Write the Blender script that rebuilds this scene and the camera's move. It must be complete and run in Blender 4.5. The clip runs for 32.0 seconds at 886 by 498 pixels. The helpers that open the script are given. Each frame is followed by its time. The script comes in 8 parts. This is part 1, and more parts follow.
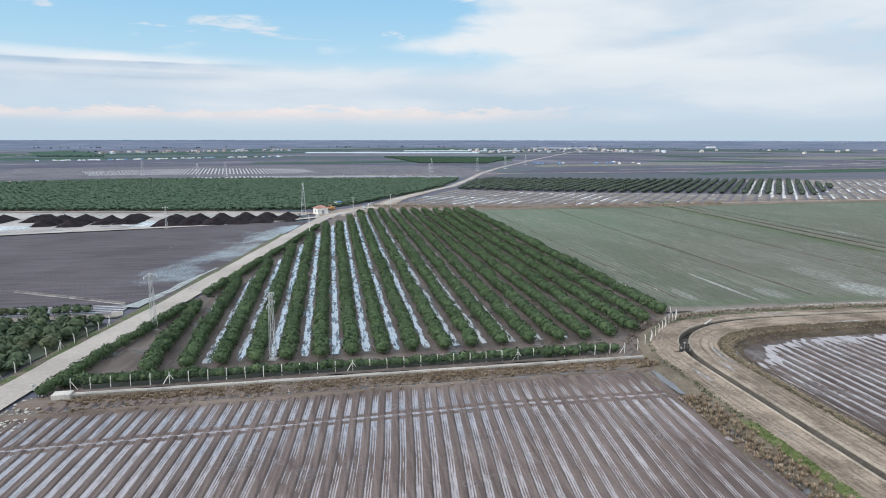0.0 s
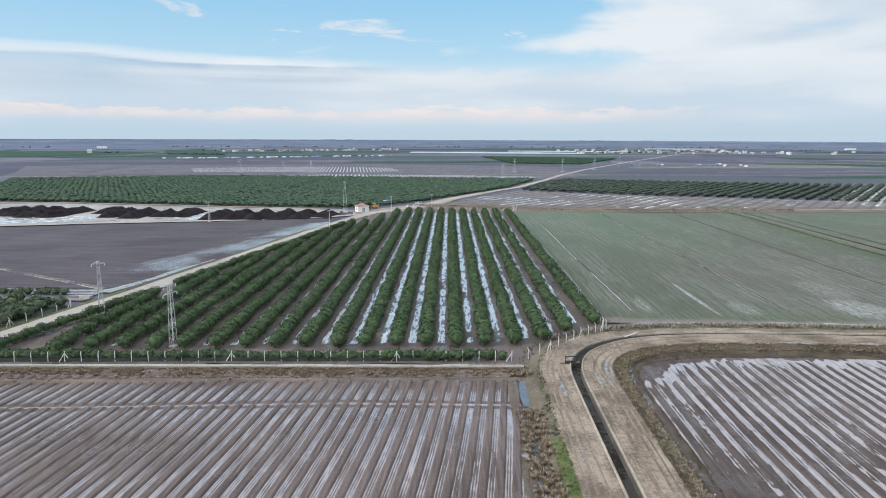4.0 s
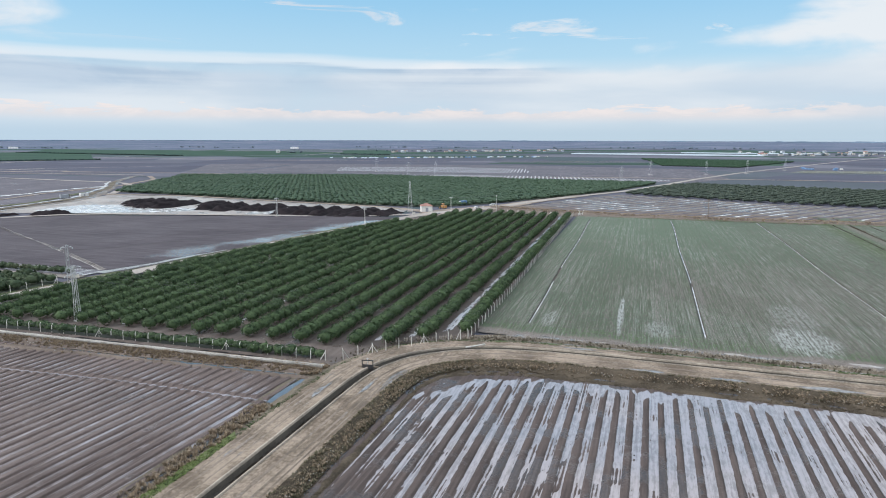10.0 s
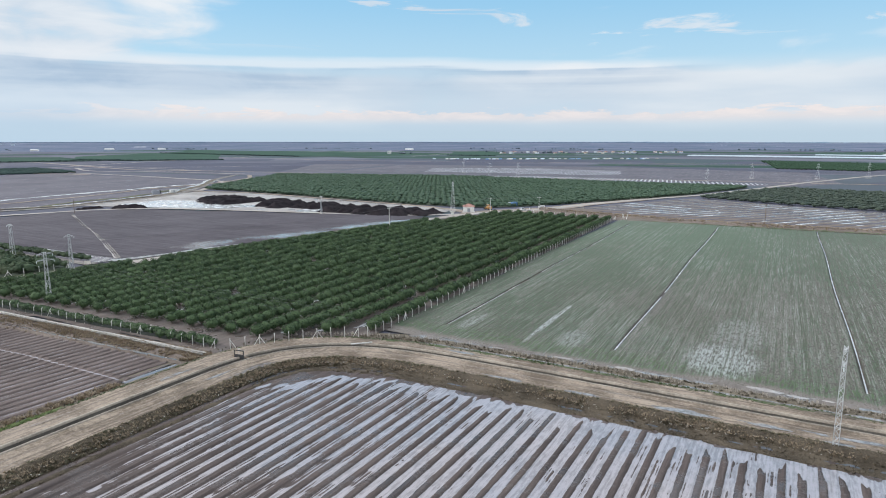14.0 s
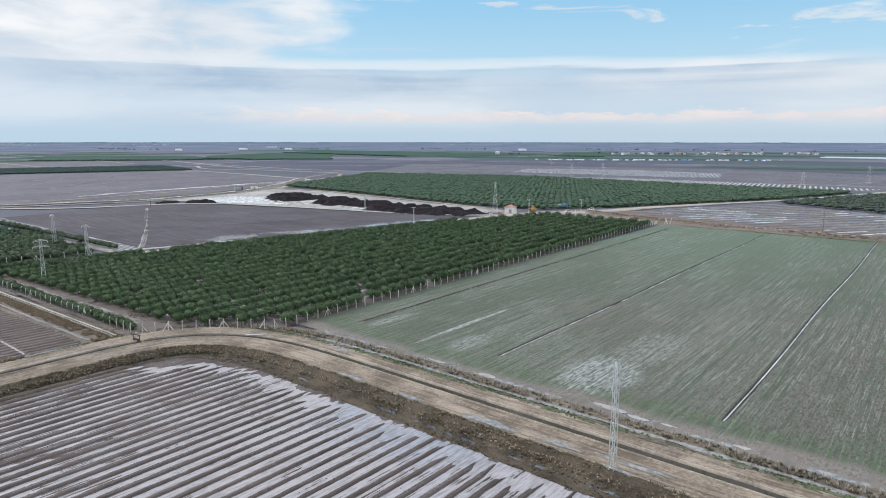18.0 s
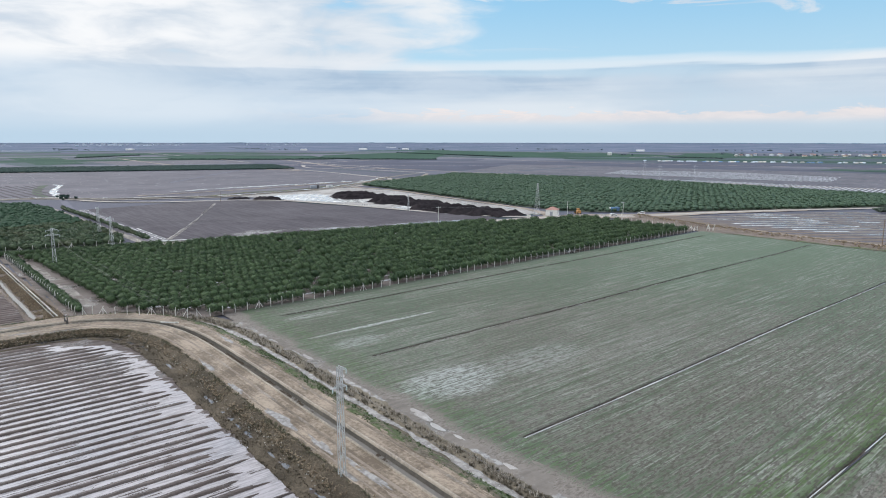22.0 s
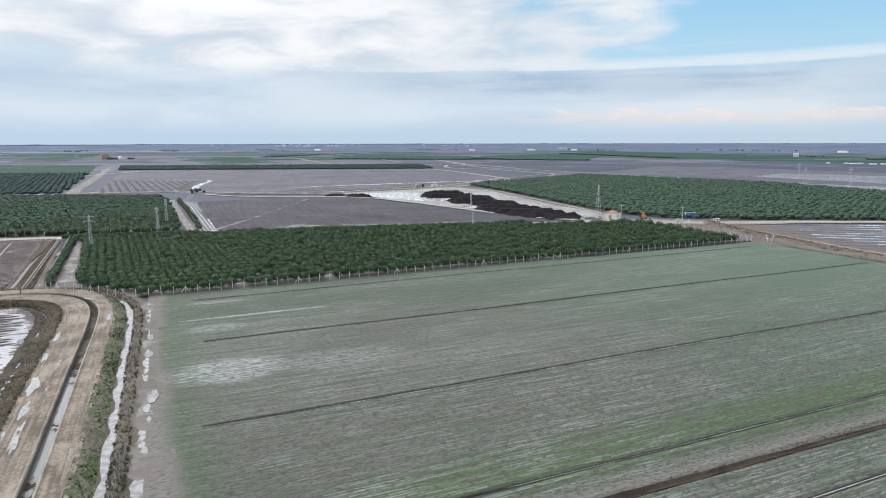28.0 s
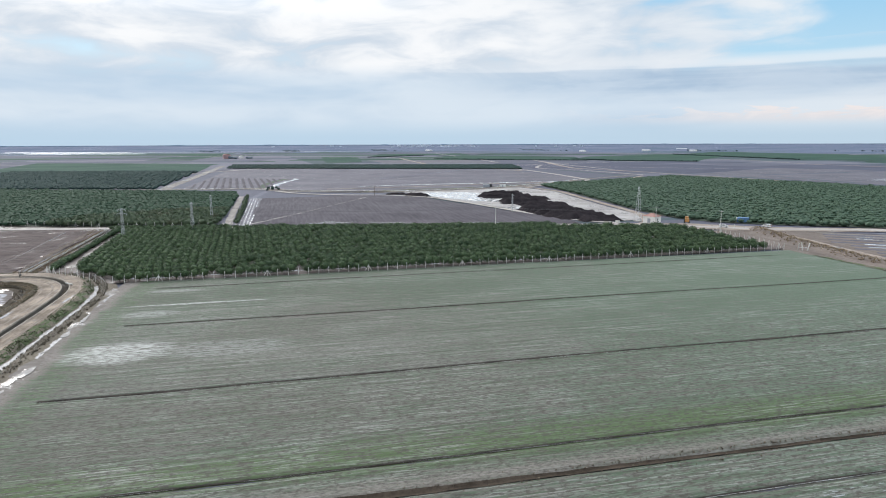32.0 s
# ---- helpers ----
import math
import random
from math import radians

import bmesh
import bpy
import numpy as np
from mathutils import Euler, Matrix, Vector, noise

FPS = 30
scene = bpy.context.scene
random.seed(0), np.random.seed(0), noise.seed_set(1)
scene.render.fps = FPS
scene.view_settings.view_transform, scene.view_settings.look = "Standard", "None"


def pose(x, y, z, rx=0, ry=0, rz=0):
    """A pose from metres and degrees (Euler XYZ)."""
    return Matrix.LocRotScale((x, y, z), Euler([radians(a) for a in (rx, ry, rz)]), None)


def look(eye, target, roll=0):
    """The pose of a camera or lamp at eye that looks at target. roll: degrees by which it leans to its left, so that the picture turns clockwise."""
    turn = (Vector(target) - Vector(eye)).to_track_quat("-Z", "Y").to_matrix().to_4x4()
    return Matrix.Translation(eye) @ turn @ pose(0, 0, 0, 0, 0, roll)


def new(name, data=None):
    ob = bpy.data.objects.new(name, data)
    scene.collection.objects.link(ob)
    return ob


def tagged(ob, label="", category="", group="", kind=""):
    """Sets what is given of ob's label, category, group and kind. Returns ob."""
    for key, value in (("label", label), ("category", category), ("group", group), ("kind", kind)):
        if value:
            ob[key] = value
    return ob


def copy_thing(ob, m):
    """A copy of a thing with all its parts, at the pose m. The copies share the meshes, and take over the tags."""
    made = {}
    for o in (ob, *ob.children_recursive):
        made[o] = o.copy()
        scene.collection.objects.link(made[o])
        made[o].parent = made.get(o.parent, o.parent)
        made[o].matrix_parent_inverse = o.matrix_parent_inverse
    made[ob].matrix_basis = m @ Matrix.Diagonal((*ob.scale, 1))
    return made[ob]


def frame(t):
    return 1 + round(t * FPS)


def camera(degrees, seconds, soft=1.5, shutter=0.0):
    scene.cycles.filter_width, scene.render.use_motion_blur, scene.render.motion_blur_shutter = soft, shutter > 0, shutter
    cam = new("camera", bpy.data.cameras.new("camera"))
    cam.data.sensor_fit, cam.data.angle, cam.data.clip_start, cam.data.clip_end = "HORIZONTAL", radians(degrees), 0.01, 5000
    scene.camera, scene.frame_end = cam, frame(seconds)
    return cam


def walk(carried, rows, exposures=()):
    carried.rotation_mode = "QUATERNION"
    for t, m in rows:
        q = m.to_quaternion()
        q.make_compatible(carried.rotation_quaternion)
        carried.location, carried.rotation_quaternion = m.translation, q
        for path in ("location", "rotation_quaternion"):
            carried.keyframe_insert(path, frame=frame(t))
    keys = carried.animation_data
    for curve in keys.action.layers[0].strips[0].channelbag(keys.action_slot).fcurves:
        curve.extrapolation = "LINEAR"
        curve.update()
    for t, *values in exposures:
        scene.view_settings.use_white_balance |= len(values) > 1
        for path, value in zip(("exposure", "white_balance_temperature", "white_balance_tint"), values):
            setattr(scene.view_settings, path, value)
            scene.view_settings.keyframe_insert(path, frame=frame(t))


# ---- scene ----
cam = camera(69.05, 32.0, 1.0)
METRES, EYE, TILT, LEAN, TURN = 1.0, 0.0, 0.0, 0.0, 0.0
ROWS = [
    (0.0, 0.23, 2.10, 44.81, -8.79, -9.77, -0.08),
    (0.5, 5.83, 1.28, 44.88, -7.54, -9.78, -0.10),
    (1.0, 12.02, 0.51, 44.90, -6.20, -9.78, -0.10),
    (1.5, 17.75, -0.05, 44.88, -4.94, -9.76, -0.11),
    (2.0, 23.91, -0.46, 45.02, -3.60, -9.82, -0.18),
    (2.5, 29.69, -0.72, 44.96, -2.32, -9.81, -0.17),
    (3.0, 35.97, -0.87, 44.99, -0.95, -9.79, -0.20),
    (3.5, 41.69, -0.89, 45.01, 0.32, -9.79, -0.22),
    (5.5, 65.83, -0.17, 45.13, 5.65, -9.78, -0.18),
    (6.0, 72.08, 0.60, 45.20, 7.03, -9.77, -0.18),
    (6.5, 77.85, 1.42, 45.22, 8.31, -9.77, -0.18),
    (7.0, 84.08, 2.37, 45.24, 9.67, -9.77, -0.18),
    (7.5, 89.84, 3.41, 45.30, 10.95, -9.77, -0.20),
    (8.0, 96.15, 4.66, 45.36, 12.34, -9.78, -0.18),
    (8.5, 101.96, 6.02, 45.42, 13.66, -9.77, -0.16),
    (9.0, 108.11, 7.59, 45.40, 15.05, -9.76, -0.14),
    (9.5, 113.84, 9.27, 45.50, 16.34, -9.77, -0.14),
    (10.0, 120.03, 11.13, 45.48, 17.76, -9.76, -0.13),
    (10.5, 125.66, 12.99, 45.54, 19.04, -9.77, -0.10),
    (11.0, 131.76, 15.07, 45.56, 20.45, -9.76, -0.09),
    (11.5, 137.34, 17.24, 45.54, 21.75, -9.77, -0.11),
    (12.0, 143.26, 19.76, 45.36, 23.17, -9.73, -0.08),
    (12.5, 148.80, 22.18, 45.26, 24.46, -9.71, -0.08),
    (13.0, 154.72, 25.03, 45.08, 25.88, -9.67, -0.07),
    (13.5, 160.05, 27.77, 45.02, 27.19, -9.66, -0.08),
    (14.0, 165.84, 30.89, 44.91, 28.60, -9.64, -0.03),
    (14.5, 171.07, 33.84, 44.81, 29.90, -9.62, -0.01),
    (15.0, 176.71, 37.10, 44.71, 31.31, -9.59, -0.03),
    (15.5, 181.85, 40.23, 44.68, 32.62, -9.59, -0.05),
    (17.5, 202.43, 54.75, 44.75, 38.06, -9.60, -0.05),
    (18.0, 207.58, 59.00, 44.68, 39.47, -9.60, -0.03),
    (18.5, 212.25, 63.03, 44.70, 40.80, -9.59, -0.06),
    (19.0, 217.18, 67.51, 44.63, 42.24, -9.58, -0.03),
    (19.5, 221.55, 71.73, 44.68, 43.54, -9.59, -0.05),
    (20.0, 226.26, 76.43, 44.70, 44.96, -9.59, -0.05),
    (20.5, 230.53, 80.90, 44.63, 46.29, -9.57, -0.01),
    (21.0, 234.93, 85.76, 44.60, 47.70, -9.58, -0.01),
    (21.5, 238.97, 90.37, 44.53, 49.01, -9.56, -0.01),
    (22.0, 243.15, 95.48, 44.50, 50.41, -9.56, -0.03),
    (22.5, 246.87, 100.24, 44.56, 51.69, -9.56, -0.00),
    (23.0, 250.87, 105.56, 44.52, 53.09, -9.56, 0.01),
    (23.5, 254.36, 110.46, 44.49, 54.37, -9.56, 0.01),
    (24.0, 258.04, 115.92, 44.38, 55.76, -9.55, 0.05),
    (24.5, 261.34, 120.99, 44.27, 57.04, -9.51, 0.05),
    (25.0, 264.74, 126.55, 44.16, 58.43, -9.48, 0.10),
    (25.5, 267.77, 131.79, 44.04, 59.69, -9.46, 0.10),
    (27.5, 278.95, 154.21, 43.70, 65.07, -9.48, 0.12),
    (28.0, 281.47, 160.10, 43.63, 66.44, -9.47, 0.11),
    (28.5, 283.68, 165.62, 43.51, 67.72, -9.46, 0.13),
    (29.0, 285.91, 171.64, 43.39, 69.08, -9.45, 0.14),
    (29.5, 287.78, 177.13, 43.31, 70.34, -9.45, 0.18),
    (30.0, 289.64, 183.21, 43.23, 71.69, -9.44, 0.18),
    (30.5, 291.18, 188.75, 43.07, 72.92, -9.44, 0.19),
    (31.0, 292.75, 194.88, 42.99, 74.28, -9.42, 0.17),
    (31.5, 294.04, 200.50, 42.87, 75.52, -9.40, 0.18),
    (32.0, 295.27, 206.63, 42.75, 76.87, -9.39, 0.18),
]
walk(cam, [(t, pose(x, y, z, 90 + pitch, roll, yaw)) for t, x, y, z, yaw, pitch, roll in ROWS])

# ---- world and light ----
SUN_AZ, SUN_EL = 115.0, 32.0          # degrees anticlockwise from +y, and up
world = bpy.data.worlds.new("sky_world")
scene.world = world
world.use_nodes = True
scene.view_settings.exposure = 0.0


class Nodes:
    """Short ways to lay out shader nodes."""

    def __init__(self, tree):
        self.tree, self.nodes = tree, tree.nodes
        self.nodes.clear()

    def add(self, kind):
        return self.nodes.new(kind)

    def put(self, sock, v):
        if v is None:
            return
        if isinstance(v, bpy.types.NodeSocket):
            self.tree.links.new(v, sock)
        elif isinstance(v, (tuple, list)) and len(v) == 3 and sock.type == "RGBA":
            sock.default_value = (*v, 1)
        else:
            sock.default_value = v

    def math(self, op, a, b=None, c=None, clamp=False):
        n = self.add("ShaderNodeMath")
        n.operation, n.use_clamp = op, clamp
        for i, v in enumerate((a, b, c)):
            self.put(n.inputs[i], v)
        return n.outputs[0]

    def ramp(self, fac, lo, hi, a=0.0, b=1.0, smooth=True):
        n = self.add("ShaderNodeMapRange")
        n.interpolation_type = "SMOOTHSTEP" if smooth else "LINEAR"
        for k, v in zip(("Value", "From Min", "From Max", "To Min", "To Max"), (fac, lo, hi, a, b)):
            self.put(n.inputs[k], v)
        return n.outputs[0]

    def mix(self, fac, a, b, blend="MIX"):
        n = self.add("ShaderNodeMix")
        n.data_type, n.blend_type = "RGBA", blend
        self.put(n.inputs[0], fac), self.put(n.inputs[6], a), self.put(n.inputs[7], b)
        return n.outputs[2]

    def noise(self, vec, scale=1.0, detail=3.0, rough=0.55, distortion=0.0):
        n = self.add("ShaderNodeTexNoise")
        self.put(n.inputs["Vector"], vec)
        for k, v in (("Scale", scale), ("Detail", detail), ("Roughness", rough), ("Distortion", distortion)):
            n.inputs[k].default_value = v
        return n.outputs[0]

    def stretch(self, vec, sx, sy, sz=1.0, rz=0.0):
        n = self.add("ShaderNodeMapping")
        self.put(n.inputs["Vector"], vec)
        n.inputs["Scale"].default_value, n.inputs["Rotation"].default_value = (sx, sy, sz), (0, 0, radians(rz))
        return n.outputs[0]

    def split(self, vec):
        n = self.add("ShaderNodeSeparateXYZ")
        self.put(n.inputs[0], vec)
        return n.outputs

    def join(self, x, y, z=0.0):
        n = self.add("ShaderNodeCombineXYZ")
        self.put(n.inputs[0], x), self.put(n.inputs[1], y), self.put(n.inputs[2], z)
        return n.outputs[0]

    def place(self):
        return self.add("ShaderNodeNewGeometry").outputs["Position"]


def build_sky():
    n = Nodes(world.node_tree)
    ray = n.add("ShaderNodeTexCoord").outputs["Generated"]
    x, y, z = n.split(ray)
    sky = n.add("ShaderNodeTexSky")
    sky.sky_type, sky.sun_disc, sky.sun_elevation, sky.sun_rotation = "NISHITA", False, radians(SUN_EL), radians(-SUN_AZ)
    sky.altitude, sky.air_density, sky.dust_density, sky.ozone_density = 50, 1.0, 1.2, 1.5
    blue = n.mix(1.0, sky.outputs[0], (0.125, 0.125, 0.125), "MULTIPLY")
    deg = 57.2958
    az = n.math("MULTIPLY", n.math("ARCTAN2", n.math("MULTIPLY", x, -1.0), y), deg)      # anticlockwise from +y
    el = n.math("MULTIPLY", n.math("ARCSINE", z), deg)
    # blue of the open window in the clouds, paler downwards
    blue = n.mix(0.85, blue, n.mix(n.ramp(el, 4.0, 14.0), (0.49, 0.73, 0.90), (0.28, 0.60, 0.88)))
    def layer(ka, ke, seed, detail, rough, warp=0.2):
        return n.noise(n.join(n.math("MULTIPLY", az, ka), n.math("MULTIPLY", el, ke), seed), 1.0, detail, rough, warp)
    soft = layer(0.045, 0.22, 1.0, 4.0, 0.50)
    curd = layer(0.13, 0.42, 5.0, 5.0, 0.55, 0.5)
    long_band = layer(0.018, 0.62, 9.0, 4.0, 0.50, 0.15)
    puffs = layer(0.26, 1.00, 13.0, 6.0, 0.62, 0.4)
    wisps = layer(0.085, 0.50, 21.0, 6.0, 0.62, 0.6)
    # high cloud covers all but a window from north-north-west to west
    gap = n.math("MULTIPLY", n.ramp(az, -24.0, -4.0), n.ramp(az, 62.0, 40.0))
    gap = n.math("MULTIPLY", gap, n.ramp(el, 4.0, 6.8))
    gap = n.math("MULTIPLY", gap, n.ramp(el, 34.0, 18.0))
    cover = n.math("ADD", n.math("MULTIPLY", soft, 0.62), n.math("MULTIPLY", curd, 0.38))
    cover = n.math("SUBTRACT", n.math("ADD", cover, 0.12), n.math("MULTIPLY", gap, 0.30))
    cloud = n.math("MAXIMUM", n.ramp(cover, 0.40, 0.57), n.math("MULTIPLY", n.ramp(wisps, 0.585, 0.66), n.math("MULTIPLY", n.ramp(el, 7.2, 8.6), 0.85)))
    north = n.mix(n.ramp(soft, 0.36, 0.62), (0.60, 0.69, 0.79), (0.80, 0.84, 0.88))
    west = n.mix(n.ramp(n.math("ADD", n.math("MULTIPLY", curd, 0.6), n.math("MULTIPLY", soft, 0.4)), 0.38, 0.60), (0.62, 0.69, 0.78), (0.95, 0.95, 0.96))
    tone = n.mix(n.ramp(az, 40.0, 80.0), north, west)
    sky_colour = n.mix(n.math("MULTIPLY", cloud, 0.94), blue, tone)
    # pale veil below the window, with long grey-blue sheets whose upper rims are bright
    veil = n.ramp(el, 6.9, 4.8)
    sky_colour = n.mix(n.math("MULTIPLY", veil, 0.8), sky_colour, n.mix(n.ramp(az, 30.0, 70.0), n.mix(n.ramp(soft, 0.35, 0.65), (0.57, 0.68, 0.79), (0.73, 0.79, 0.85)), n.mix(n.ramp(soft, 0.35, 0.65), (0.47, 0.62, 0.78), (0.62, 0.73, 0.84))))
    wave = n.math("MULTIPLY", n.math("SUBTRACT", soft, 0.5), 1.3)
    top = n.math("ADD", n.math("ADD", el, wave), n.math("MULTIPLY", n.math("SUBTRACT", long_band, 0.5), 1.5))
    reach = n.math("MULTIPLY", n.ramp(az, 4.0, 16.0), n.ramp(az, 82.0, 56.0))
    sheet_mask = n.math("MULTIPLY", n.math("MULTIPLY", n.ramp(top, 3.0, 4.4), n.ramp(top, 6.15, 5.85)), reach)
    sheet_mask = n.math("MULTIPLY", sheet_mask, n.ramp(long_band, 0.66, 0.44, 0.25, 1.0))
    sky_colour = n.mix(n.math("MULTIPLY", sheet_mask, 0.85), sky_colour, n.mix(n.ramp(curd, 0.40, 0.62), (0.37, 0.50, 0.66), (0.51, 0.62, 0.75)))
    rim = n.math("MULTIPLY", n.math("MULTIPLY", n.ramp(top, 5.85, 6.1), n.ramp(top, 6.8, 6.2)), reach)
    sky_colour = n.mix(n.math("MULTIPLY", rim, 0.55), sky_colour, (0.86, 0.88, 0.91))
    # cream and pink tops near the skyline
    crest = n.math("ADD", el, n.math("MULTIPLY", n.math("SUBTRACT", puffs, 0.5), -3.4))
    puff = n.math("MULTIPLY", n.ramp(el, 1.1, 1.9), n.ramp(crest, 2.5, 2.15))
    puff = n.math("MULTIPLY", puff, n.math("MULTIPLY", n.ramp(az, 70.0, 45.0), n.ramp(az, -26.0, -8.0)))
    sky_colour = n.mix(n.math("MULTIPLY", puff, 0.75), sky_colour, n.mix(n.ramp(puffs, 0.45, 0.65), (0.80, 0.74, 0.74), (0.90, 0.80, 0.77)))
    low = n.mix(n.ramp(az, 10.0, 90.0), (0.51, 0.64, 0.75), (0.50, 0.65, 0.79))
    sky_colour = n.mix(n.ramp(el, 2.4, 0.3), sky_colour, low)
    # the cloud overhead is brighter than the low sky
    up = n.ramp(el, 14.0, 60.0, 1.0, 1.6)
    sx, sy, sz = -math.sin(radians(SUN_AZ)) * math.cos(radians(SUN_EL)), math.cos(radians(SUN_AZ)) * math.cos(radians(SUN_EL)), math.sin(radians(SUN_EL))
    toward = n.math("ADD", n.math("ADD", n.math("MULTIPLY", x, sx), n.math("MULTIPLY", y, sy)), n.math("MULTIPLY", z, sz))
    glow = n.math("MULTIPLY", n.ramp(toward, 0.70, 1.0), n.ramp(el, 9.0, 18.0))
    up = n.math("ADD", up, n.math("MULTIPLY", glow, 1.5))
    sky_colour = n.mix(1.0, sky_colour, n.join(up, up, up), "MULTIPLY")
    bg = n.add("ShaderNodeBackground")
    n.put(bg.inputs[0], sky_colour)
    bg.inputs[1].default_value = 1.03
    out = n.add("ShaderNodeOutputWorld")
    n.tree.links.new(bg.outputs[0], out.inputs[0])


build_sky()
sun = new("sun", bpy.data.lights.new("sun", "SUN"))
sun.data.energy, sun.data.angle, sun.data.color = 1.75, radians(14), (1.0, 0.955, 0.91)
sun.matrix_basis = look((-math.sin(radians(SUN_AZ)) * 900, math.cos(radians(SUN_AZ)) * 900, math.tan(radians(SUN_EL)) * 900), (0, 0, 0))


# ---- materials ----
def material(name, fill):
    m = bpy.data.materials.new(name)
    m.use_nodes = True
    n = Nodes(m.node_tree)
    shader = n.add("ShaderNodeBsdfPrincipled")
    out = n.add("ShaderNodeOutputMaterial")
    n.tree.links.new(shader.outputs[0], out.inputs[0])
    fill(n, shader)
    return m


def bump(n, shader, height, strength=0.5, distance=0.1):
    b = n.add("ShaderNodeBump")
    b.inputs["Strength"].default_value, b.inputs["Distance"].default_value = strength, distance
    n.put(b.inputs["Height"], height)
    n.put(shader.inputs["Normal"], b.outputs[0])


def earth(name, dark, light, rough=0.9, big=0.03, small=1.4, streak=None, wet=0.0, relief=0.15, spec=0.3):
    """Soil: patches and crumbs, with an optional streak direction (x, y, degrees) and wet patches."""
    def fill(n, s):
        p = n.place()
        a, b = n.noise(p, big, 4.0), n.noise(p, small, 6.0, 0.7)
        fac = n.math("ADD", n.math("MULTIPLY", a, 0.55), n.math("MULTIPLY", b, 0.45))
        if streak:
            c = n.noise(n.stretch(p, streak[0], streak[1], 1, streak[2]), 1.0, 4.0, 0.6)
            fac = n.math("ADD", n.math("MULTIPLY", fac, 0.55), n.math("MULTIPLY", c, 0.45))
        fac = n.ramp(fac, 0.36, 0.64)
        n.put(s.inputs["Base Color"], n.mix(fac, dark, light))
        r = n.ramp(b, 0.3, 0.7, rough - 0.08, rough + 0.04)
        if wet:
            w = n.ramp(n.math("ADD", n.noise(p, 0.11, 5.0, 0.6), n.math("MULTIPLY", b, 0.2)), 0.74 - wet * 0.3, 0.80 - wet * 0.3)
            r = n.math("MULTIPLY", r, n.math("SUBTRACT", 1.0, n.math("MULTIPLY", w, 0.72)))
        n.put(s.inputs["Roughness"], r)
        s.inputs["Specular IOR Level"].default_value = spec
        bump(n, s, b, 0.6, relief)
    return material(name, fill)


def plain(name, colour, rough=0.6, metal=0.0, vary=0.15, scale=2.0, relief=0.0, tile=None):
    """Paint, metal or cast surface with stains at two scales."""
    def fill(n, s):
        p = n.place()
        f = n.math("ADD", n.math("MULTIPLY", n.noise(p, scale * 0.2, 3.0), 0.5), n.math("MULTIPLY", n.noise(p, scale * 3.0, 5.0, 0.7), 0.5))
        obj = n.add("ShaderNodeObjectInfo").outputs["Random"]
        f = n.math("ADD", n.math("MULTIPLY", n.ramp(f, 0.35, 0.65), 0.75), n.math("MULTIPLY", obj, 0.25))
        lo = tuple(c * (1 - vary * 1.6) for c in colour)
        hi = tuple(min(1.0, c * (1 + vary)) for c in colour)
        n.put(s.inputs["Base Color"], n.mix(f, lo, hi))
        s.inputs["Roughness"].default_value, s.inputs["Metallic"].default_value = rough, metal
        if relief:
            bump(n, s, n.noise(p, scale * 4.0, 5.0, 0.7), 0.5, relief)
    return material(name, fill)


def leaves(name, dark, light, tip=None, gloss=0.18):
    def fill(n, s):
        p = n.place()
        isl = n.add("ShaderNodeNewGeometry").outputs["Random Per Island"]
        obj = n.add("ShaderNodeObjectInfo").outputs["Random"]
        f = n.math("ADD", n.math("MULTIPLY", isl, 0.55), n.math("MULTIPLY", n.noise(p, 0.35, 3.0), 0.45))
        f = n.math("ADD", n.math("MULTIPLY", f, 0.85), n.math("MULTIPLY", obj, 0.15))
        c = n.mix(n.ramp(f, 0.25, 0.75), dark, light)
        if tip:
            c = n.mix(n.ramp(n.noise(p, 0.05, 3.0), 0.5, 0.75, 0.0, 0.6), c, tip)
        n.put(s.inputs["Base Color"], c)
        s.inputs["Roughness"].default_value = 0.68
        s.inputs["Specular IOR Level"].default_value = gloss
    return material(name, fill)


def water_fill(n, s):
    """Shallow rain water, clouded pale by clay."""
    p = n.place()
    f = n.math("ADD", n.math("MULTIPLY", n.noise(n.stretch(p, 2.4, 0.10), 1.0, 4.0, 0.6), 0.65), n.math("MULTIPLY", n.noise(p, 0.09, 4.0), 0.35))
    f = n.math("ADD", n.math("MULTIPLY", f, 0.6), n.math("MULTIPLY", n.noise(n.stretch(p, 1.6, 0.5), 1.0, 5.0, 0.7), 0.4))
    n.put(s.inputs["Base Color"], n.mix(n.ramp(f, 0.40, 0.57), (0.205, 0.186, 0.194), (0.335, 0.305, 0.322)))
    n.put(s.inputs["Roughness"], n.ramp(n.noise(p, 0.6, 4.0), 0.4, 0.7, 0.04, 0.13))
    s.inputs["Specular IOR Level"].default_value = 0.95
    bump(n, s, n.noise(p, 2.2, 4.0, 0.6), 0.10, 0.02)


M_WATER = material("muddy_water", water_fill)


def puddle_fill(n, s):
    """Still shallow puddle, cloudy, with a muddy film drifting in it."""
    p = n.place()
    n.put(s.inputs["Base Color"], n.mix(n.ramp(n.noise(p, 0.9, 5.0, 0.65), 0.38, 0.62), (0.170, 0.152, 0.142), (0.300, 0.280, 0.270)))
    n.put(s.inputs["Roughness"], n.ramp(n.noise(p, 1.6, 4.0), 0.4, 0.7, 0.04, 0.22))
    s.inputs["Specular IOR Level"].default_value = 0.55
    bump(n, s, n.noise(p, 2.2, 4.0, 0.6), 0.10, 0.02)


M_PUDDLE = material("cloudy_puddle", puddle_fill)


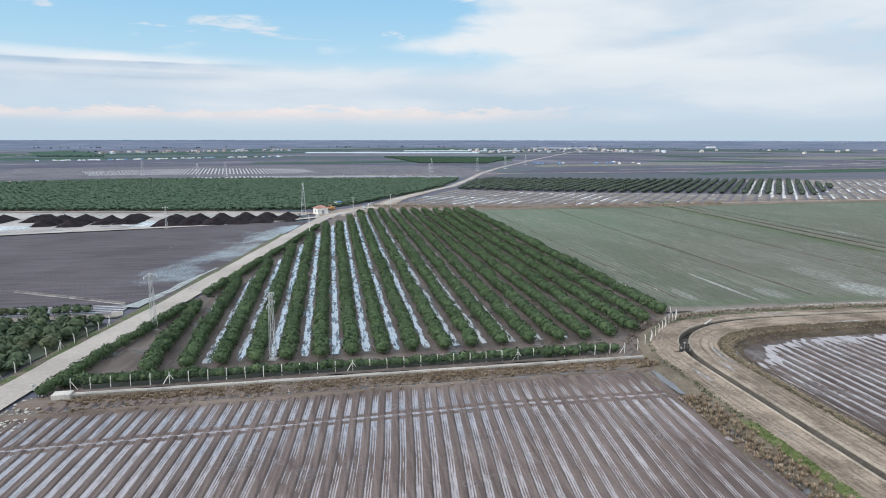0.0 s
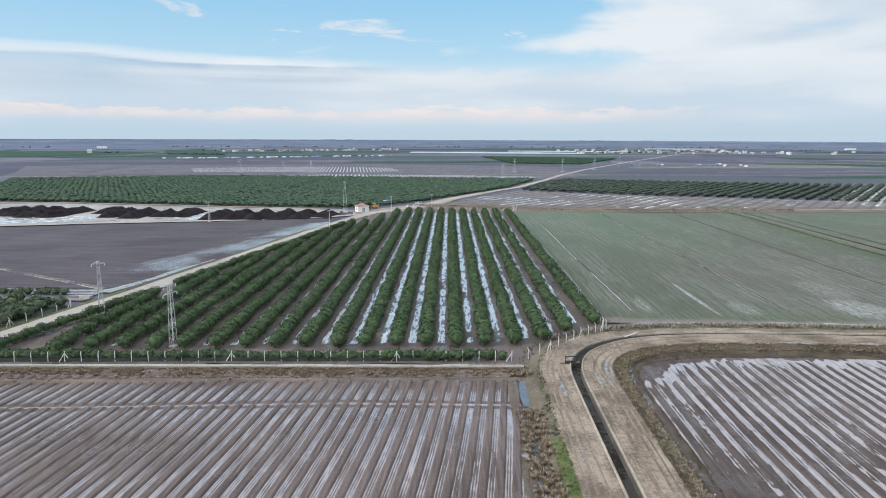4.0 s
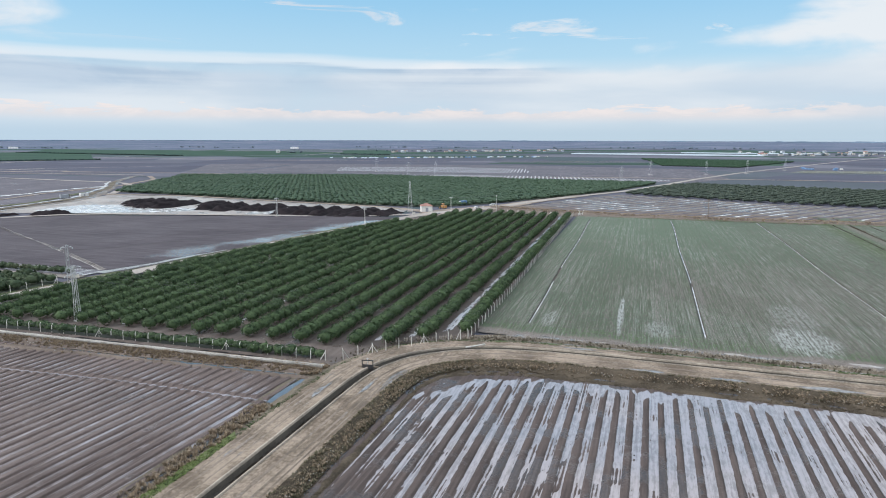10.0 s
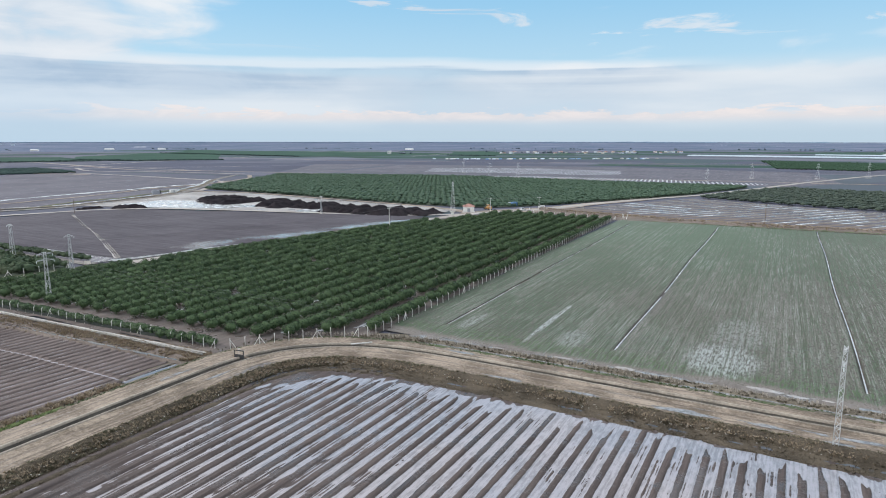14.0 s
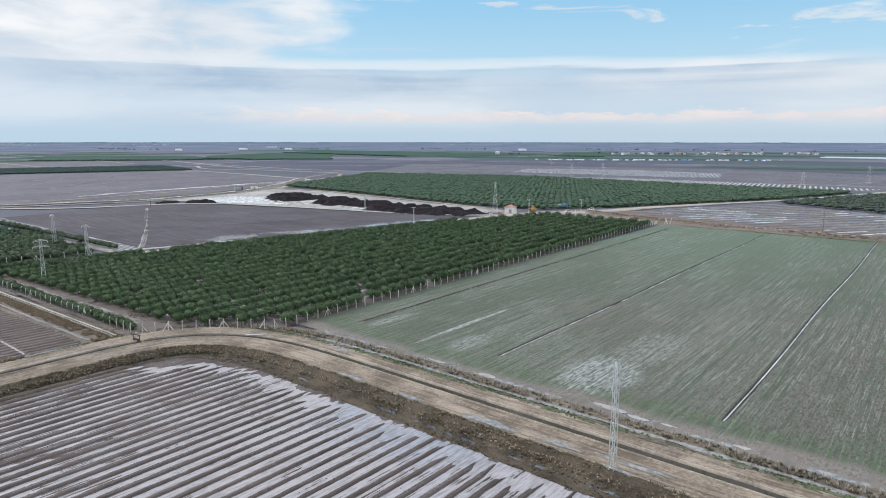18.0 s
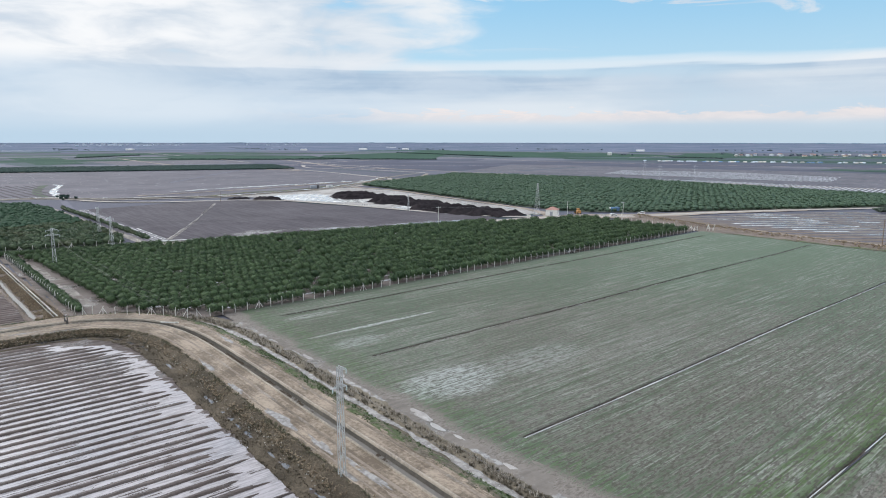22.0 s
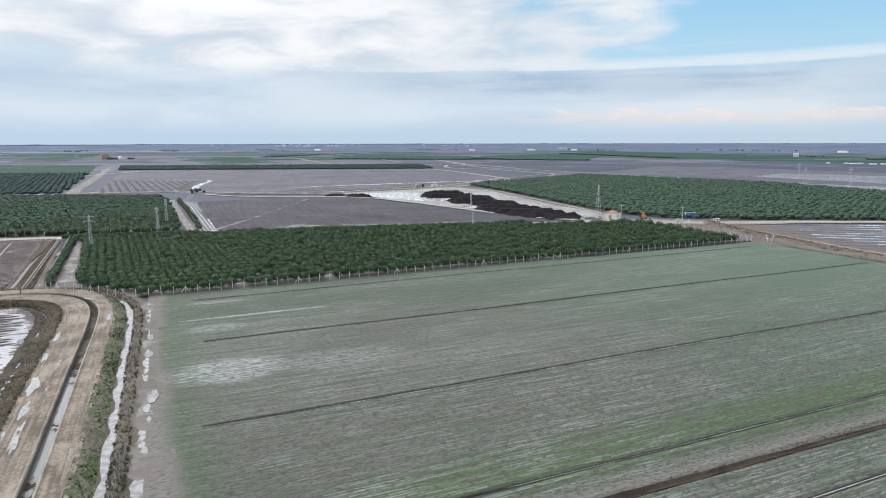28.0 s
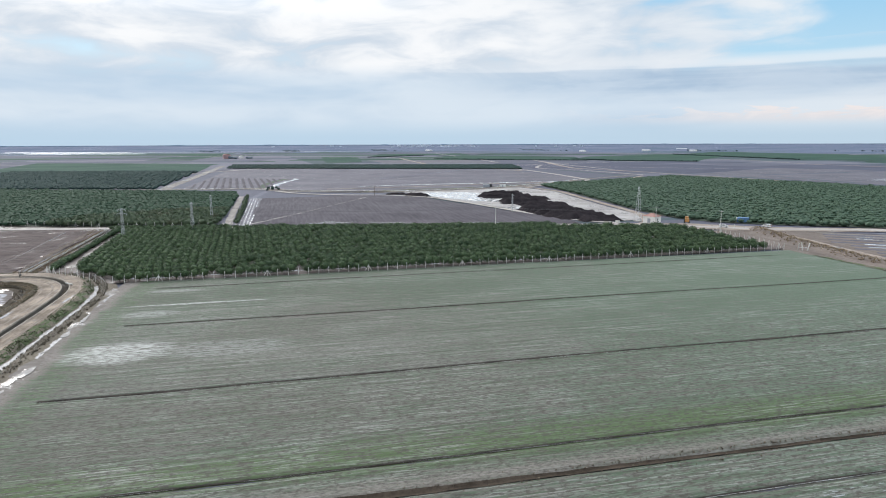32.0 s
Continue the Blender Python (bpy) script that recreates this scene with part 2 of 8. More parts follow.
def ditch_water_fill(n, s):
    """Clear still ditch water over dark mud."""
    p = n.place()
    n.put(s.inputs["Base Color"], n.mix(n.noise(p, 0.5, 4.0), (0.030, 0.027, 0.024), (0.085, 0.078, 0.072)))
    s.inputs["Roughness"].default_value, s.inputs["Specular IOR Level"].default_value = 0.04, 1.0
    bump(n, s, n.noise(p, 1.8, 4.0, 0.6), 0.06, 0.02)


M_DITCHWATER = material("ditch_water", ditch_water_fill)


def canal_water_fill(n, s):
    """Dark mud on the canal's bed with still pools lying in stretches."""
    p = n.place()
    x, y, z = n.split(p)
    pool = n.ramp(n.math("ADD", n.math("MULTIPLY", n.noise(p, 0.075, 3.0), 0.75), n.math("MULTIPLY", n.noise(p, 1.3, 4.0), 0.25)), 0.46, 0.53)
    mud = n.mix(n.ramp(x, 84.0, 100.0), n.mix(n.noise(p, 1.5, 4.0), (0.022, 0.019, 0.016), (0.050, 0.042, 0.035)), n.mix(n.noise(p, 1.5, 4.0), (0.036, 0.028, 0.021), (0.086, 0.068, 0.052)))
    pool = n.math("MULTIPLY", pool, n.ramp(x, 126.0, 156.0, 0.25, 1.0))
    n.put(s.inputs["Base Color"], n.mix(pool, mud, (0.190, 0.178, 0.168)))
    n.put(s.inputs["Roughness"], n.ramp(pool, 0.0, 1.0, 0.92, 0.10))
    n.put(s.inputs["Specular IOR Level"], n.ramp(pool, 0.0, 1.0, 0.05, 0.45))
    bump(n, s, n.noise(p, 1.6, 4.0, 0.6), 0.12, 0.03)


M_CANAL_WATER = material("canal_water", canal_water_fill)


def milky_fill(n, s):
    p = n.place()
    n.put(s.inputs["Base Color"], n.mix(n.ramp(n.noise(p, 0.06, 4.0), 0.4, 0.6), (0.42, 0.41, 0.40), (0.58, 0.57, 0.56)))
    n.put(s.inputs["Roughness"], n.ramp(n.noise(p, 0.2, 4.0), 0.4, 0.7, 0.08, 0.45))
    s.inputs["Specular IOR Level"].default_value = 0.6
    bump(n, s, n.noise(p, 1.0, 4.0, 0.6), 0.15, 0.03)


def pool_fill(n, s):
    """Clear still water over dark mud."""
    p = n.place()
    n.put(s.inputs["Base Color"], n.mix(n.noise(p, 0.4, 4.0), (0.070, 0.075, 0.088), (0.135, 0.140, 0.160)))
    s.inputs["Roughness"].default_value = 0.05
    s.inputs["Specular IOR Level"].default_value = 1.0
    bump(n, s, n.noise(p, 1.8, 4.0, 0.6), 0.08, 0.02)


M_POOL = material("clear_pool", pool_fill)
M_MILKY = material("milky_puddle", milky_fill)


def green_fill(n, s):
    """Young sparse wheat: drill rows along y, bare soil showing, wet shining patches."""
    p = n.place()
    x, y, z = n.split(p)
    u = n.math("ADD", x, n.math("MULTIPLY", y, 0.012))                 # across the drill rows
    def rows(kx, ky, seed, detail=4.0, rough=0.62, warp=0.0):
        return n.noise(n.join(n.math("MULTIPLY", u, kx), n.math("MULTIPLY", y, ky), seed), 1.0, detail, rough, warp)
    fine = rows(2.3, 0.42, 1.0, 5.0, 0.68)
    dash = rows(1.5, 0.12, 2.0, 5.0, 0.62, 0.2)
    drill = rows(1.1, 0.006, 3.0, 4.0, 0.7)
    band = rows(0.30, 0.004, 4.0, 3.0, 0.6)
    line = rows(2.0, 0.030, 5.0, 3.0, 0.55)
    clod = rows(2.4, 1.0, 6.0, 5.0, 0.72)
    big = n.noise(p, 0.016, 4.0, 0.6)
    wide = n.noise(n.stretch(p, 0.05, 0.016), 1.0, 4.0, 0.6, 0.4)
    # wheel lines of the drill, one every few metres
    wave = n.math("SINE", n.math("MULTIPLY", n.math("ADD", u, n.math("MULTIPLY", big, 2.0)), 6.2832 / 3.1))
    wheel_line = n.math("MULTIPLY", n.ramp(wave, 0.72, 0.98), n.ramp(dash, 0.38, 0.58))
    # how thickly the crop stands
    thick = n.math("ADD", n.math("MULTIPLY", n.math("SUBTRACT", big, 0.5), 0.30), n.math("MULTIPLY", n.math("SUBTRACT", band, 0.5), 0.40))
    thick = n.math("ADD", thick, n.math("MULTIPLY", n.math("SUBTRACT", drill, 0.5), 0.60))
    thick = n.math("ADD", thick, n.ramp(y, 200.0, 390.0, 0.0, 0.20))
    thick = n.math("ADD", thick, n.math("MULTIPLY", n.ramp(n.math("ADD", y, n.math("MULTIPLY", clod, 6.0)), 170.0, 163.0), 0.10))
    thick = n.math("ADD", thick, n.ramp(x, 185.0, 125.0, -0.04, 0.05))
    edge = n.math("MULTIPLY", n.ramp(n.math("ADD", x, n.math("MULTIPLY", n.math("SUBTRACT", clod, 0.5), 9.0)), 204.0, 211.5), n.ramp(n.math("ADD", x, n.math("MULTIPLY", n.math("SUBTRACT", fine, 0.5), 8.0)), 219.5, 214.5))
    thick = n.math("ADD", thick, n.math("MULTIPLY", edge, 0.16))
    f = n.math("ADD", n.math("MULTIPLY", fine, 0.55), n.math("MULTIPLY", dash, 0.45))
    f = n.math("ADD", f, n.math("MULTIPLY", thick, 0.5))
    f = n.math("ADD", f, n.math("MULTIPLY", n.math("SUBTRACT", rows(3.0, 0.035, 8.0, 4.0, 0.65), 0.5), 0.55))
    soil = n.mix(n.ramp(wide, 0.40, 0.60), (0.150, 0.140, 0.125), (0.190, 0.186, 0.166))
    soil = n.mix(n.ramp(x, 130.0, 190.0), soil, (0.128, 0.122, 0.105))
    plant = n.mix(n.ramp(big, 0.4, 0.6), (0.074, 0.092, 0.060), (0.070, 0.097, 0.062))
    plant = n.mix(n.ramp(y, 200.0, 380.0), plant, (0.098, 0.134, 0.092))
    plant = n.mix(edge, plant, (0.070, 0.106, 0.044))
    c = n.mix(n.ramp(f, 0.435, 0.565), soil, plant)
    # thin wet lines between the rows, their shine mixed in as pale colour
    pale = n.math("MULTIPLY", n.ramp(line, 0.54, 0.66), n.ramp(n.math("ADD", n.math("MULTIPLY", band, 0.5), n.math("MULTIPLY", wide, 0.5)), 0.45, 0.58))
    pale = n.math("MULTIPLY", pale, n.ramp(dash, 0.36, 0.56))
    c = n.mix(n.math("MULTIPLY", pale, 0.30), c, (0.280, 0.290, 0.265))
    # pale stripes where every second pass of the drill left the soil bare
    stripe = n.ramp(n.math("SINE", n.math("MULTIPLY", n.math("ADD", u, n.math("MULTIPLY", wide, 0.8)), 6.2832 / 2.45)), -0.1, 0.9)
    stripe = n.math("MULTIPLY", n.math("MULTIPLY", stripe, n.ramp(wide, 0.40, 0.62, 0.15, 1.0)), n.ramp(dash, 0.34, 0.60, 0.1, 1.0))
    c = n.mix(n.math("MULTIPLY", stripe, 0.34), c, (0.235, 0.245, 0.220))
    flecks = rows(2.6, 0.09, 7.0, 4.0, 0.6)
    fleck = n.math("MULTIPLY", n.ramp(flecks, 0.53, 0.61), n.ramp(n.math("ADD", n.math("MULTIPLY", wide, 0.6), n.math("MULTIPLY", band, 0.4)), 0.38, 0.58, 0.25, 1.0))
    c = n.mix(n.math("MULTIPLY", fleck, n.ramp(x, 140.0, 200.0, 0.40, 0.66)), c, (0.280, 0.286, 0.260))
    fringe = n.math("MULTIPLY", n.ramp(n.math("ADD", y, n.math("MULTIPLY", n.math("SUBTRACT", dash, 0.5), 14.0)), 167.0, 162.5), n.ramp(fine, 0.44, 0.58))
    c = n.mix(n.math("MULTIPLY", fringe, 0.60), c, (0.074, 0.118, 0.052))
    # films of rain water caught between the rows
    def blot(cx, cy, rx, ry):
        ex = n.math("DIVIDE", n.math("SUBTRACT", u, cx + 0.012 * cy), rx)
        ey = n.math("DIVIDE", n.math("SUBTRACT", y, cy), ry)
        d = n.math("ADD", n.math("MULTIPLY", ex, ex), n.math("MULTIPLY", ey, ey))
        return n.ramp(n.math("ADD", d, n.math("MULTIPLY", n.math("SUBTRACT", dash, 0.5), 1.6)), 1.15, 0.25)
    hatch = n.ramp(n.math("ADD", n.math("MULTIPLY", fine, 0.5), n.math("MULTIPLY", line, 0.5)), 0.40, 0.56)
    film = n.math("MULTIPLY", n.math("MAXIMUM", blot(155.5, 170.0, 8.0, 13.0), n.math("MULTIPLY", blot(157.0, 192.0, 7.0, 15.0), 0.45)), hatch)
    strip_wet = n.math("MULTIPLY", blot(114.7, 181.0, 0.9, 20.0), n.ramp(fine, 0.34, 0.50))
    film = n.math("MAXIMUM", film, n.math("MAXIMUM", strip_wet, n.math("MULTIPLY", n.math("MAXIMUM", blot(124.0, 170.0, 3.5, 8.0), blot(97.5, 172.0, 2.2, 8.0)), n.math("MULTIPLY", hatch, 0.6))))
    c = n.mix(n.math("MULTIPLY", film, 0.8), c, (0.330, 0.345, 0.330))
    c = n.mix(n.math("MULTIPLY", wheel_line, 0.30), c, (0.075, 0.080, 0.058))
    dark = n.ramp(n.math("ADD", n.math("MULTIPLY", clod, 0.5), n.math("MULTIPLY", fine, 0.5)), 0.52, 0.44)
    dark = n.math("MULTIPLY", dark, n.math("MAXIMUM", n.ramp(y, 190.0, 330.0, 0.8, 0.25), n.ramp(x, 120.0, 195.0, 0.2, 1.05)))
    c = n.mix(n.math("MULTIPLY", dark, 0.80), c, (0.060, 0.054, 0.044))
    # bare soil along the edge by the canal and between the eastern plots
    bare = n.ramp(n.math("ADD", n.math("ADD", y, n.math("MULTIPLY", n.math("SUBTRACT", clod, 0.5), 12.0)), n.math("MULTIPLY", n.math("SUBTRACT", wide, 0.5), 10.0)), 159.6, 157.6)
    far_side = n.math("ADD", n.math("ADD", x, n.math("MULTIPLY", n.math("SUBTRACT", clod, 0.5), 8.0)), n.math("MULTIPLY", n.math("SUBTRACT", dash, 0.5), 6.0))
    strip = n.math("MULTIPLY", n.ramp(far_side, 217.6, 220.6), n.ramp(far_side, 223.6, 222.6))
    bare = n.math("MAXIMUM", bare, n.math("MULTIPLY", strip, 0.6))
    c = n.mix(bare, c, n.mix(n.ramp(clod, 0.36, 0.62), (0.118, 0.101, 0.089), (0.212, 0.188, 0.170)))
    n.put(s.inputs["Base Color"], c)
    n.put(s.inputs["Roughness"], n.math("SUBTRACT", 0.9, n.math("MULTIPLY", n.math("MAXIMUM", pale, film), 0.40)))
    s.inputs["Specular IOR Level"].default_value = 0.3
    bump(n, s, clod, 0.7, 0.12)


M_GREEN = material("young_wheat", green_fill)


def ground_fill(n, s):
    """The plain: plots of soil and crops, far fields as a patchwork."""
    p = n.place()
    def plots(w, h, rz, off):
        b = n.add("ShaderNodeTexBrick")
        b.offset, b.squash = 0.37, 1.0
        n.put(b.inputs["Vector"], n.stretch(p, 1.0 / w, 1.0 / w, 1.0, rz))
        b.inputs["Color1"].default_value, b.inputs["Color2"].default_value = (0, 0, 0, 1), (1, 1, 1, 1)
        b.inputs["Mortar"].default_value = (off, off, off, 1)
        b.inputs["Scale"].default_value = 1.0
        b.inputs["Mortar Size"].default_value = 0.006
        b.inputs["Brick Width"].default_value, b.inputs["Row Height"].default_value = 1.0, h / w
        return b.outputs["Color"]
    a, b = plots(420.0, 150.0, 6.0, 0.9), plots(900.0, 330.0, -4.0, 0.9)
    # mud, pale and crop share a blue tint that stands for distance haze
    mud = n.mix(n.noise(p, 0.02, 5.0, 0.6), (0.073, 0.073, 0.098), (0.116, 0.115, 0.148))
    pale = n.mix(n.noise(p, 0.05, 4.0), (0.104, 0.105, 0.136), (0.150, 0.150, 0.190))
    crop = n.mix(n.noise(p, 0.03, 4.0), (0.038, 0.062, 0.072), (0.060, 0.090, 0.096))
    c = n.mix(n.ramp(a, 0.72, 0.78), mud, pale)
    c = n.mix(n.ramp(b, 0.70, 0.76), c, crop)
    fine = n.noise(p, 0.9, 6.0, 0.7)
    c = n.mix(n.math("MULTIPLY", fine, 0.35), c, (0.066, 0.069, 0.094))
    n.put(s.inputs["Base Color"], c)
    n.put(s.inputs["Roughness"], n.ramp(fine, 0.3, 0.7, 0.75, 0.95))
    s.inputs["Specular IOR Level"].default_value = 0.25
    bump(n, s, fine, 0.5, 0.15)


M_GROUND = material("hazed_plain_soil", ground_fill)
M_FURROW = earth("ploughed_mud", (0.076, 0.057, 0.053), (0.168, 0.131, 0.122), 0.86, 0.05, 2.2, (1.8, 0.08, 5.5), 0.2, 0.10)
M_FLOODED = earth("flooded_mud", (0.048, 0.036, 0.034), (0.108, 0.083, 0.076), 0.80, 0.05, 2.2, (1.5, 0.10, 0), 0.45, 0.08, 0.3)
M_DARKSOIL = earth("dark_ploughed_soil", (0.064, 0.057, 0.066), (0.120, 0.108, 0.121), 0.93, 0.03, 1.6, (0.04, 0.6, 17), 0.0, 0.15, 0.12)
# far soils lean blue: distance haze is mixed into their base colours
M_FARDARK = earth("hazed_ploughed_soil", (0.064, 0.066, 0.094), (0.100, 0.103, 0.140), 0.92, 0.01, 0.3, (0.02, 0.2, 10), 0.0, 0.15, 0.15)
M_FARPALE = earth("hazed_pale_soil", (0.118, 0.120, 0.150), (0.174, 0.176, 0.212), 0.92, 0.01, 0.3, (0.02, 0.2, 10), 0.0, 0.15, 0.15)
M_ORCHARD = earth("orchard_soil", (0.082, 0.066, 0.060), (0.155, 0.128, 0.116), 0.86, 0.06, 1.6, (0.5, 0.05, 1), 0.3, 0.12)
M_TRACK = earth("dirt_track", (0.195, 0.154, 0.126), (0.350, 0.286, 0.240), 0.88, 0.09, 1.6, None, 0.2, 0.10)
M_BANK = earth("weedy_bank", (0.080, 0.066, 0.049), (0.190, 0.160, 0.122), 0.93, 0.10, 2.4, None, 0.0, 0.40)
M_BANK_IN = earth("olive_bank", (0.050, 0.041, 0.031), (0.124, 0.100, 0.075), 0.95, 0.16, 2.6, None, 0.0, 0.40, 0.1)
M_BERM = earth("berm_soil", (0.105, 0.082, 0.070), (0.200, 0.162, 0.138), 0.93, 0.10, 1.8, (0.05, 0.7, 3), 0.0, 0.30)


def rut_fill(n, s):
    """Dirt track worn along the canal: ruts follow y on the southern leg and x on the eastern one."""
    p = n.place()
    x, y, z = n.split(p)
    turn = n.ramp(x, 76.0, 92.0)
    lines = n.mix(turn, n.noise(n.stretch(p, 1.7, 0.06), 1.0, 4.0, 0.6, 0.3), n.noise(n.stretch(p, 0.06, 1.7), 1.0, 4.0, 0.6))
    a, b = n.noise(p, 0.14, 4.0, 0.6), n.noise(p, 2.2, 6.0, 0.7)
    f = n.math("ADD", n.math("ADD", n.math("MULTIPLY", lines, 0.20), n.math("MULTIPLY", a, 0.44)), n.math("MULTIPLY", b, 0.36))
    c = n.mix(n.ramp(f, 0.41, 0.60), (0.124, 0.095, 0.071), (0.335, 0.270, 0.214))
    damp = n.ramp(n.math("ADD", n.math("MULTIPLY", lines, 0.35), n.math("MULTIPLY", n.noise(p, 0.22, 4.0), 0.65)), 0.44, 0.36)
    c = n.mix(n.math("MULTIPLY", damp, 0.8), c, (0.100, 0.075, 0.056))
    n.put(s.inputs["Base Color"], c)
    n.put(s.inputs["Roughness"], n.math("SUBTRACT", 0.92, n.math("MULTIPLY", damp, 0.35)))
    s.inputs["Specular IOR Level"].default_value = 0.3
    bump(n, s, f, 0.8, 0.12)


M_RUTS = material("rutted_track", rut_fill)


def lane_water_fill(n, s):
    """Rain water with drifts of mud; clay and sky reflection whiten its base colour."""
    p = n.place()
    f = n.noise(n.stretch(p, 0.9, 0.16), 1.0, 5.0, 0.65)
    n.put(s.inputs["Base Color"], n.mix(n.ramp(f, 0.42, 0.52), (0.14, 0.13, 0.135), (0.66, 0.65, 0.68)))
    n.put(s.inputs["Roughness"], n.ramp(f, 0.35, 0.6, 0.25, 0.06))
    s.inputs["Specular IOR Level"].default_value = 0.8
    bump(n, s, f, 0.10, 0.02)


M_LANE_WATER = material("lane_water", lane_water_fill)
M_ROAD = earth("worn_road", (0.290, 0.260, 0.238), (0.415, 0.375, 0.345), 0.88, 0.04, 1.0, None, 0.0, 0.04)
M_PATH = earth("wet_path", (0.120, 0.102, 0.092), (0.270, 0.245, 0.225), 0.75, 0.10, 1.6, (0.07, 1.0, 3), 0.15, 0.10)
M_YARD = earth("compost_yard", (0.230, 0.210, 0.200), (0.400, 0.375, 0.360), 0.85, 0.04, 0.6, None, 0.3, 0.20)
M_COMPOST = earth("black_compost", (0.014, 0.012, 0.014), (0.036, 0.030, 0.033), 0.95, 0.2, 1.8, None, 0.0, 0.40, 0.04)
def verge_fill(n, s):
    """Patchy short grass over brown earth."""
    p = n.place()
    a, b = n.noise(p, 0.28, 4.0, 0.6), n.noise(p, 2.2, 6.0, 0.7)
    grass = n.mix(n.ramp(b, 0.35, 0.65), (0.052, 0.074, 0.030), (0.105, 0.132, 0.060))
    earth_tone = n.mix(n.ramp(b, 0.35, 0.65), (0.092, 0.076, 0.058), (0.185, 0.156, 0.126))
    n.put(s.inputs["Base Color"], n.mix(n.ramp(n.math("ADD", n.math("MULTIPLY", a, 0.7), n.math("MULTIPLY", b, 0.3)), 0.56, 0.46), earth_tone, grass))
    s.inputs["Roughness"].default_value, s.inputs["Specular IOR Level"].default_value = 0.92, 0.25
    bump(n, s, b, 0.6, 0.25)


M_VERGE = material("grass_verge", verge_fill)
M_LIMEVERGE = earth("spring_verge", (0.085, 0.110, 0.040), (0.160, 0.180, 0.080), 0.92, 0.3, 2.0, None, 0.0, 0.2)
M_BAREFIELD = earth("bare_strip", (0.125, 0.108, 0.096), (0.205, 0.180, 0.162), 0.88, 0.04, 1.6, (0.8, 0.05, 0), 0.4, 0.12)
M_SPARSE = earth("sparse_crop", (0.105, 0.105, 0.086), (0.165, 0.168, 0.134), 0.88, 0.04, 1.6, (1.2, 0.05, 0), 0.3, 0.12)
M_PALEFIELD = earth("pale_field", (0.078, 0.072, 0.088), (0.148, 0.138, 0.160), 0.88, 0.02, 0.8, (0.3, 0.03, 0), 0.1, 0.15)
M_CONCRETE = plain("concrete", (0.47, 0.45, 0.42), 0.85, 0.0, 0.22, 0.8, 0.01)
M_CANAL = plain("canal_concrete", (0.110, 0.098, 0.084), 0.85, 0.0, 0.30, 0.6, 0.02)
M_POST = plain("post_concrete", (0.66, 0.645, 0.61), 0.85, 0.0, 0.15, 2.0)
M_COPING = plain("weathered_coping", (0.34, 0.292, 0.240), 0.88, 0.0, 0.35, 0.7, 0.02)
M_STEEL = plain("galvanised_steel", (0.54, 0.55, 0.56), 0.45, 0.35, 0.15, 2.0)
M_WIRE = plain("cable_steel", (0.12, 0.12, 0.125), 0.6, 0.3, 0.1, 2.0)
M_GLASSY = plain("insulator_glass", (0.55, 0.62, 0.62), 0.2, 0.0, 0.1, 2.0)
M_WHITE = plain("white_plaster", (0.84, 0.82, 0.79), 0.8, 0.0, 0.10, 1.0)
M_CREAM = plain("cream_plaster", (0.66, 0.62, 0.56), 0.8, 0.0, 0.12, 1.0)
M_TILE = plain("red_roof_tile", (0.33, 0.18, 0.15), 0.8, 0.0, 0.25, 1.5)
M_GREYROOF = plain("sheet_roof", (0.52, 0.53, 0.55), 0.5, 0.2, 0.2, 0.8)
M_BRICKRED = plain("brick_red_render", (0.42, 0.27, 0.27), 0.85, 0.0, 0.2, 0.5)
M_DOOR = plain("grey_door", (0.34, 0.36, 0.40), 0.5, 0.1, 0.1, 2.0)
M_GLASS = plain("window_glass", (0.06, 0.07, 0.08), 0.08, 0.0, 0.1, 2.0)
M_BLUE = plain("blue_paint", (0.14, 0.26, 0.46), 0.45, 0.1, 0.2, 1.0)
M_ORANGE = plain("machine_orange", (0.50, 0.26, 0.09), 0.45, 0.0, 0.2, 2.0)
M_TYRE = plain("tyre_rubber", (0.03, 0.03, 0.03), 0.85, 0.0, 0.2, 4.0)
M_CARWHITE = plain("car_white", (0.75, 0.75, 0.74), 0.25, 0.0, 0.06, 2.0)
M_DARK = plain("dark_metal", (0.07, 0.07, 0.075), 0.5, 0.4, 0.2, 2.0)
M_RED = plain("lamp_red", (0.45, 0.04, 0.03), 0.3, 0.0, 0.1, 2.0)
M_WOODPOLE = plain("timber_pole", (0.20, 0.15, 0.11), 0.85, 0.0, 0.25, 2.0)
M_PLASTIC = plain("greenhouse_film", (0.46, 0.52, 0.57), 0.35, 0.0, 0.12, 0.05)
M_MULCH = plain("white_mulch_film", (0.42, 0.42, 0.44), 0.5, 0.0, 0.2, 0.1)
M_BARK = plain("bark", (0.13, 0.10, 0.08), 0.9, 0.0, 0.25, 3.0)
M_LEAF = leaves("citrus_leaves", (0.026, 0.049, 0.024), (0.085, 0.130, 0.060))
M_LEAF_FAR = leaves("far_orchard_leaves", (0.043, 0.075, 0.047), (0.060, 0.098, 0.061))
M_LEAF_DARK = leaves("dark_orchard_leaves", (0.029, 0.052, 0.049), (0.045, 0.073, 0.064), None, 0.05)
M_LEAF_EAST = leaves("olive_dark_leaves", (0.040, 0.055, 0.042), (0.066, 0.085, 0.062))
M_LEAF_YELLOW = leaves("garden_leaves", (0.040, 0.066, 0.038), (0.096, 0.130, 0.074), (0.10, 0.095, 0.055))
M_DRY = leaves("dry_grass", (0.210, 0.160, 0.112), (0.420, 0.340, 0.250))
M_WEED = leaves("brown_weeds", (0.100, 0.082, 0.060), (0.220, 0.182, 0.138))
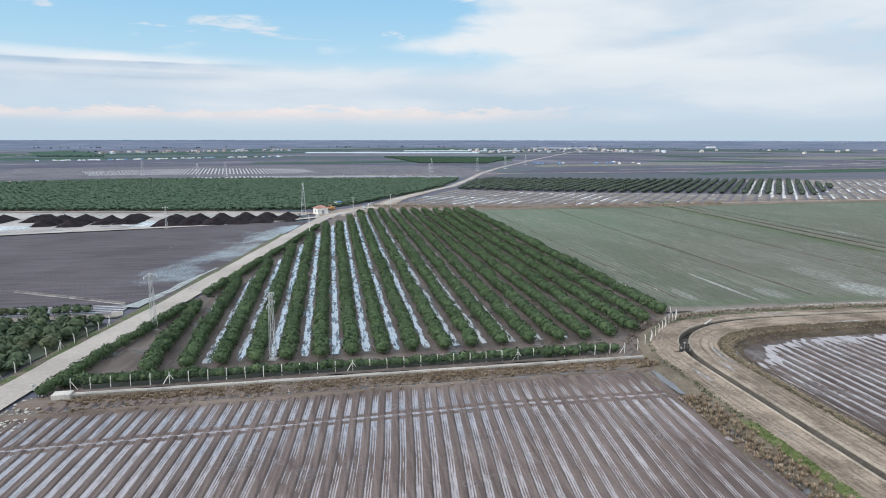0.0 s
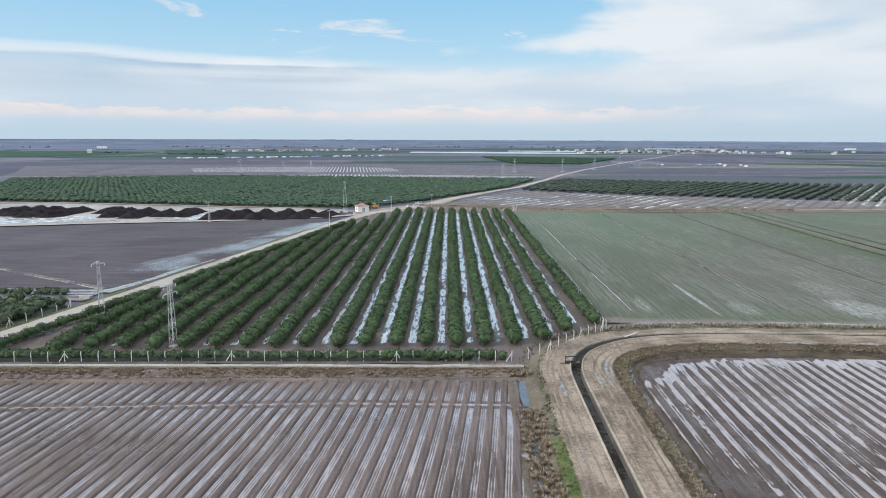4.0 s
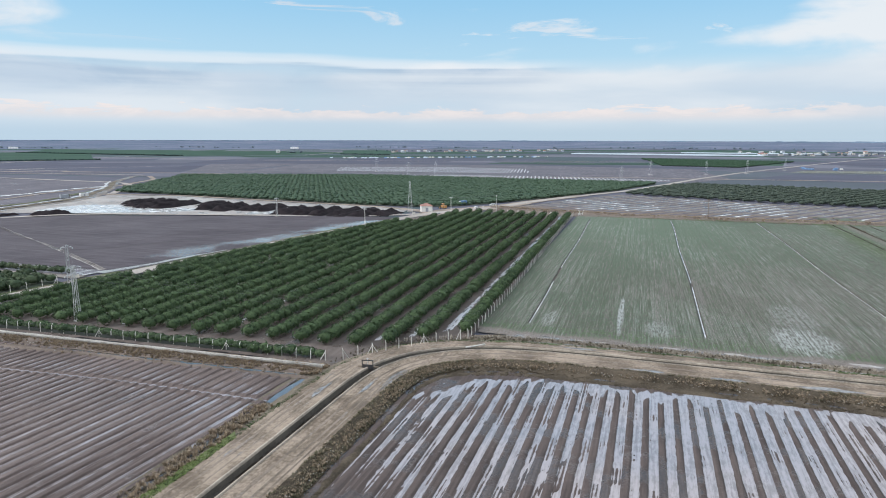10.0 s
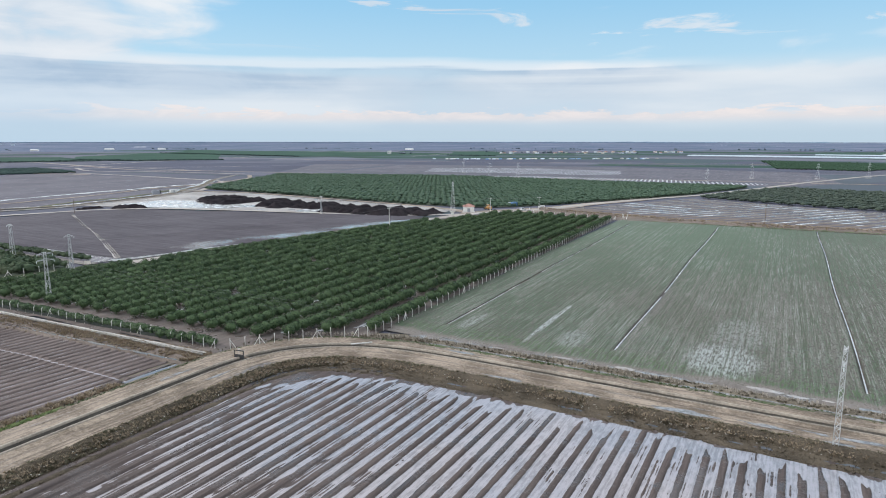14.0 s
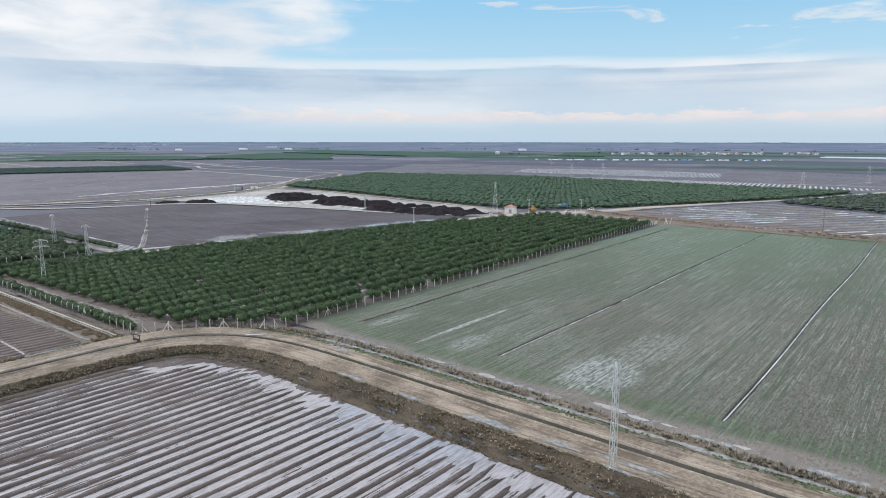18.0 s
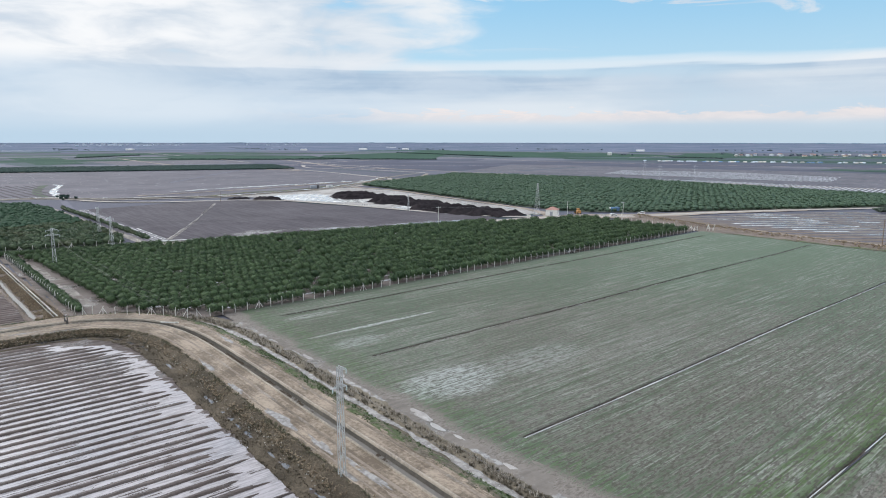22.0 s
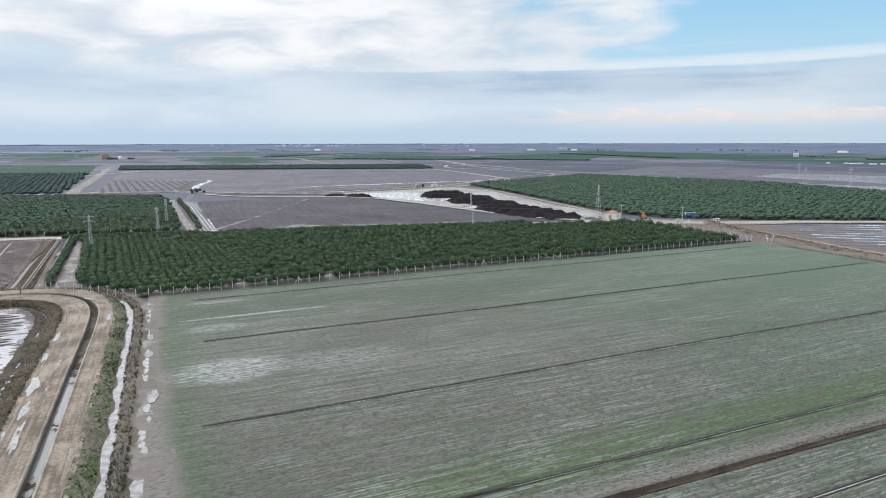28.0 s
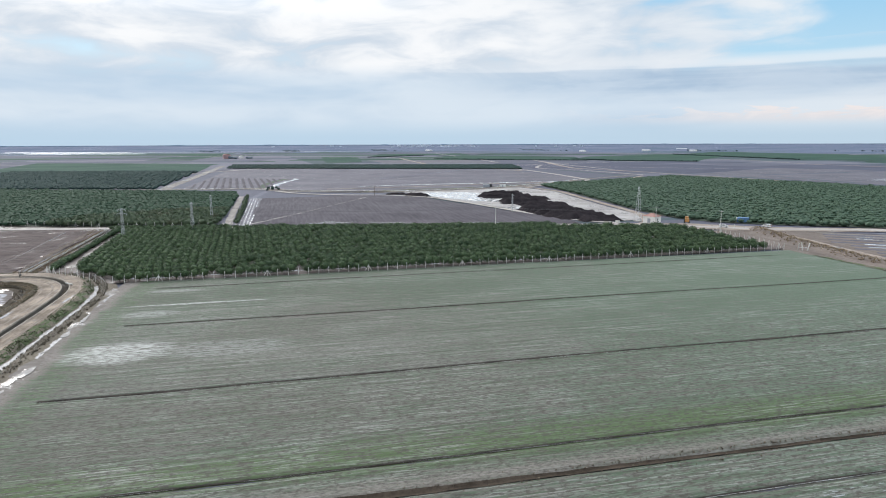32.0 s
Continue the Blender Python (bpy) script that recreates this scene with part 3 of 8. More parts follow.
M_WETSOIL = earth("wet_crop_soil", (0.22, 0.23, 0.225), (0.36, 0.37, 0.365), 0.45, 0.3, 2.0, None, 0.0, 0.02, 0.45)
M_WEED_DARK = leaves("dark_weeds", (0.086, 0.073, 0.055), (0.185, 0.158, 0.121))
M_OLIVE = leaves("olive_grass", (0.090, 0.082, 0.052), (0.170, 0.154, 0.104))
M_FARCROP = earth("far_crop", (0.038, 0.072, 0.057), (0.058, 0.102, 0.077), 0.95, 0.01, 0.4, None, 0.0, 0.1, 0.05)
M_GROVE = earth("grove_floor", (0.050, 0.068, 0.046), (0.088, 0.106, 0.076), 0.92, 0.05, 1.0, None, 0.0, 0.2)
M_DITCH = earth("wet_ditch_soil", (0.040, 0.034, 0.029), (0.100, 0.084, 0.070), 0.9, 0.2, 2.0, None, 0.0, 0.10)
M_DITCH_DRY = earth("ditch_bank_soil", (0.034, 0.026, 0.020), (0.082, 0.064, 0.050), 0.95, 0.2, 2.0, None, 0.0, 0.15, 0.05)
# leaves washed blue-grey, haze painted over their green
M_FARWOOD = leaves("hazed_tree_leaves", (0.105, 0.135, 0.160), (0.145, 0.180, 0.205))
M_LIME = leaves("spring_grass", (0.100, 0.145, 0.045), (0.180, 0.230, 0.080))
M_GRASS = leaves("fresh_grass", (0.052, 0.074, 0.030), (0.100, 0.126, 0.060))
M_LEAF_WEST = leaves("west_orchard_leaves", (0.031, 0.060, 0.038), (0.045, 0.081, 0.050), None, 0.05)
M_REED = leaves("pale_reeds", (0.300, 0.260, 0.220), (0.520, 0.470, 0.410))
# wall colour bleached blue-white to stand for haze in the distance
M_FARTOWN = plain("hazed_town_plaster", (0.60, 0.66, 0.74), 0.9, 0.0, 0.10, 0.02)
M_ROCK = plain("rubble_stone", (0.42, 0.40, 0.37), 0.9, 0.0, 0.3, 1.5)


# ---- building helpers ----
def as_mesh(name, verts, faces, mat, smooth=False):
    me = bpy.data.meshes.new(name)
    me.from_pydata(np.asarray(verts, float).tolist(), [], [list(map(int, f)) for f in faces])
    me.materials.append(mat)
    if smooth:
        me.polygons.foreach_set("use_smooth", [True] * len(me.polygons))
    me.update()
    return me


def quick_mesh(name, verts, tris, mat, smooth=False):
    """A large mesh of triangles or quads from arrays."""
    verts, tris = np.asarray(verts, np.float32), np.asarray(tris, np.int32)
    k = tris.shape[1]
    me = bpy.data.meshes.new(name)
    me.vertices.add(len(verts)), me.loops.add(tris.size), me.polygons.add(len(tris))
    me.vertices.foreach_set("co", verts.ravel())
    me.loops.foreach_set("vertex_index", tris.ravel())
    me.polygons.foreach_set("loop_start", np.arange(0, tris.size, k, dtype=np.int32))
    me.polygons.foreach_set("use_smooth", np.full(len(tris), smooth))
    me.materials.append(mat)
    me.update(calc_edges=True)
    return me


def part(name, bm, mat, parent, label="", at=None):
    """Links a bmesh (or a finished mesh) as one mesh object under a thing or under a part."""
    if isinstance(bm, bmesh.types.BMesh):
        me = bpy.data.meshes.new(name)
        bm.to_mesh(me)
        bm.free()
        me.materials.append(mat)
    else:
        me = bm
    ob = new(name, me)
    ob.parent = parent
    if at is not None:
        ob.matrix_basis = at
    if label:
        ob["label"] = label
    return ob


def thing(name, x, y, z, rz, label, category, group="", kind=""):
    ob = new(name)
    ob.empty_display_size = 0.2
    ob.matrix_basis = pose(x, y, z, 0, 0, rz)
    return tagged(ob, label, category, group, kind)


def setting(name, me, label, category="ground"):
    return tagged(new(name, me), label, category, "", "structure")


def stuff(name, me, label, category):
    return tagged(new(name, me), label, category, "", "stuff")


def box(bm, x0, x1, y0, y1, z0, z1, bevel=0.0):
    made = bmesh.ops.create_cube(bm, size=1, matrix=Matrix.Translation(((x0 + x1) / 2, (y0 + y1) / 2, (z0 + z1) / 2)) @ Matrix.Diagonal((x1 - x0, y1 - y0, z1 - z0, 1)))
    if bevel:
        edges = list({e for v in made["verts"] for e in v.link_edges})
        bmesh.ops.bevel(bm, geom=edges, offset=bevel, segments=1, affect="EDGES")
    return bm


def boxes(*specs):
    bm = bmesh.new()
    for s in specs:
        box(bm, *s)
    return bm


def bar(bm, a, b, r, sides=4, r2=None):
    """A strut from a to b."""
    a, b = Vector(a), Vector(b)
    m = Matrix.Translation((a + b) / 2) @ (b - a).to_track_quat("Z", "Y").to_matrix().to_4x4()
    bmesh.ops.create_cone(bm, cap_ends=True, segments=sides, radius1=r, radius2=r if r2 is None else r2, depth=(b - a).length, matrix=m)
    return bm


def smooth01(v, lo, hi):
    t = np.clip((v - lo) / (hi - lo), 0, 1)
    return t * t * (3 - 2 * t)


RNG = np.random.default_rng(7)
TABLE = RNG.random((256, 256))


def waves(x, y, scale):
    """Smooth random heights 0 to 1 over the plan."""
    u, v = np.asarray(x, float) / scale, np.asarray(y, float) / scale
    i, j = np.floor(u).astype(int), np.floor(v).astype(int)
    fu, fv = u - i, v - j
    fu, fv = fu * fu * (3 - 2 * fu), fv * fv * (3 - 2 * fv)
    g = lambda a, b: TABLE[a % 256, b % 256]
    return (g(i, j) * (1 - fu) + g(i + 1, j) * fu) * (1 - fv) + (g(i, j + 1) * (1 - fu) + g(i + 1, j + 1) * fu) * fv


def inside(px, py, poly):
    px, py = np.asarray(px, float), np.asarray(py, float)
    r = np.zeros(px.shape, bool)
    for (x0, y0), (x1, y1) in zip(poly, poly[1:] + poly[:1]):
        hit = (y0 > py) != (y1 > py)
        if y0 != y1:
            r ^= hit & (px < (x1 - x0) * (py - y0) / (y1 - y0) + x0)
    return r


def sheet(name, xs, ys, height, mat, keep=None, skew=0.0, y0=0.0):
    """A height field over a grid; skew slants its lines along y."""
    X, Y = np.meshgrid(xs, ys)
    X = X + skew * (Y - y0)
    Z = height(X, Y)
    nx, ny = len(xs), len(ys)
    idx = np.arange(nx * ny).reshape(ny, nx)
    quads = np.stack([idx[:-1, :-1], idx[:-1, 1:], idx[1:, 1:], idx[1:, :-1]], -1).reshape(-1, 4)
    verts = np.stack([X, Y, Z], -1).reshape(-1, 3)
    if keep is not None:
        c = verts[quads].mean(1)
        quads = quads[keep(c[:, 0], c[:, 1])]
        used = np.unique(quads)
        remap = np.zeros(len(verts), np.int32)
        remap[used] = np.arange(len(used))
        verts, quads = verts[used], remap[quads]
    return quick_mesh(name, verts, quads, mat, True)


def patch(name, pts, z, mat):
    return as_mesh(name, [(x, y, z) for x, y in pts], [range(len(pts))], mat)


def ribbon(name, pts, widths, z, mat, step=6.0, ragged=0.0):
    """A strip along a line of points, with its own uneven edges."""
    P = np.array(pts, float)
    d = np.r_[0, np.cumsum(np.hypot(*np.diff(P, axis=0).T))]
    s = np.linspace(0, d[-1], max(2, int(d[-1] / step) + 1))
    x, y = np.interp(s, d, P[:, 0]), np.interp(s, d, P[:, 1])
    k = np.ones(5) / 5
    if len(s) > 12:
        x[2:-2], y[2:-2] = np.convolve(x, k, "valid"), np.convolve(y, k, "valid")
    w = np.interp(s, d, widths) if isinstance(widths, (list, tuple)) else np.full(len(s), float(widths))
    tx, ty = np.gradient(x), np.gradient(y)
    n = np.hypot(tx, ty)
    nx, ny = -ty / n, tx / n
    wl = w / 2 + ragged * (waves(s, s * 0 + 3, 9) - 0.5) * 2 + ragged * (waves(s, s * 0 + 7, 2.5) - 0.5)
    wr = w / 2 + ragged * (waves(s, s * 0 + 13, 9) - 0.5) * 2 + ragged * (waves(s, s * 0 + 17, 2.5) - 0.5)
    zz = np.full(len(s), float(z)) if np.isscalar(z) else np.interp(s, d, z)
    L = np.stack([x + nx * wl, y + ny * wl, zz], -1)
    C = np.stack([x, y, zz + 0.02], -1)
    R = np.stack([x - nx * wr, y - ny * wr, zz], -1)
    m = len(s)
    verts = np.concatenate([L, C, R])
    a = np.arange(m - 1)
    quads = np.concatenate([np.stack([a + m, a + m + 1, a + 1, a], -1), np.stack([a + 2 * m, a + 2 * m + 1, a + m + 1, a + m], -1)])
    return quick_mesh(name, verts, quads, mat, True)


# ---- the plain, to the skyline ----
def plain_ring(name, radii, mat):
    cx, cy = 150.0, 90.0
    ang = np.linspace(0, 2 * math.pi, 181)[:-1]
    R, A = np.meshgrid(radii, ang, indexing="ij")
    rise = np.clip((R - 3300) / 1500, 0, 1) ** 1.6 * 29.0
    V = np.stack([cx + R * np.cos(A), cy + R * np.sin(A), -0.30 + rise], -1).reshape(-1, 3)
    n, m = len(radii), len(ang)
    i, j = np.meshgrid(np.arange(n - 1), np.arange(m), indexing="ij")
    jn = (j + 1) % m
    q = np.stack([i * m + j, (i + 1) * m + j, (i + 1) * m + jn, i * m + jn], -1).reshape(-1, 4)
    return quick_mesh(name, V, q, mat, True)


def distance_fill(n, s):
    """The far plain: long low bands of woods, fields and pale water, hazed blue-grey."""
    p = n.place()
    x, y, z = n.split(p)
    dx, dy = n.math("SUBTRACT", x, 150.0), n.math("SUBTRACT", y, 90.0)
    r = n.math("SQRT", n.math("ADD", n.math("MULTIPLY", dx, dx), n.math("MULTIPLY", dy, dy)))
    a = n.math("ARCTAN2", dy, dx)
    def bands(ka, kr, seed):
        return n.noise(n.join(n.math("MULTIPLY", a, ka), n.math("MULTIPLY", r, kr), seed), 1.0, 4.0, 0.6)
    # the blue of these band colours is painted haze
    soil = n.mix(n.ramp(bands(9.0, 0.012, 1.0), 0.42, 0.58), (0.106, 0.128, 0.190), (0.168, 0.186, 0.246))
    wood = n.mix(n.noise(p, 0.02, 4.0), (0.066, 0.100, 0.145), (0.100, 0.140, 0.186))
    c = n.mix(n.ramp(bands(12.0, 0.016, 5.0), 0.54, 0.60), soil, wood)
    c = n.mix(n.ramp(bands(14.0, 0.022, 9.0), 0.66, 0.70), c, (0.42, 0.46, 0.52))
    n.put(s.inputs["Base Color"], c)
    s.inputs["Roughness"].default_value, s.inputs["Specular IOR Level"].default_value = 1.0, 0.05


M_DISTANCE = material("hazed_far_plain", distance_fill)
setting("ground", plain_ring("ground", np.r_[0.5, np.arange(40, 600, 20), np.geomspace(600, 2700, 38)], M_GROUND), "wide flat farmland plain of soil plots with a painted haze tint")
setting("backdrop_plain", plain_ring("backdrop_plain", np.geomspace(2700, 4800, 28), M_DISTANCE), "far plain running to the skyline, painted in haze blue-grey", "backdrop")

setting("field_south", patch("field_south", [(-160, -160), (520, -160), (520, 150), (300, 150), (300, 136), (-80, 112), (-90, 40)], -0.275, M_BAREFIELD), "bare wet soil round the flooded fields", "field")

# ---- furrowed field in front of the orchard ----
A_SLOPE, A_PERIOD = 0.085, 2.25


def furrow_height(X, Y):
    u = ((X - A_SLOPE * (Y - 90) + (waves(X, Y, 15) - 0.5) * 0.25) / A_PERIOD) % 1.0
    side = np.abs(u - 0.5)
    bed = smooth01(side, 0.19, 0.31)                                  # 0 in the furrow, 1 on the bed
    z = -0.11 + 0.30 * bed - 0.03 * smooth01(side, 0.42, 0.5)
    wander = (waves(X * 0.2, Y, 7) - 0.5) * 0.05
    z += 0.085 * np.exp(-((u - 0.42 + wander) / 0.040) ** 2) * (0.74 + 0.26 * smooth01(waves(X * 0.44, Y * 0.16, 1.0), 0.30, 0.62)) + 0.080 * np.exp(-((u - 0.575 + wander) / 0.040) ** 2) * (0.66 + 0.34 * smooth01(waves(X * 0.44 + 31, Y * 0.2 + 9, 1.0), 0.34, 0.66))
    z += (waves(X * 2.2, Y * 0.9, 1.0) - 0.5) * 0.030 + (waves(X * 0.44 + 77, Y * 0.07, 1.0) - 0.5) * 0.030
    z += (waves(X * 0.6, Y * 0.35, 6) - 0.5) * 0.050 + (waves(X * 4, Y * 0.5, 2.1) - 0.5) * 0.030 + (waves(X, Y, 0.5) - 0.5) * 0.05 * bed
    z += 0.05 * smooth01(Y, 105, 113) - 0.035 * smooth01(X, 0, -42)
    yt = np.interp(X, [-50, -10, 27, 58], [97.7, 100.5, 103.3, 103.6])
    d = Y - yt
    z = np.maximum(z, z + 0.17 * np.exp(-((np.abs(d) - 0.95) / 0.42) ** 2)) - (z + 0.17) * np.exp(-(d / 0.38) ** 2)
    return z


setting("field_furrowed", sheet("field_furrowed", np.arange(-72, 58.2, 0.125), np.r_[np.arange(-30, 48, 2.0), np.arange(48, 96, 1.1), np.arange(96, 106, 0.45), np.arange(106, 114.6, 0.9)],
        furrow_height, M_FURROW, keep=lambda x, y: x > np.interp(y, [-30, 30, 98, 105.5, 112], [-72, -70, -58, -54, -50])),
        "ploughed brown field with straight raised beds and wet furrows", "field")
setting("water_furrows", patch("water_furrows", [(-71, -29), (57, -29), (58, 104), (57.6, 114), (-48, 112), (-54, 104)], -0.074, M_WATER),
        "shallow rain water standing in the furrows", "water")
setting("water_pit", ribbon("water_pit", [(59.1, 102.6), (59.2, 106), (59.0, 110), (58.8, 114.2)], [1.0, 2.0, 1.7, 0.8], 0.14, M_POOL, 0.8, 0.5), "long puddle at the end of the furrows", "water")

# ---- flooded field below the canal bank ----
R_PERIOD = 2.42


def flooded_height(X, Y):
    wob = (waves(X, Y, 24) - 0.5) * 0.25
    u = ((X + wob - 148.2) / R_PERIOD + 0.5) % 1.0
    w = 0.168 + 0.07 * smooth01(X, 140, 95) + 0.05 * (waves(X * 0.4, Y * 0.2, 9) - 0.5) + 0.035 * (waves(X * 0.41, Y, 1.1) - 0.5)
    ridge = 1 - smooth01(np.abs(u - 0.5), w - 0.055, w + 0.055)
    mid = np.minimum(u, 1 - u) * R_PERIOD
    broken = smooth01(waves(X * 0.41 + 50, Y * 0.22, 1.0) + 0.5 * waves(X * 3, Y * 0.5, 1.4) + 0.14 * smooth01(X, 150, 95), 0.74, 1.02)
    lines = np.exp(-((mid - 0.12) / 0.07) ** 2) + 0.8 * np.exp(-((mid - 0.42) / 0.07) ** 2)
    z = -0.115 + 0.26 * ridge + 0.10 * lines * broken
    z += (waves(X * 4, Y * 0.4, 2.0) - 0.5) * 0.022 + (waves(X, Y, 0.8) - 0.5) * 0.050 + (waves(X * 1.4, Y * 0.8, 0.42) - 0.5) * 0.045 + (waves(X, Y, 0.6) - 0.5) * 0.06 * ridge
    z += (waves(X, Y, 16) - 0.45) * 0.05
    z += 0.022 * smooth01(X, 138, 92) + 0.008 * smooth01(X, 104, 82) * smooth01(Y, 125, 100) + 0.05 * smooth01(Y, 95, 60)
    north = np.interp(X, [84, 92, 106, 128, 175, 330], [116, 127, 129.5, 130.2, 130.6, 130.2])
    z += 0.11 * smooth01(Y + (waves(X, Y, 3.0) - 0.5) * 2.6 + (waves(X, Y, 0.9) - 0.5) * 1.2, north - 1.7, north - 0.1)
    z -= 0.30 * ridge * smooth01(Y + (waves(X * 3, X * 0, 2.0) - 0.5) * 6, north - 5.2, north - 3.2)
    return z


setting("field_flooded", sheet("field_flooded", np.r_[np.arange(76, 190, 0.18), np.arange(190, 300, 0.32)], np.r_[np.arange(-30, 40, 2.8), np.arange(40, 84, 1.2), np.arange(84, 132.5, 0.56)], flooded_height, M_FLOODED),
        "flooded muddy field with narrow dark ridges between sheets of water", "field")
setting("water_flooded_field", patch("water_flooded_field", [(76, -29.5), (299.5, -29.5), (299.5, 132.5), (76, 132.5)], -0.050, M_WATER),
        "pale shallow flood water between the ridges", "water")

# ---- orchard floor ----
ROAD_LINE = [(-74, 40), (-66, 80), (-59.6, 118), (-57.3, 135), (-52.6, 157), (-47.4, 182), (-42.0, 210), (-36.5, 240), (-30.5, 272), (-23.5, 312), (-14.5, 356), (-8.0, 384),
             (4, 404), (24, 432), (39, 480), (68, 540), (102, 603), (140, 710), (173, 810), (232, 960), (385, 1298), (700, 1960), (1300, 3200)]
RX, RY = [p[0] for p in ROAD_LINE], [p[1] for p in ROAD_LINE]
ROW_SLOPE, ROW_GAP, ROW_FIRST = -0.018, 6.5, 79.1


def road_x(y):
    return np.interp(y, RY, RX)


def front_y(x):
    return np.interp(x, [-50, -32, 20, 56, 62, 67, 73.5, 80], [121, 128.4, 132.2, 134.2, 136.0, 139.0, 146.0, 153.0])


ORCHARD_A = [(-53, 119), (61.5, 123.5), (82.5, 147.5), (77.0, 398), (12, 398), (-3, 386), (-9.5, 356), (-18.5, 312), (-25.5, 272), (-31.5, 240), (-37, 210), (-42.4, 182), (-47.6, 157)]


def orchard_height(X, Y):
    u = ((X - ROW_SLOPE * (Y - 137) - ROW_FIRST) / ROW_GAP) % 1.0
    lane = (1 - smooth01(np.abs(u - 0.5), 0.06, 0.24)) * smooth01(Y, front_y(X) - 1.5, front_y(X) + 4.5)
    z = 0.16 - 0.27 * lane + (waves(X, Y, 13) - 0.5) * 0.11 + (waves(X, Y, 2.2) - 0.5) * 0.10 + (waves(X, Y, 0.9) - 0.5) * 0.12
    return np.where(Y < front_y(X) - 3, np.maximum(z, 0.08 + (waves(X, Y, 4) - 0.5) * 0.1), z)


setting("floor_orchard", sheet("floor_orchard", np.arange(-54, 88, 0.5), np.arange(119, 399, 1.3), orchard_height, M_ORCHARD,
        keep=lambda x, y: inside(x, y, ORCHARD_A)), "wet brown orchard soil with lanes between the tree rows", "ground")
setting("water_orchard_lanes", patch("water_orchard_lanes", [(-30, 132), (20, 135.5), (56, 138), (66, 143), (79, 157), (75, 390), (16, 390), (-2, 356), (-12, 312), (-25, 240), (-36, 182)], -0.050, M_LANE_WATER),
        "rain water lying in the orchard lanes", "water")

# ---- canal on its embankment ----
CANAL = [(69.5, -40), (69.5, 20), (69.5, 60), (69.6, 100), (69.7, 118), (70.6, 123), (72.8, 128.6), (76.2, 133), (81, 136.8), (87, 139.8), (95, 141.9), (104, 142.6), (120, 142.8), (150, 142.5), (185, 142.4), (240, 141.6), (330, 140.5), (420, 139.5)]


def canal_line(step):
    P = np.array(CANAL, float)
    d = np.r_[0, np.cumsum(np.hypot(*np.diff(P, axis=0).T))]
    s = np.arange(0, d[-1], step)
    x, y = np.interp(s, d, P[:, 0]), np.interp(s, d, P[:, 1])
    k = np.ones(11) / 11
    for _ in range(2):
        x[5:-5], y[5:-5] = np.convolve(x, k, "valid"), np.convolve(y, k, "valid")
    tx, ty = np.gradient(x), np.gradient(y)
    n = np.hypot(tx, ty)
    return s, x, y, ty / n, -tx / n                                   # normals point to the inner (right) side


CS, CX, CY, CNX, CNY = canal_line(0.9)
NORTH = smooth01(CX, 74, 92)                                          # 0 on the southern leg, 1 on the eastern leg


def canal_strip(name, offs_south, offs_north, zs, mat, rough_z=0.0, zs_north=None, dips=0.0):
    """One long strip of the embankment between offsets from the canal's middle."""
    cols = []
    for a, b, zsouth, znorth in zip(offs_south, offs_north, zs, zs_north or zs):
        z = zsouth * (1 - NORTH) + znorth * NORTH
        o = a * (1 - NORTH) + b * NORTH
        X, Y = CX + CNX * o, CY + CNY * o
        Z = z + rough_z * ((waves(X, Y, 2.2) - 0.5) + (waves(X, Y, 0.9) - 0.5) * 0.6)
        Z = Z - dips * smooth01(waves(CS * 0.16 + 40, o * 0.9 + 90, 2.0), 0.74, 0.98)
        cols.append(np.stack([X, Y, Z], -1))
    V = np.stack(cols, 1)
    m, n = V.shape[:2]
    idx = np.arange(m * n).reshape(m, n)
    q = np.stack([idx[:-1, :-1], idx[:-1, 1:], idx[1:, 1:], idx[1:, :-1]], -1).reshape(-1, 4)
    return quick_mesh(name, V.reshape(-1, 3), q, mat, True)


def spread(a, b, n):
    return list(np.linspace(a, b, n))


bank_in = canal_strip("bank_inner", spread(7.0, 12.4, 12), spread(6.9, 13.4, 12), [1.10, 1.12, 1.02, 0.88, 0.70, 0.45, 0.12, 0.02, 0.14, 0.22, 0.08, -0.2], M_BANK_IN, 0.22,
                      [1.10, 1.12, 1.06, 0.90, 0.62, 0.32, 0.14, 0.05, 0.12, 0.12, 0.04, -0.2])
setting("bank_inner", bank_in, "weed-grown earth bank falling to the flooded field", "bank")
bank_out = canal_strip("bank_outer", [-13.4, -12.4, -11.6, -10.9, -10.2, -9.6, -9.0, -8.4, -7.9, -7.4, -7.0, -6.5], [-13.6, -12.4, -11.3, -10.3, -9.4, -8.75, -8.2, -7.6, -7.0, -6.3, -5.5, -4.5],
                       [0.02, -0.05, -0.15, -0.15, 0.05, 0.30, 0.55, 0.75, 0.90, 1.0, 1.05, 1.09], M_BANK, 0.14,
                       [-0.06, 0.02, 0.15, 0.32, 0.36, 0.14, 0.06, 0.07, 0.30, 0.80, 1.02, 1.09])
setting("bank_outer", bank_out, "rough earth shoulder of the canal bank with a ditch", "bank")
setting("track_outer", canal_strip("track_outer", spread(-7.0, -1.75, 12), spread(-4.9, -1.6, 12), [1.09, 1.13, 1.12, 1.08, 1.05, 1.07, 1.11, 1.12, 1.08, 1.06, 1.10, 1.08], M_RUTS, 0.06, None, 0.085), "pale dirt track with wheel ruts beside the canal", "track")
setting("track_inner", canal_strip("track_inner", spread(1.75, 7.3, 14), spread(1.6, 7.3, 14), [1.08, 1.11, 1.10, 1.06, 1.05, 1.09, 1.12, 1.12, 1.09, 1.06, 1.05, 1.09, 1.12, 1.10], M_RUTS, 0.06, None, 0.10), "pale dirt track with wheel ruts along the bank top", "track")


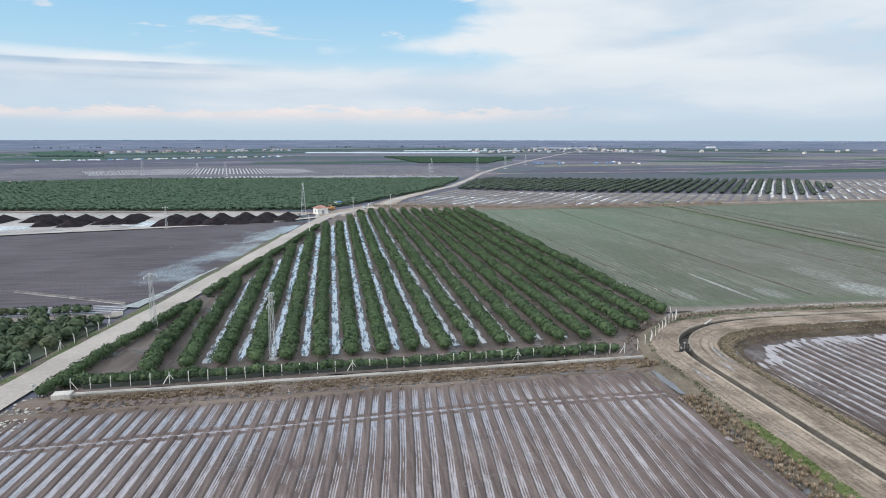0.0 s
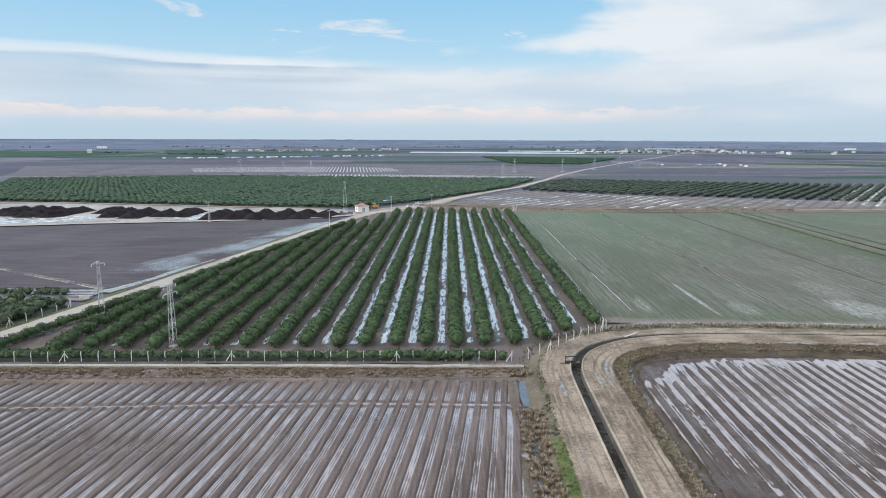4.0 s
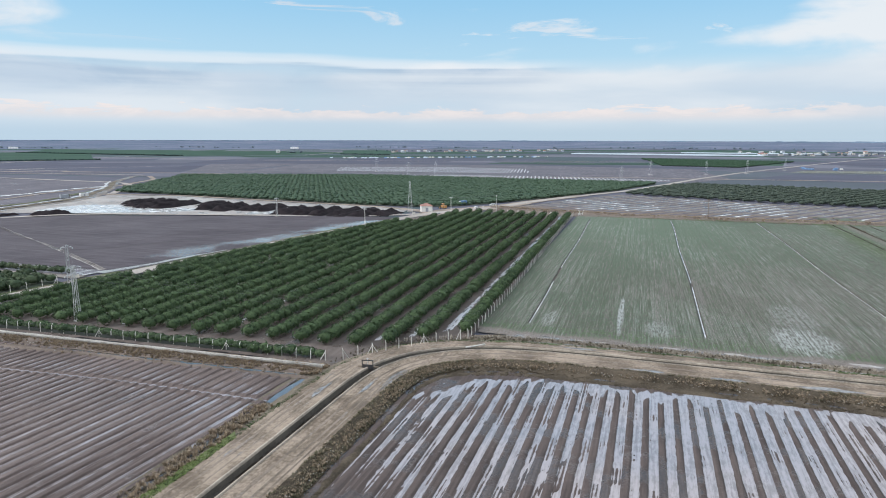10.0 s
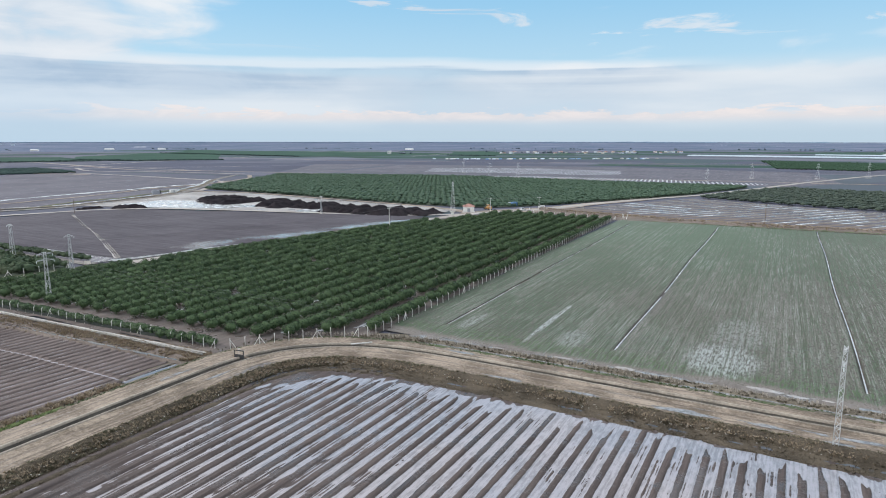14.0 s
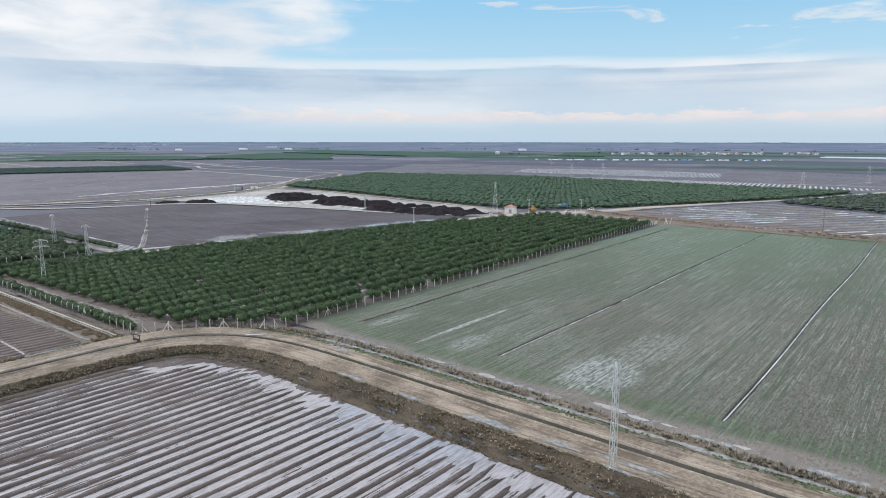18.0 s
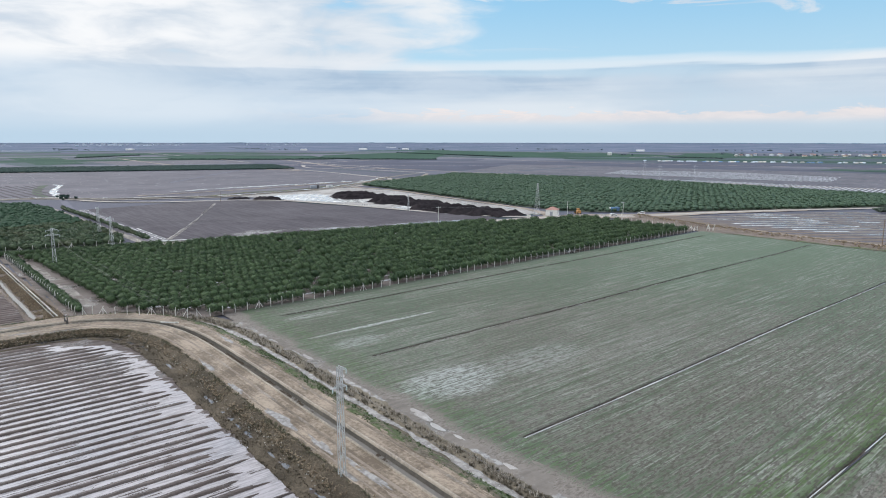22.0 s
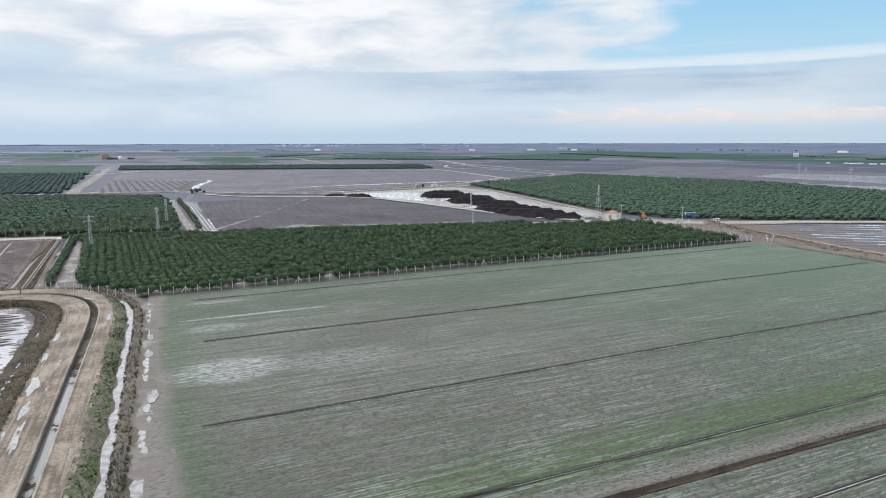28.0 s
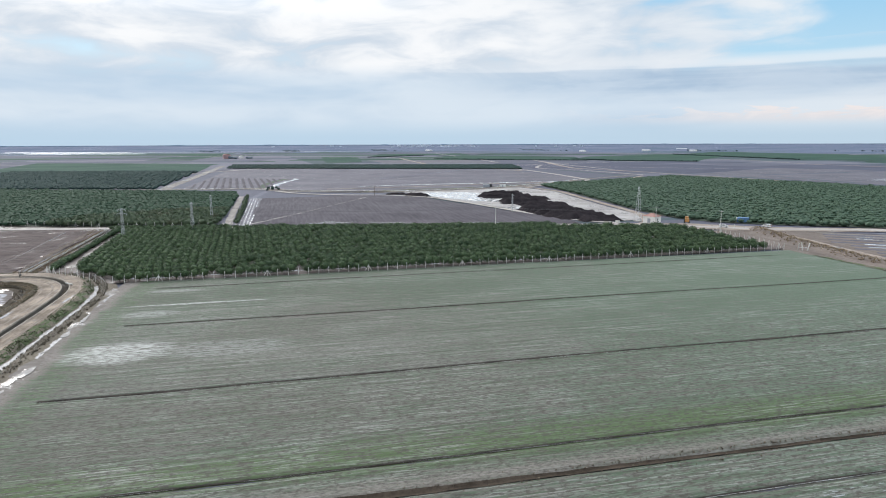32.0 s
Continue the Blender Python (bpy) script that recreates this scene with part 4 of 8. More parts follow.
def canal_lining():
    """Concrete lining in cast lengths, each its own piece, with lips proud of the track."""
    canal = tagged(new("canal"), "open concrete irrigation canal with low walls", "canal", "", "structure")
    step, n = 4, len(CS)
    S, N = 0.76, 0.72
    for i in range(0, n - step, step):
        j = slice(i, i + step + 1)
        if not (-38 < CY[i] and CX[i] < 340):
            continue
        lean = 0.03 * math.sin(i * 1.7)
        prof = [(-1.62, 0.95), (-1.62, 1.24 + lean), (-1.34, 1.24 + lean), (-1.02, -0.10), (1.02, -0.10), (1.34, 1.22 - lean), (1.60, 1.22 - lean), (1.60, 0.95)]
        k = (1 - NORTH[j]) * S + NORTH[j] * N
        shrink = np.linspace(0.006, 1 - 0.006, step + 1)
        px = np.interp(shrink, np.linspace(0, 1, step + 1), CX[j])
        py = np.interp(shrink, np.linspace(0, 1, step + 1), CY[j])
        V = np.stack([np.stack([px + CNX[j] * o * k, py + CNY[j] * o * k, np.full(step + 1, z)], -1) for o, z in prof], 1)
        m, c = V.shape[:2]
        idx = np.arange(m * c).reshape(m, c)
        q = np.stack([idx[:-1, :-1], idx[:-1, 1:], idx[1:, 1:], idx[1:, :-1]], -1).reshape(-1, 4)
        part("lining_section", quick_mesh("lining_section", V.reshape(-1, 3), q, M_CANAL), M_CANAL, canal)
    return canal


canal_lining()
setting("water_canal", canal_strip("water_canal", [-0.84, 0.84], [-0.82, 0.82], [0.12, 0.12], M_CANAL_WATER, 0.05, [0.30, 0.26]), "dark still water low in the canal", "water")
setting("coping_outer", canal_strip("coping_outer", [-1.34, -1.29, -1.00, -0.97], [-1.27, -1.22, -0.93, -0.90], [1.10, 1.36, 1.35, 0.95], M_COPING, 0.07), "pale concrete rim of the canal", "canal")
setting("coping_inner", canal_strip("coping_inner", [0.97, 1.00, 1.29, 1.34], [0.90, 0.93, 1.22, 1.27], [0.95, 1.34, 1.35, 1.10], M_COPING, 0.07), "pale concrete rim of the canal", "canal")
setting("verge_canal_outer", canal_strip("verge_canal_outer", [-3.0, -2.2, -1.22], [-2.8, -2.1, -1.16], [1.10, 1.15, 1.17], M_RUTS, 0.05), "weedy verge beside the canal wall", "verge")
setting("verge_canal_inner", canal_strip("verge_canal_inner", [1.21, 2.0, 2.9], [1.15, 1.9, 2.7], [1.17, 1.15, 1.09], M_RUTS, 0.05), "weedy verge beside the canal wall", "verge")


def span(name, s_from, s_to, a, b, z, mat, label, category, cut=0.25):
    """A patch on the embankment over a stretch of the eastern leg (x) or southern leg."""
    sel = (CX >= s_from) & (CX <= s_to) & (CY > 120)
    x, y = CX[sel], CY[sel]
    lo = a + cut * (waves(x, y * 0 + 5, 3) - 0.5) * 2
    hi = b + cut * (waves(x, y * 0 + 9, 3) - 0.5) * 2
    L = np.stack([x + CNX[sel] * lo, y + CNY[sel] * lo, np.full(len(x), z)], -1)
    R = np.stack([x + CNX[sel] * hi, y + CNY[sel] * hi, np.full(len(x), z)], -1)
    m = len(x)
    i = np.arange(m - 1)
    me = quick_mesh(name, np.concatenate([L, R]), np.stack([i, i + m, i + m + 1, i + 1], -1), mat)
    return setting(name, me, label, category)


M_WHEELRUT = earth("damp_wheel_rut", (0.112, 0.087, 0.067), (0.270, 0.220, 0.181), 0.9, 0.12, 1.8, None, 0.2, 0.10)
for k, (so, no, w, z) in enumerate(((3.4, 3.2, 0.26, 1.098), (5.0, 4.7, 0.30, 1.100), (6.1, 5.9, 0.16, 1.102), (-2.9, -2.5, 0.22, 1.098), (-4.5, -3.7, 0.28, 1.100), (-5.6, -4.4, 0.16, 1.102))):
    setting("wheel_rut_%d" % (k + 1), canal_strip("wheel_rut", [so - w, so, so + w], [no - w, no, no + w], [z - 0.012, z + 0.016, z - 0.012], M_WHEELRUT, 0.05), "dark damp wheel rut along the dirt track", "track")
setting("water_track_inner", canal_strip("water_track_inner", [2.9, 7.0], [2.6, 7.0], [1.018, 1.018], M_PUDDLE), "pale puddles in the low spots of the inner track", "puddle")
setting("water_track_outer", canal_strip("water_track_outer", [-6.8, -3.0], [-4.7, -2.4], [1.018, 1.018], M_PUDDLE), "pale puddles in the low spots of the outer track", "puddle")
span("water_ditch", 88, 330, -8.95, -7.55, 0.17, M_PUDDLE, "narrow ditch of pale water beside the track", "water", 0.6)


def edge_height(X, Y):
    P, Q = X * 0.8 + Y * 0.6, Y * 0.8 - X * 0.6
    return 0.10 + (waves(P, Q, 5.0) - 0.55) * 0.20 + (waves(P, Q, 1.5) - 0.5) * 0.09 + (waves(X, Y, 0.7) - 0.5) * 0.05


setting("verge_bare", sheet("verge_bare", np.arange(90, 300, 0.5), np.arange(152.2, 159.6, 0.3), lambda X, Y: edge_height(X, Y) - 0.16 * smooth01(Y + (waves(X, Y, 9) - 0.5) * 1.2 + (waves(X, Y, 1.7) - 0.5) * 1.6 + (waves(X, Y, 0.6) - 0.5) * 2.2, 155.6, 157.2), M_BAREFIELD), "bare wet soil along the edge of the wheat", "verge")
setting("water_verge", patch("water_verge", [(92, 153.4), (298, 152.6), (298, 155.3), (92, 155.4)], 0.062, M_PUDDLE), "puddles along the edge of the wheat field", "puddle")
for k, (px, py, pr, ps) in enumerate(((126.4, 155.6, 2.6, 0.7), (139.2, 155.2, 2.4, 1.0), (164.0, 156.2, 4.0, 1.1), (169.2, 155.4, 2.2, 0.8), (174.3, 155.7, 1.8, 0.5), (112.0, 155.0, 1.6, 0.45), (186.0, 155.2, 2.4, 0.6))):
    a = np.linspace(0, 2 * math.pi, 33)[:-1]
    r = 0.72 + 0.55 * waves(np.cos(a) * 1.6 + px, np.sin(a) * 1.6 + py, 1.0)
    setting("ground_silt", patch("ground_silt", list(zip(px + np.cos(a) * pr * r * 0.8, py + np.sin(a) * ps * r * 0.75)), 0.125 + 0.005 * k, M_YARD), "patch of pale wet silt beside the wheat", "ground")
for px, py, pr, ps, z in ((152.5, 136.9, 5.2, 1.0, 1.125), (165.0, 137.4, 3.6, 0.7, 1.125), (121.0, 136.6, 4.4, 0.5, 1.125), (108.0, 146.0, 3.2, 0.5, 1.125), (136.0, 136.4, 3.0, 0.5, 1.125), (176.0, 138.2, 6.0, 0.5, 1.125), (66.0, 108.0, 0.5, 3.4, 1.125), (73.4, 112.0, 0.4, 3.0, 1.125)):
    a = np.linspace(0, 2 * math.pi, 41)[:-1]
    r = 0.55 + 0.8 * waves(np.cos(a) * 2.2 + px, np.sin(a) * 2.2 + py, 1.0)
    setting("puddle_track", patch("puddle_track", list(zip(px + np.cos(a) * pr * r, py + np.sin(a) * ps * r)), z, M_PUDDLE), "pale puddle in a wheel rut of the track", "puddle")
setting("water_bank_foot", canal_strip("water_bank_foot", [9.6, 11.2], [10.2, 11.2], [0.09, 0.09], M_POOL, 0.0, [0.03, 0.03]), "dark ditch water at the foot of the bank", "water")
setting("verge_grass", canal_strip("verge_grass", [-8.2, -7.9, -7.4, -7.0, -6.6], [-7.3, -6.8, -6.2, -5.2, -4.2], [0.2, 0.2, 0.2, 0.2, 0.2], M_VERGE, 0.20, [0.22, 0.46, 0.86, 1.07, 1.11]), "green grass slope beside the track", "verge")
setting("water_side_ditch", as_mesh("water_side_ditch", [(57.4, 60, 0.10), (58.6, 60, 0.10), (59.3, 92, 0.10), (58.4, 93, 0.10)], [range(4)], M_POOL), "ditch water beside the furrowed field", "water")
setting("verge_south", as_mesh("verge_south", [(60.9, 56, 0.86), (62.9, 56, 1.13), (62.8, 88, 1.13), (61.2, 90, 0.92)], [range(4)], M_LIMEVERGE), "patch of fresh green grass on the bank", "verge")

# ---- berm between the field and the orchard fence ----
def berm_height(X, Y):
    v = Y - 0.055 * X
    z = 0.05 + 0.42 * np.exp(-((v - 117.6) / 1.6) ** 2) + 0.52 * np.exp(-((v - 112.3) / 0.9) ** 2)
    z = z + (waves(X, Y, 2.0) - 0.5) * 0.30 + (waves(X, Y, 0.8) - 0.5) * 0.18
    z = z - 0.62 * np.exp(-((Y - 114.35 - 0.034 * X + (waves(X, Y, 6) - 0.5) * 0.5) / 0.85) ** 2)
    return z - 0.55 * smooth01(v + (waves(X, Y, 1.5) - 0.5) * 0.8, 112.3, 111.2)


setting("berm", sheet("berm", np.arange(-55, 63, 0.7), np.arange(107.5, 124.5, 0.55), berm_height, M_BERM,
        keep=lambda x, y: (y - 0.055 * x > 111.3) & (y - 0.055 * x < 120.8) & (x > road_x(y) + 3.9)), "rough earth berm with dry weeds along the orchard fence", "bank")

setting("water_berm_ditch", ribbon("water_berm_ditch", [(57.4, 116.3), (32, 115.44), (-8, 114.08), (-49.5, 112.67)], [1.1, 1.0, 1.0, 1.1], -0.07, M_DITCHWATER, 1.5, 0.22), "long narrow ditch of pale water along the berm", "water")

# ---- green wheat field with drains ----
DRAINS = [(93.0, 166.5, 384, -0.018, 0.20), (134.6, 167.0, 394, -0.009, 0.30), (180.3, 164.0, 400, -0.012, 0.32)]


def wheat_height(X, Y):
    z = 0.02 + (waves(X, Y, 20) - 0.5) * 0.10 + (waves(X * 3, Y * 0.4, 2.0) - 0.5) * 0.06
    for x0, y0, y1, sl, w in DRAINS:
        d = np.abs(X - (x0 + sl * (Y - y0)) - 0.25 * np.sin(Y * 0.05 + x0))
        on = smooth01(Y, y0 - 1.5, y0 + 1.0) * smooth01(Y, y1 + 2, y1 - 2)
        z = z - 0.30 * on * np.exp(-(d / w) ** 2) + 0.13 * on * np.exp(-((d - 0.75) / 0.32) ** 2)
    return z


drain_cols = []
for x0, y0, y1, sl, w in DRAINS:
    drain_cols.append(np.arange(x0 - 4.6, x0 + 1.8, 0.2))
xs = np.unique(np.round(np.concatenate([np.arange(80, 213.3, 1.4), *drain_cols]), 2))
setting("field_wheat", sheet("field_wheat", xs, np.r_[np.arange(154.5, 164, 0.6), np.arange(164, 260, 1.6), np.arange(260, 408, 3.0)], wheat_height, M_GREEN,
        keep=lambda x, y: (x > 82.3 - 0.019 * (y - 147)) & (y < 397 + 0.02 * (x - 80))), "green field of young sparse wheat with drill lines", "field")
def drain_lines(k, X, Y, half, soil, z):
    """A drain: dark cut soil and a slim broken line of water in it."""
    n = len(Y)
    i = np.arange(n - 1)
    w = half * (0.35 + 1.1 * waves(Y, Y * 0 + k * 7, 9)) * (waves(Y, Y * 0 + k * 3 + 1, 14) > 0.22)
    V = np.concatenate([np.stack([X - w, Y, Y * 0 + z], -1), np.stack([X + w, Y, Y * 0 + z], -1)])
    # the milky base colour carries the sky's reflection in the drain
    setting("water_drain_%d" % k, quick_mesh("water_drain", V, np.stack([i, i + n, i + n + 1, i + 1], -1), M_MILKY), "thin broken line of pale water in a field drain", "water")
    a = soil * (0.8 + 0.4 * waves(Y, Y * 0 + 5 + k, 3))
    b = soil * (0.8 + 0.4 * waves(Y, Y * 0 + 9 + k, 3))
    V = np.concatenate([np.stack([X - a, Y, Y * 0 + 0.075], -1), np.stack([X - half * 0.6, Y, Y * 0 + z - 0.03], -1), np.stack([X + half * 0.6, Y, Y * 0 + z - 0.03], -1), np.stack([X + b, Y, Y * 0 + 0.075], -1)])
    q = np.concatenate([np.stack([i + c * n, i + (c + 1) * n, i + (c + 1) * n + 1, i + c * n + 1], -1) for c in range(3)])
    setting("drain_%d" % k, quick_mesh("drain", V, q, M_DITCH), "narrow dark drain cut through the field", "ditch")


for k, (x0, y0, y1, sl, w) in enumerate(DRAINS):
    Y = np.arange(y0 - 0.5, y1, 1.5)
    drain_lines(k + 1, x0 + sl * (Y - y0) + 0.25 * np.sin(Y * 0.05 + x0), Y, (0.17, 0.20, 0.17)[k], 0.36, -0.10)


def wet_patch(name, cx, cy, rx, ry, count, seed, label="shining wet patch in the young wheat"):
    """Film of water caught between drill lines: many slim slivers in one patch."""
    rng = np.random.default_rng(seed)
    verts, faces = [], []
    for _ in range(count):
        a, r = rng.random() * 6.283, math.sqrt(rng.random())
        x, y = cx + rx * r * math.cos(a), cy + ry * r * math.sin(a)
        l, w = rng.uniform(0.8, 3.4) * (1.15 - r), rng.uniform(0.03, 0.10)
        z = float(wheat_height(np.array([x]), np.array([y]))[0]) + 0.05
        k = len(verts)
        for u, v in ((-w, -l * 0.4), (0, -l), (w, -l * 0.3), (w * 0.8, l * 0.5), (0, l), (-w * 0.9, l * 0.4)):
            verts.append((x + u, y + v, z))
        faces.append(range(k, k + 6))
    return stuff(name, as_mesh(name, verts, faces, M_WETSOIL), label, "puddle")



# ---- strips east of the wheat ----
def east_height(X, Y):
    z = 0.03 + (waves(X, Y, 14) - 0.5) * 0.10 + (waves(X * 3, Y * 0.4, 2.0) - 0.5) * 0.06
    for x0, w, dep, side in ((214.6, 0.40, 0.33, 0.10), (222.6, 0.55, 0.30, 0.16), (232.2, 0.40, 0.33, 0.12)):
        d = X - x0 - 0.3 * np.sin(Y * 0.04)
        z = z - dep * np.exp(-(d / w) ** 2) + side * np.exp(-((np.abs(d) - 1.5) / 0.6) ** 2)
    return z


setting("field_east", sheet("field_east", np.arange(212.6, 236, 0.3), np.arange(140, 440, 2.5), east_height, M_GREEN), "narrow plots of sparse crop between drains", "field")
setting("ditch_soil", sheet("ditch_soil", np.arange(222.0, 223.21, 0.15), np.arange(140, 440, 2.0), lambda X, Y: east_height(X, Y) + 0.13 + (waves(X, Y, 1.2) - 0.5) * 0.14 + (waves(X, Y, 0.5) - 0.5) * 0.08, M_DITCH_DRY), "dark bare ditch between the plots", "bank")
for k, x0 in ((4, 214.6), (5, 232.2)):
    Y = np.arange(140, 440, 2.0)
    drain_lines(k, x0 + 0.3 * np.sin(Y * 0.04), Y, 0.11, 0.20, -0.06)
setting("field_far_east", sheet("field_far_east", np.arange(235, 470, 3.0), np.arange(150, 440, 5.0), lambda X, Y: 0.02 + (waves(X, Y, 12) - 0.5) * 0.12, M_GREEN,
        keep=lambda x, y: y < 397 + 0.055 * (x - 80)), "wide green field of young wheat", "field")
wet_patch("wet_patch", 238, 277, 4, 22, 160, 11, "pools of rain water between crop rows")
wet_patch("wet_patch", 300, 330, 30, 14, 120, 12, "pools of rain water on the green field")
wet_patch("wet_patch", 330, 345, 40, 8, 120, 13, "pools of rain water on the green field")

# ---- roads ----
setting("path_orchard", ribbon("path_orchard", [(-44, 125.0), (-20, 126.4), (20, 128.2), (52, 130.0)], [1.6, 2.8, 3.2, 3.0], 0.17, M_PATH, 2.0, 0.7), "wet trodden path between the hedge and the first orchard trees", "path")
setting("road_shoulder", ribbon("road_shoulder", [(-11, 372), (-5, 388), (6, 408), (26, 438), (41, 484), (70, 544)], [8, 20, 22, 15, 12, 10], 0.045, M_TRACK, 5.0, 0.9), "wide bare dirt shoulder at the road bend", "road")
setting("road", ribbon("road", ROAD_LINE, 6.9, 0.10, M_ROAD, 5.0, 0.35), "pale worn farm road running across the plain", "road")
setting("verge_road_west", ribbon("verge_road_west", [(x - 4.6, y) for x, y in ROAD_LINE[2:10]], 2.6, 0.06, M_VERGE, 4.0, 0.5), "patchy grass verge beside the road", "verge")
setting("road_yard", ribbon("road_yard", [(-12, 378), (-30, 362), (-60, 352), (-82, 345), (-137, 332), (-180, 320), (-205, 311), (-232, 285), (-246, 240), (-270, 210), (-300, 193)], 5.0, 0.20, M_ROAD, 6.0, 0.5), "pale dirt road round the compost yard", "road")
setting("road_house", ribbon("road_house", [(-6, 384), (-20, 398), (-60, 412), (-110, 418), (-180, 428), (-235, 436), (-300, 425)], [9, 8, 5, 5, 5, 5, 6], 0.05, M_TRACK, 6.0, 0.7), "dirt road past the pump house", "road")
setting("road_west", ribbon("road_west", [(-430, -220), (-385, -70), (-352, 84), (-338, 180), (-300, 195), (-262, 290), (-282, 392), (-340, 470), (-420, 560), (-470, 640)], 8, 0.04, M_BAREFIELD, 10.0, 0.8), "pale dirt road across the fields", "road")
setting("road_orchard_west", ribbon("road_orchard_west", [(-57, 172.5), (-120, 170), (-252, 166)], 4.2, 0.05, M_PATH, 5.0, 0.4), "narrow farm track beside an orchard", "road")
setting("road_far", ribbon("road_far", [(-352, 88), (-600, 86), (-1005, 80)], 10, 0.0, M_BAREFIELD, 20.0, 1.5), "far dirt road", "road")
setting("road_east", ribbon("road_east", [(30, 430), (60, 424), (110, 416), (160, 414), (260, 420), (400, 428), (600, 440)], 4.5, 0.20, M_TRACK, 8.0, 0.6), "dirt track along an earth bank", "road")
setting("bank_east", sheet("bank_east", np.arange(20, 470, 3.0), np.arange(398, 446, 1.2), lambda X, Y: -0.3 + 1.15 * np.exp(-((Y - np.interp(X, [20, 60, 110, 160, 260, 460], [431, 419, 409.5, 407.5, 413, 423])+ (waves(X, Y, 9) - 0.5) * 2.5) / 4.2) ** 2) + (waves(X, Y, 2) - 0.5) * 0.4, M_BERM,
        keep=lambda x, y: np.abs(y - np.interp(x, [20, 60, 110, 160, 260, 460], [431, 419, 409.5, 407.5, 413, 423])) < 7.2), "long brown earth bank beyond the wheat field", "bank")

setting("verge_north", patch("verge_north", [(60, 396.5), (120, 397), (240, 399), (470, 416), (470, 442), (150, 440), (60, 450), (18, 446), (22, 404)], -0.09, M_BERM), "bare brown ground along the end of the wheat field", "verge")
setting("verge_grass_north", ribbon("verge_grass_north", [(92, 399.2), (150, 400.4), (236, 403), (400, 414)], [1.0, 4.0, 5.0, 4.0], 0.09, M_VERGE, 3.0, 0.8), "green grass strip along the end of the wheat field", "verge")

# ---- fields beyond the road ----
FIELD_B = [(-61, 184), (-227, 180.5), (-239, 250), (-228, 284), (-204, 306), (-137, 326), (-68, 345), (-31, 356), (-20, 357), (-28, 315), (-36, 268), (-42, 238), (-47, 210), (-54, 186)]
setting("field_dark", sheet("field_dark", np.arange(-240, -18, 1.6), np.arange(180, 358, 2.0), lambda X, Y: 0.0 + (waves(X * 0.4, Y * 2.0, 2.6) - 0.5) * 0.18 + (waves(X, Y, 11) - 0.5) * 0.16, M_DARKSOIL,
        keep=lambda x, y: inside(x, y, FIELD_B) & (x < road_x(y) - 61)), "dark ploughed field beside the road", "field")
def wet_side():
    """The side of the ploughed field beside the road: fine plough lines, lower and wet towards the road."""
    u, Y = np.meshgrid(np.arange(4.3, 62.0, 0.34), np.arange(184, 356, 1.3))
    X = road_x(Y) - u
    line = 0.5 + 0.5 * np.cos((X - 0.34 * Y + (waves(X, Y, 12) - 0.5) * 0.5) * 6.283 / 1.35)
    low = smooth01(u, 40, 4) * smooth01(waves(X, Y, 22) + 0.25 * waves(X, Y, 6) + 0.12 * smooth01(u, 30, 6), 0.40, 0.92)
    Z = 0.03 + 0.15 * line + (waves(X, Y, 1.2) - 0.5) * 0.07 + (waves(X, Y, 9) - 0.5) * 0.10 - 0.14 * low
    ny, nx = X.shape
    idx = np.arange(nx * ny).reshape(ny, nx)
    q = np.stack([idx[:-1, :-1], idx[1:, :-1], idx[1:, 1:], idx[:-1, 1:]], -1).reshape(-1, 4)
    return quick_mesh("field_dark_wet", np.stack([X, Y, Z], -1).reshape(-1, 3), q, M_DARKSOIL, True)


setting("field_dark_wet", wet_side(), "wet side of the ploughed field with fine plough lines", "field")
setting("water_dark_field", patch("water_dark_field", [(float(road_x(y)) - 4.4, y) for y in (186, 210, 240, 272, 312, 350)] + [(float(road_x(y)) - 48, y) for y in (350, 312, 272, 240, 210, 190)], 0.002, M_PUDDLE), "wet shine between plough lines", "water")
for k, off in enumerate((-0.9, 0.0, 1.0)):
    setting("track_dark_field_%d" % (k + 1), ribbon("track_dark_field", [(-59.5, 184 + off), (-97, 204.5 + off), (-128 + off, 220.5), (-160, 235.5 - off * 0.8), (-215, 263 - off * 0.6)], [0.6, 0.35, 0.3, 0.25, 0.25], 0.19 + 0.006 * k, M_PATH if k else M_YARD, 1.6, 0.4), "pale wheel mark across the ploughed field", "track")
setting("puddle_roadside", ribbon("puddle_roadside", [(-57, 180), (-52.5, 194), (-48, 215), (-44, 232)], [4, 3, 1.8, 0.8], 0.14, M_WETSOIL, 3.0, 0.6), "pale flooded strip beside the road", "puddle")
setting("strip_wet", sheet("strip_wet", np.arange(-228, -56, 2.0), np.arange(173.5, 184, 0.4), lambda X, Y: 0.05 + 0.10 * np.cos((Y - 0.02 * X) * 6.283 / 1.9), M_PALEFIELD, keep=lambda x, y: (y < 183 - 0.01 * x * 0)), "narrow wet strip of white furrows", "field")
setting("water_strip_wet", patch("water_strip_wet", [(-228, 174), (-58, 176), (-57, 184), (-228, 183)], 0.0, M_MILKY), "pale water between narrow furrows", "water")
YARD = [(-262, 300), (-205, 316), (-137, 336), (-66, 354), (-24, 374), (-28, 402), (-60, 408), (-110, 413), (-235, 431), (-292, 420)]
setting("yard", patch("yard", YARD, 0.02, M_YARD), "muddy grey yard of a compost works", "yard")
setting("water_yard", patch("water_yard", [(-250, 318), (-222, 311), (-196, 322), (-165, 336), (-160, 346), (-178, 356), (-210, 352), (-226, 362), (-250, 352)], 0.06, M_MILKY), "large milky puddle in the compost yard", "water")
setting("water_yard_gap", patch("water_yard_gap", [(-112, 343), (-95, 348), (-94, 356), (-103, 372), (-118, 374), (-128, 368), (-116, 356)], 0.065, M_MILKY), "milky puddle between compost heaps", "water")
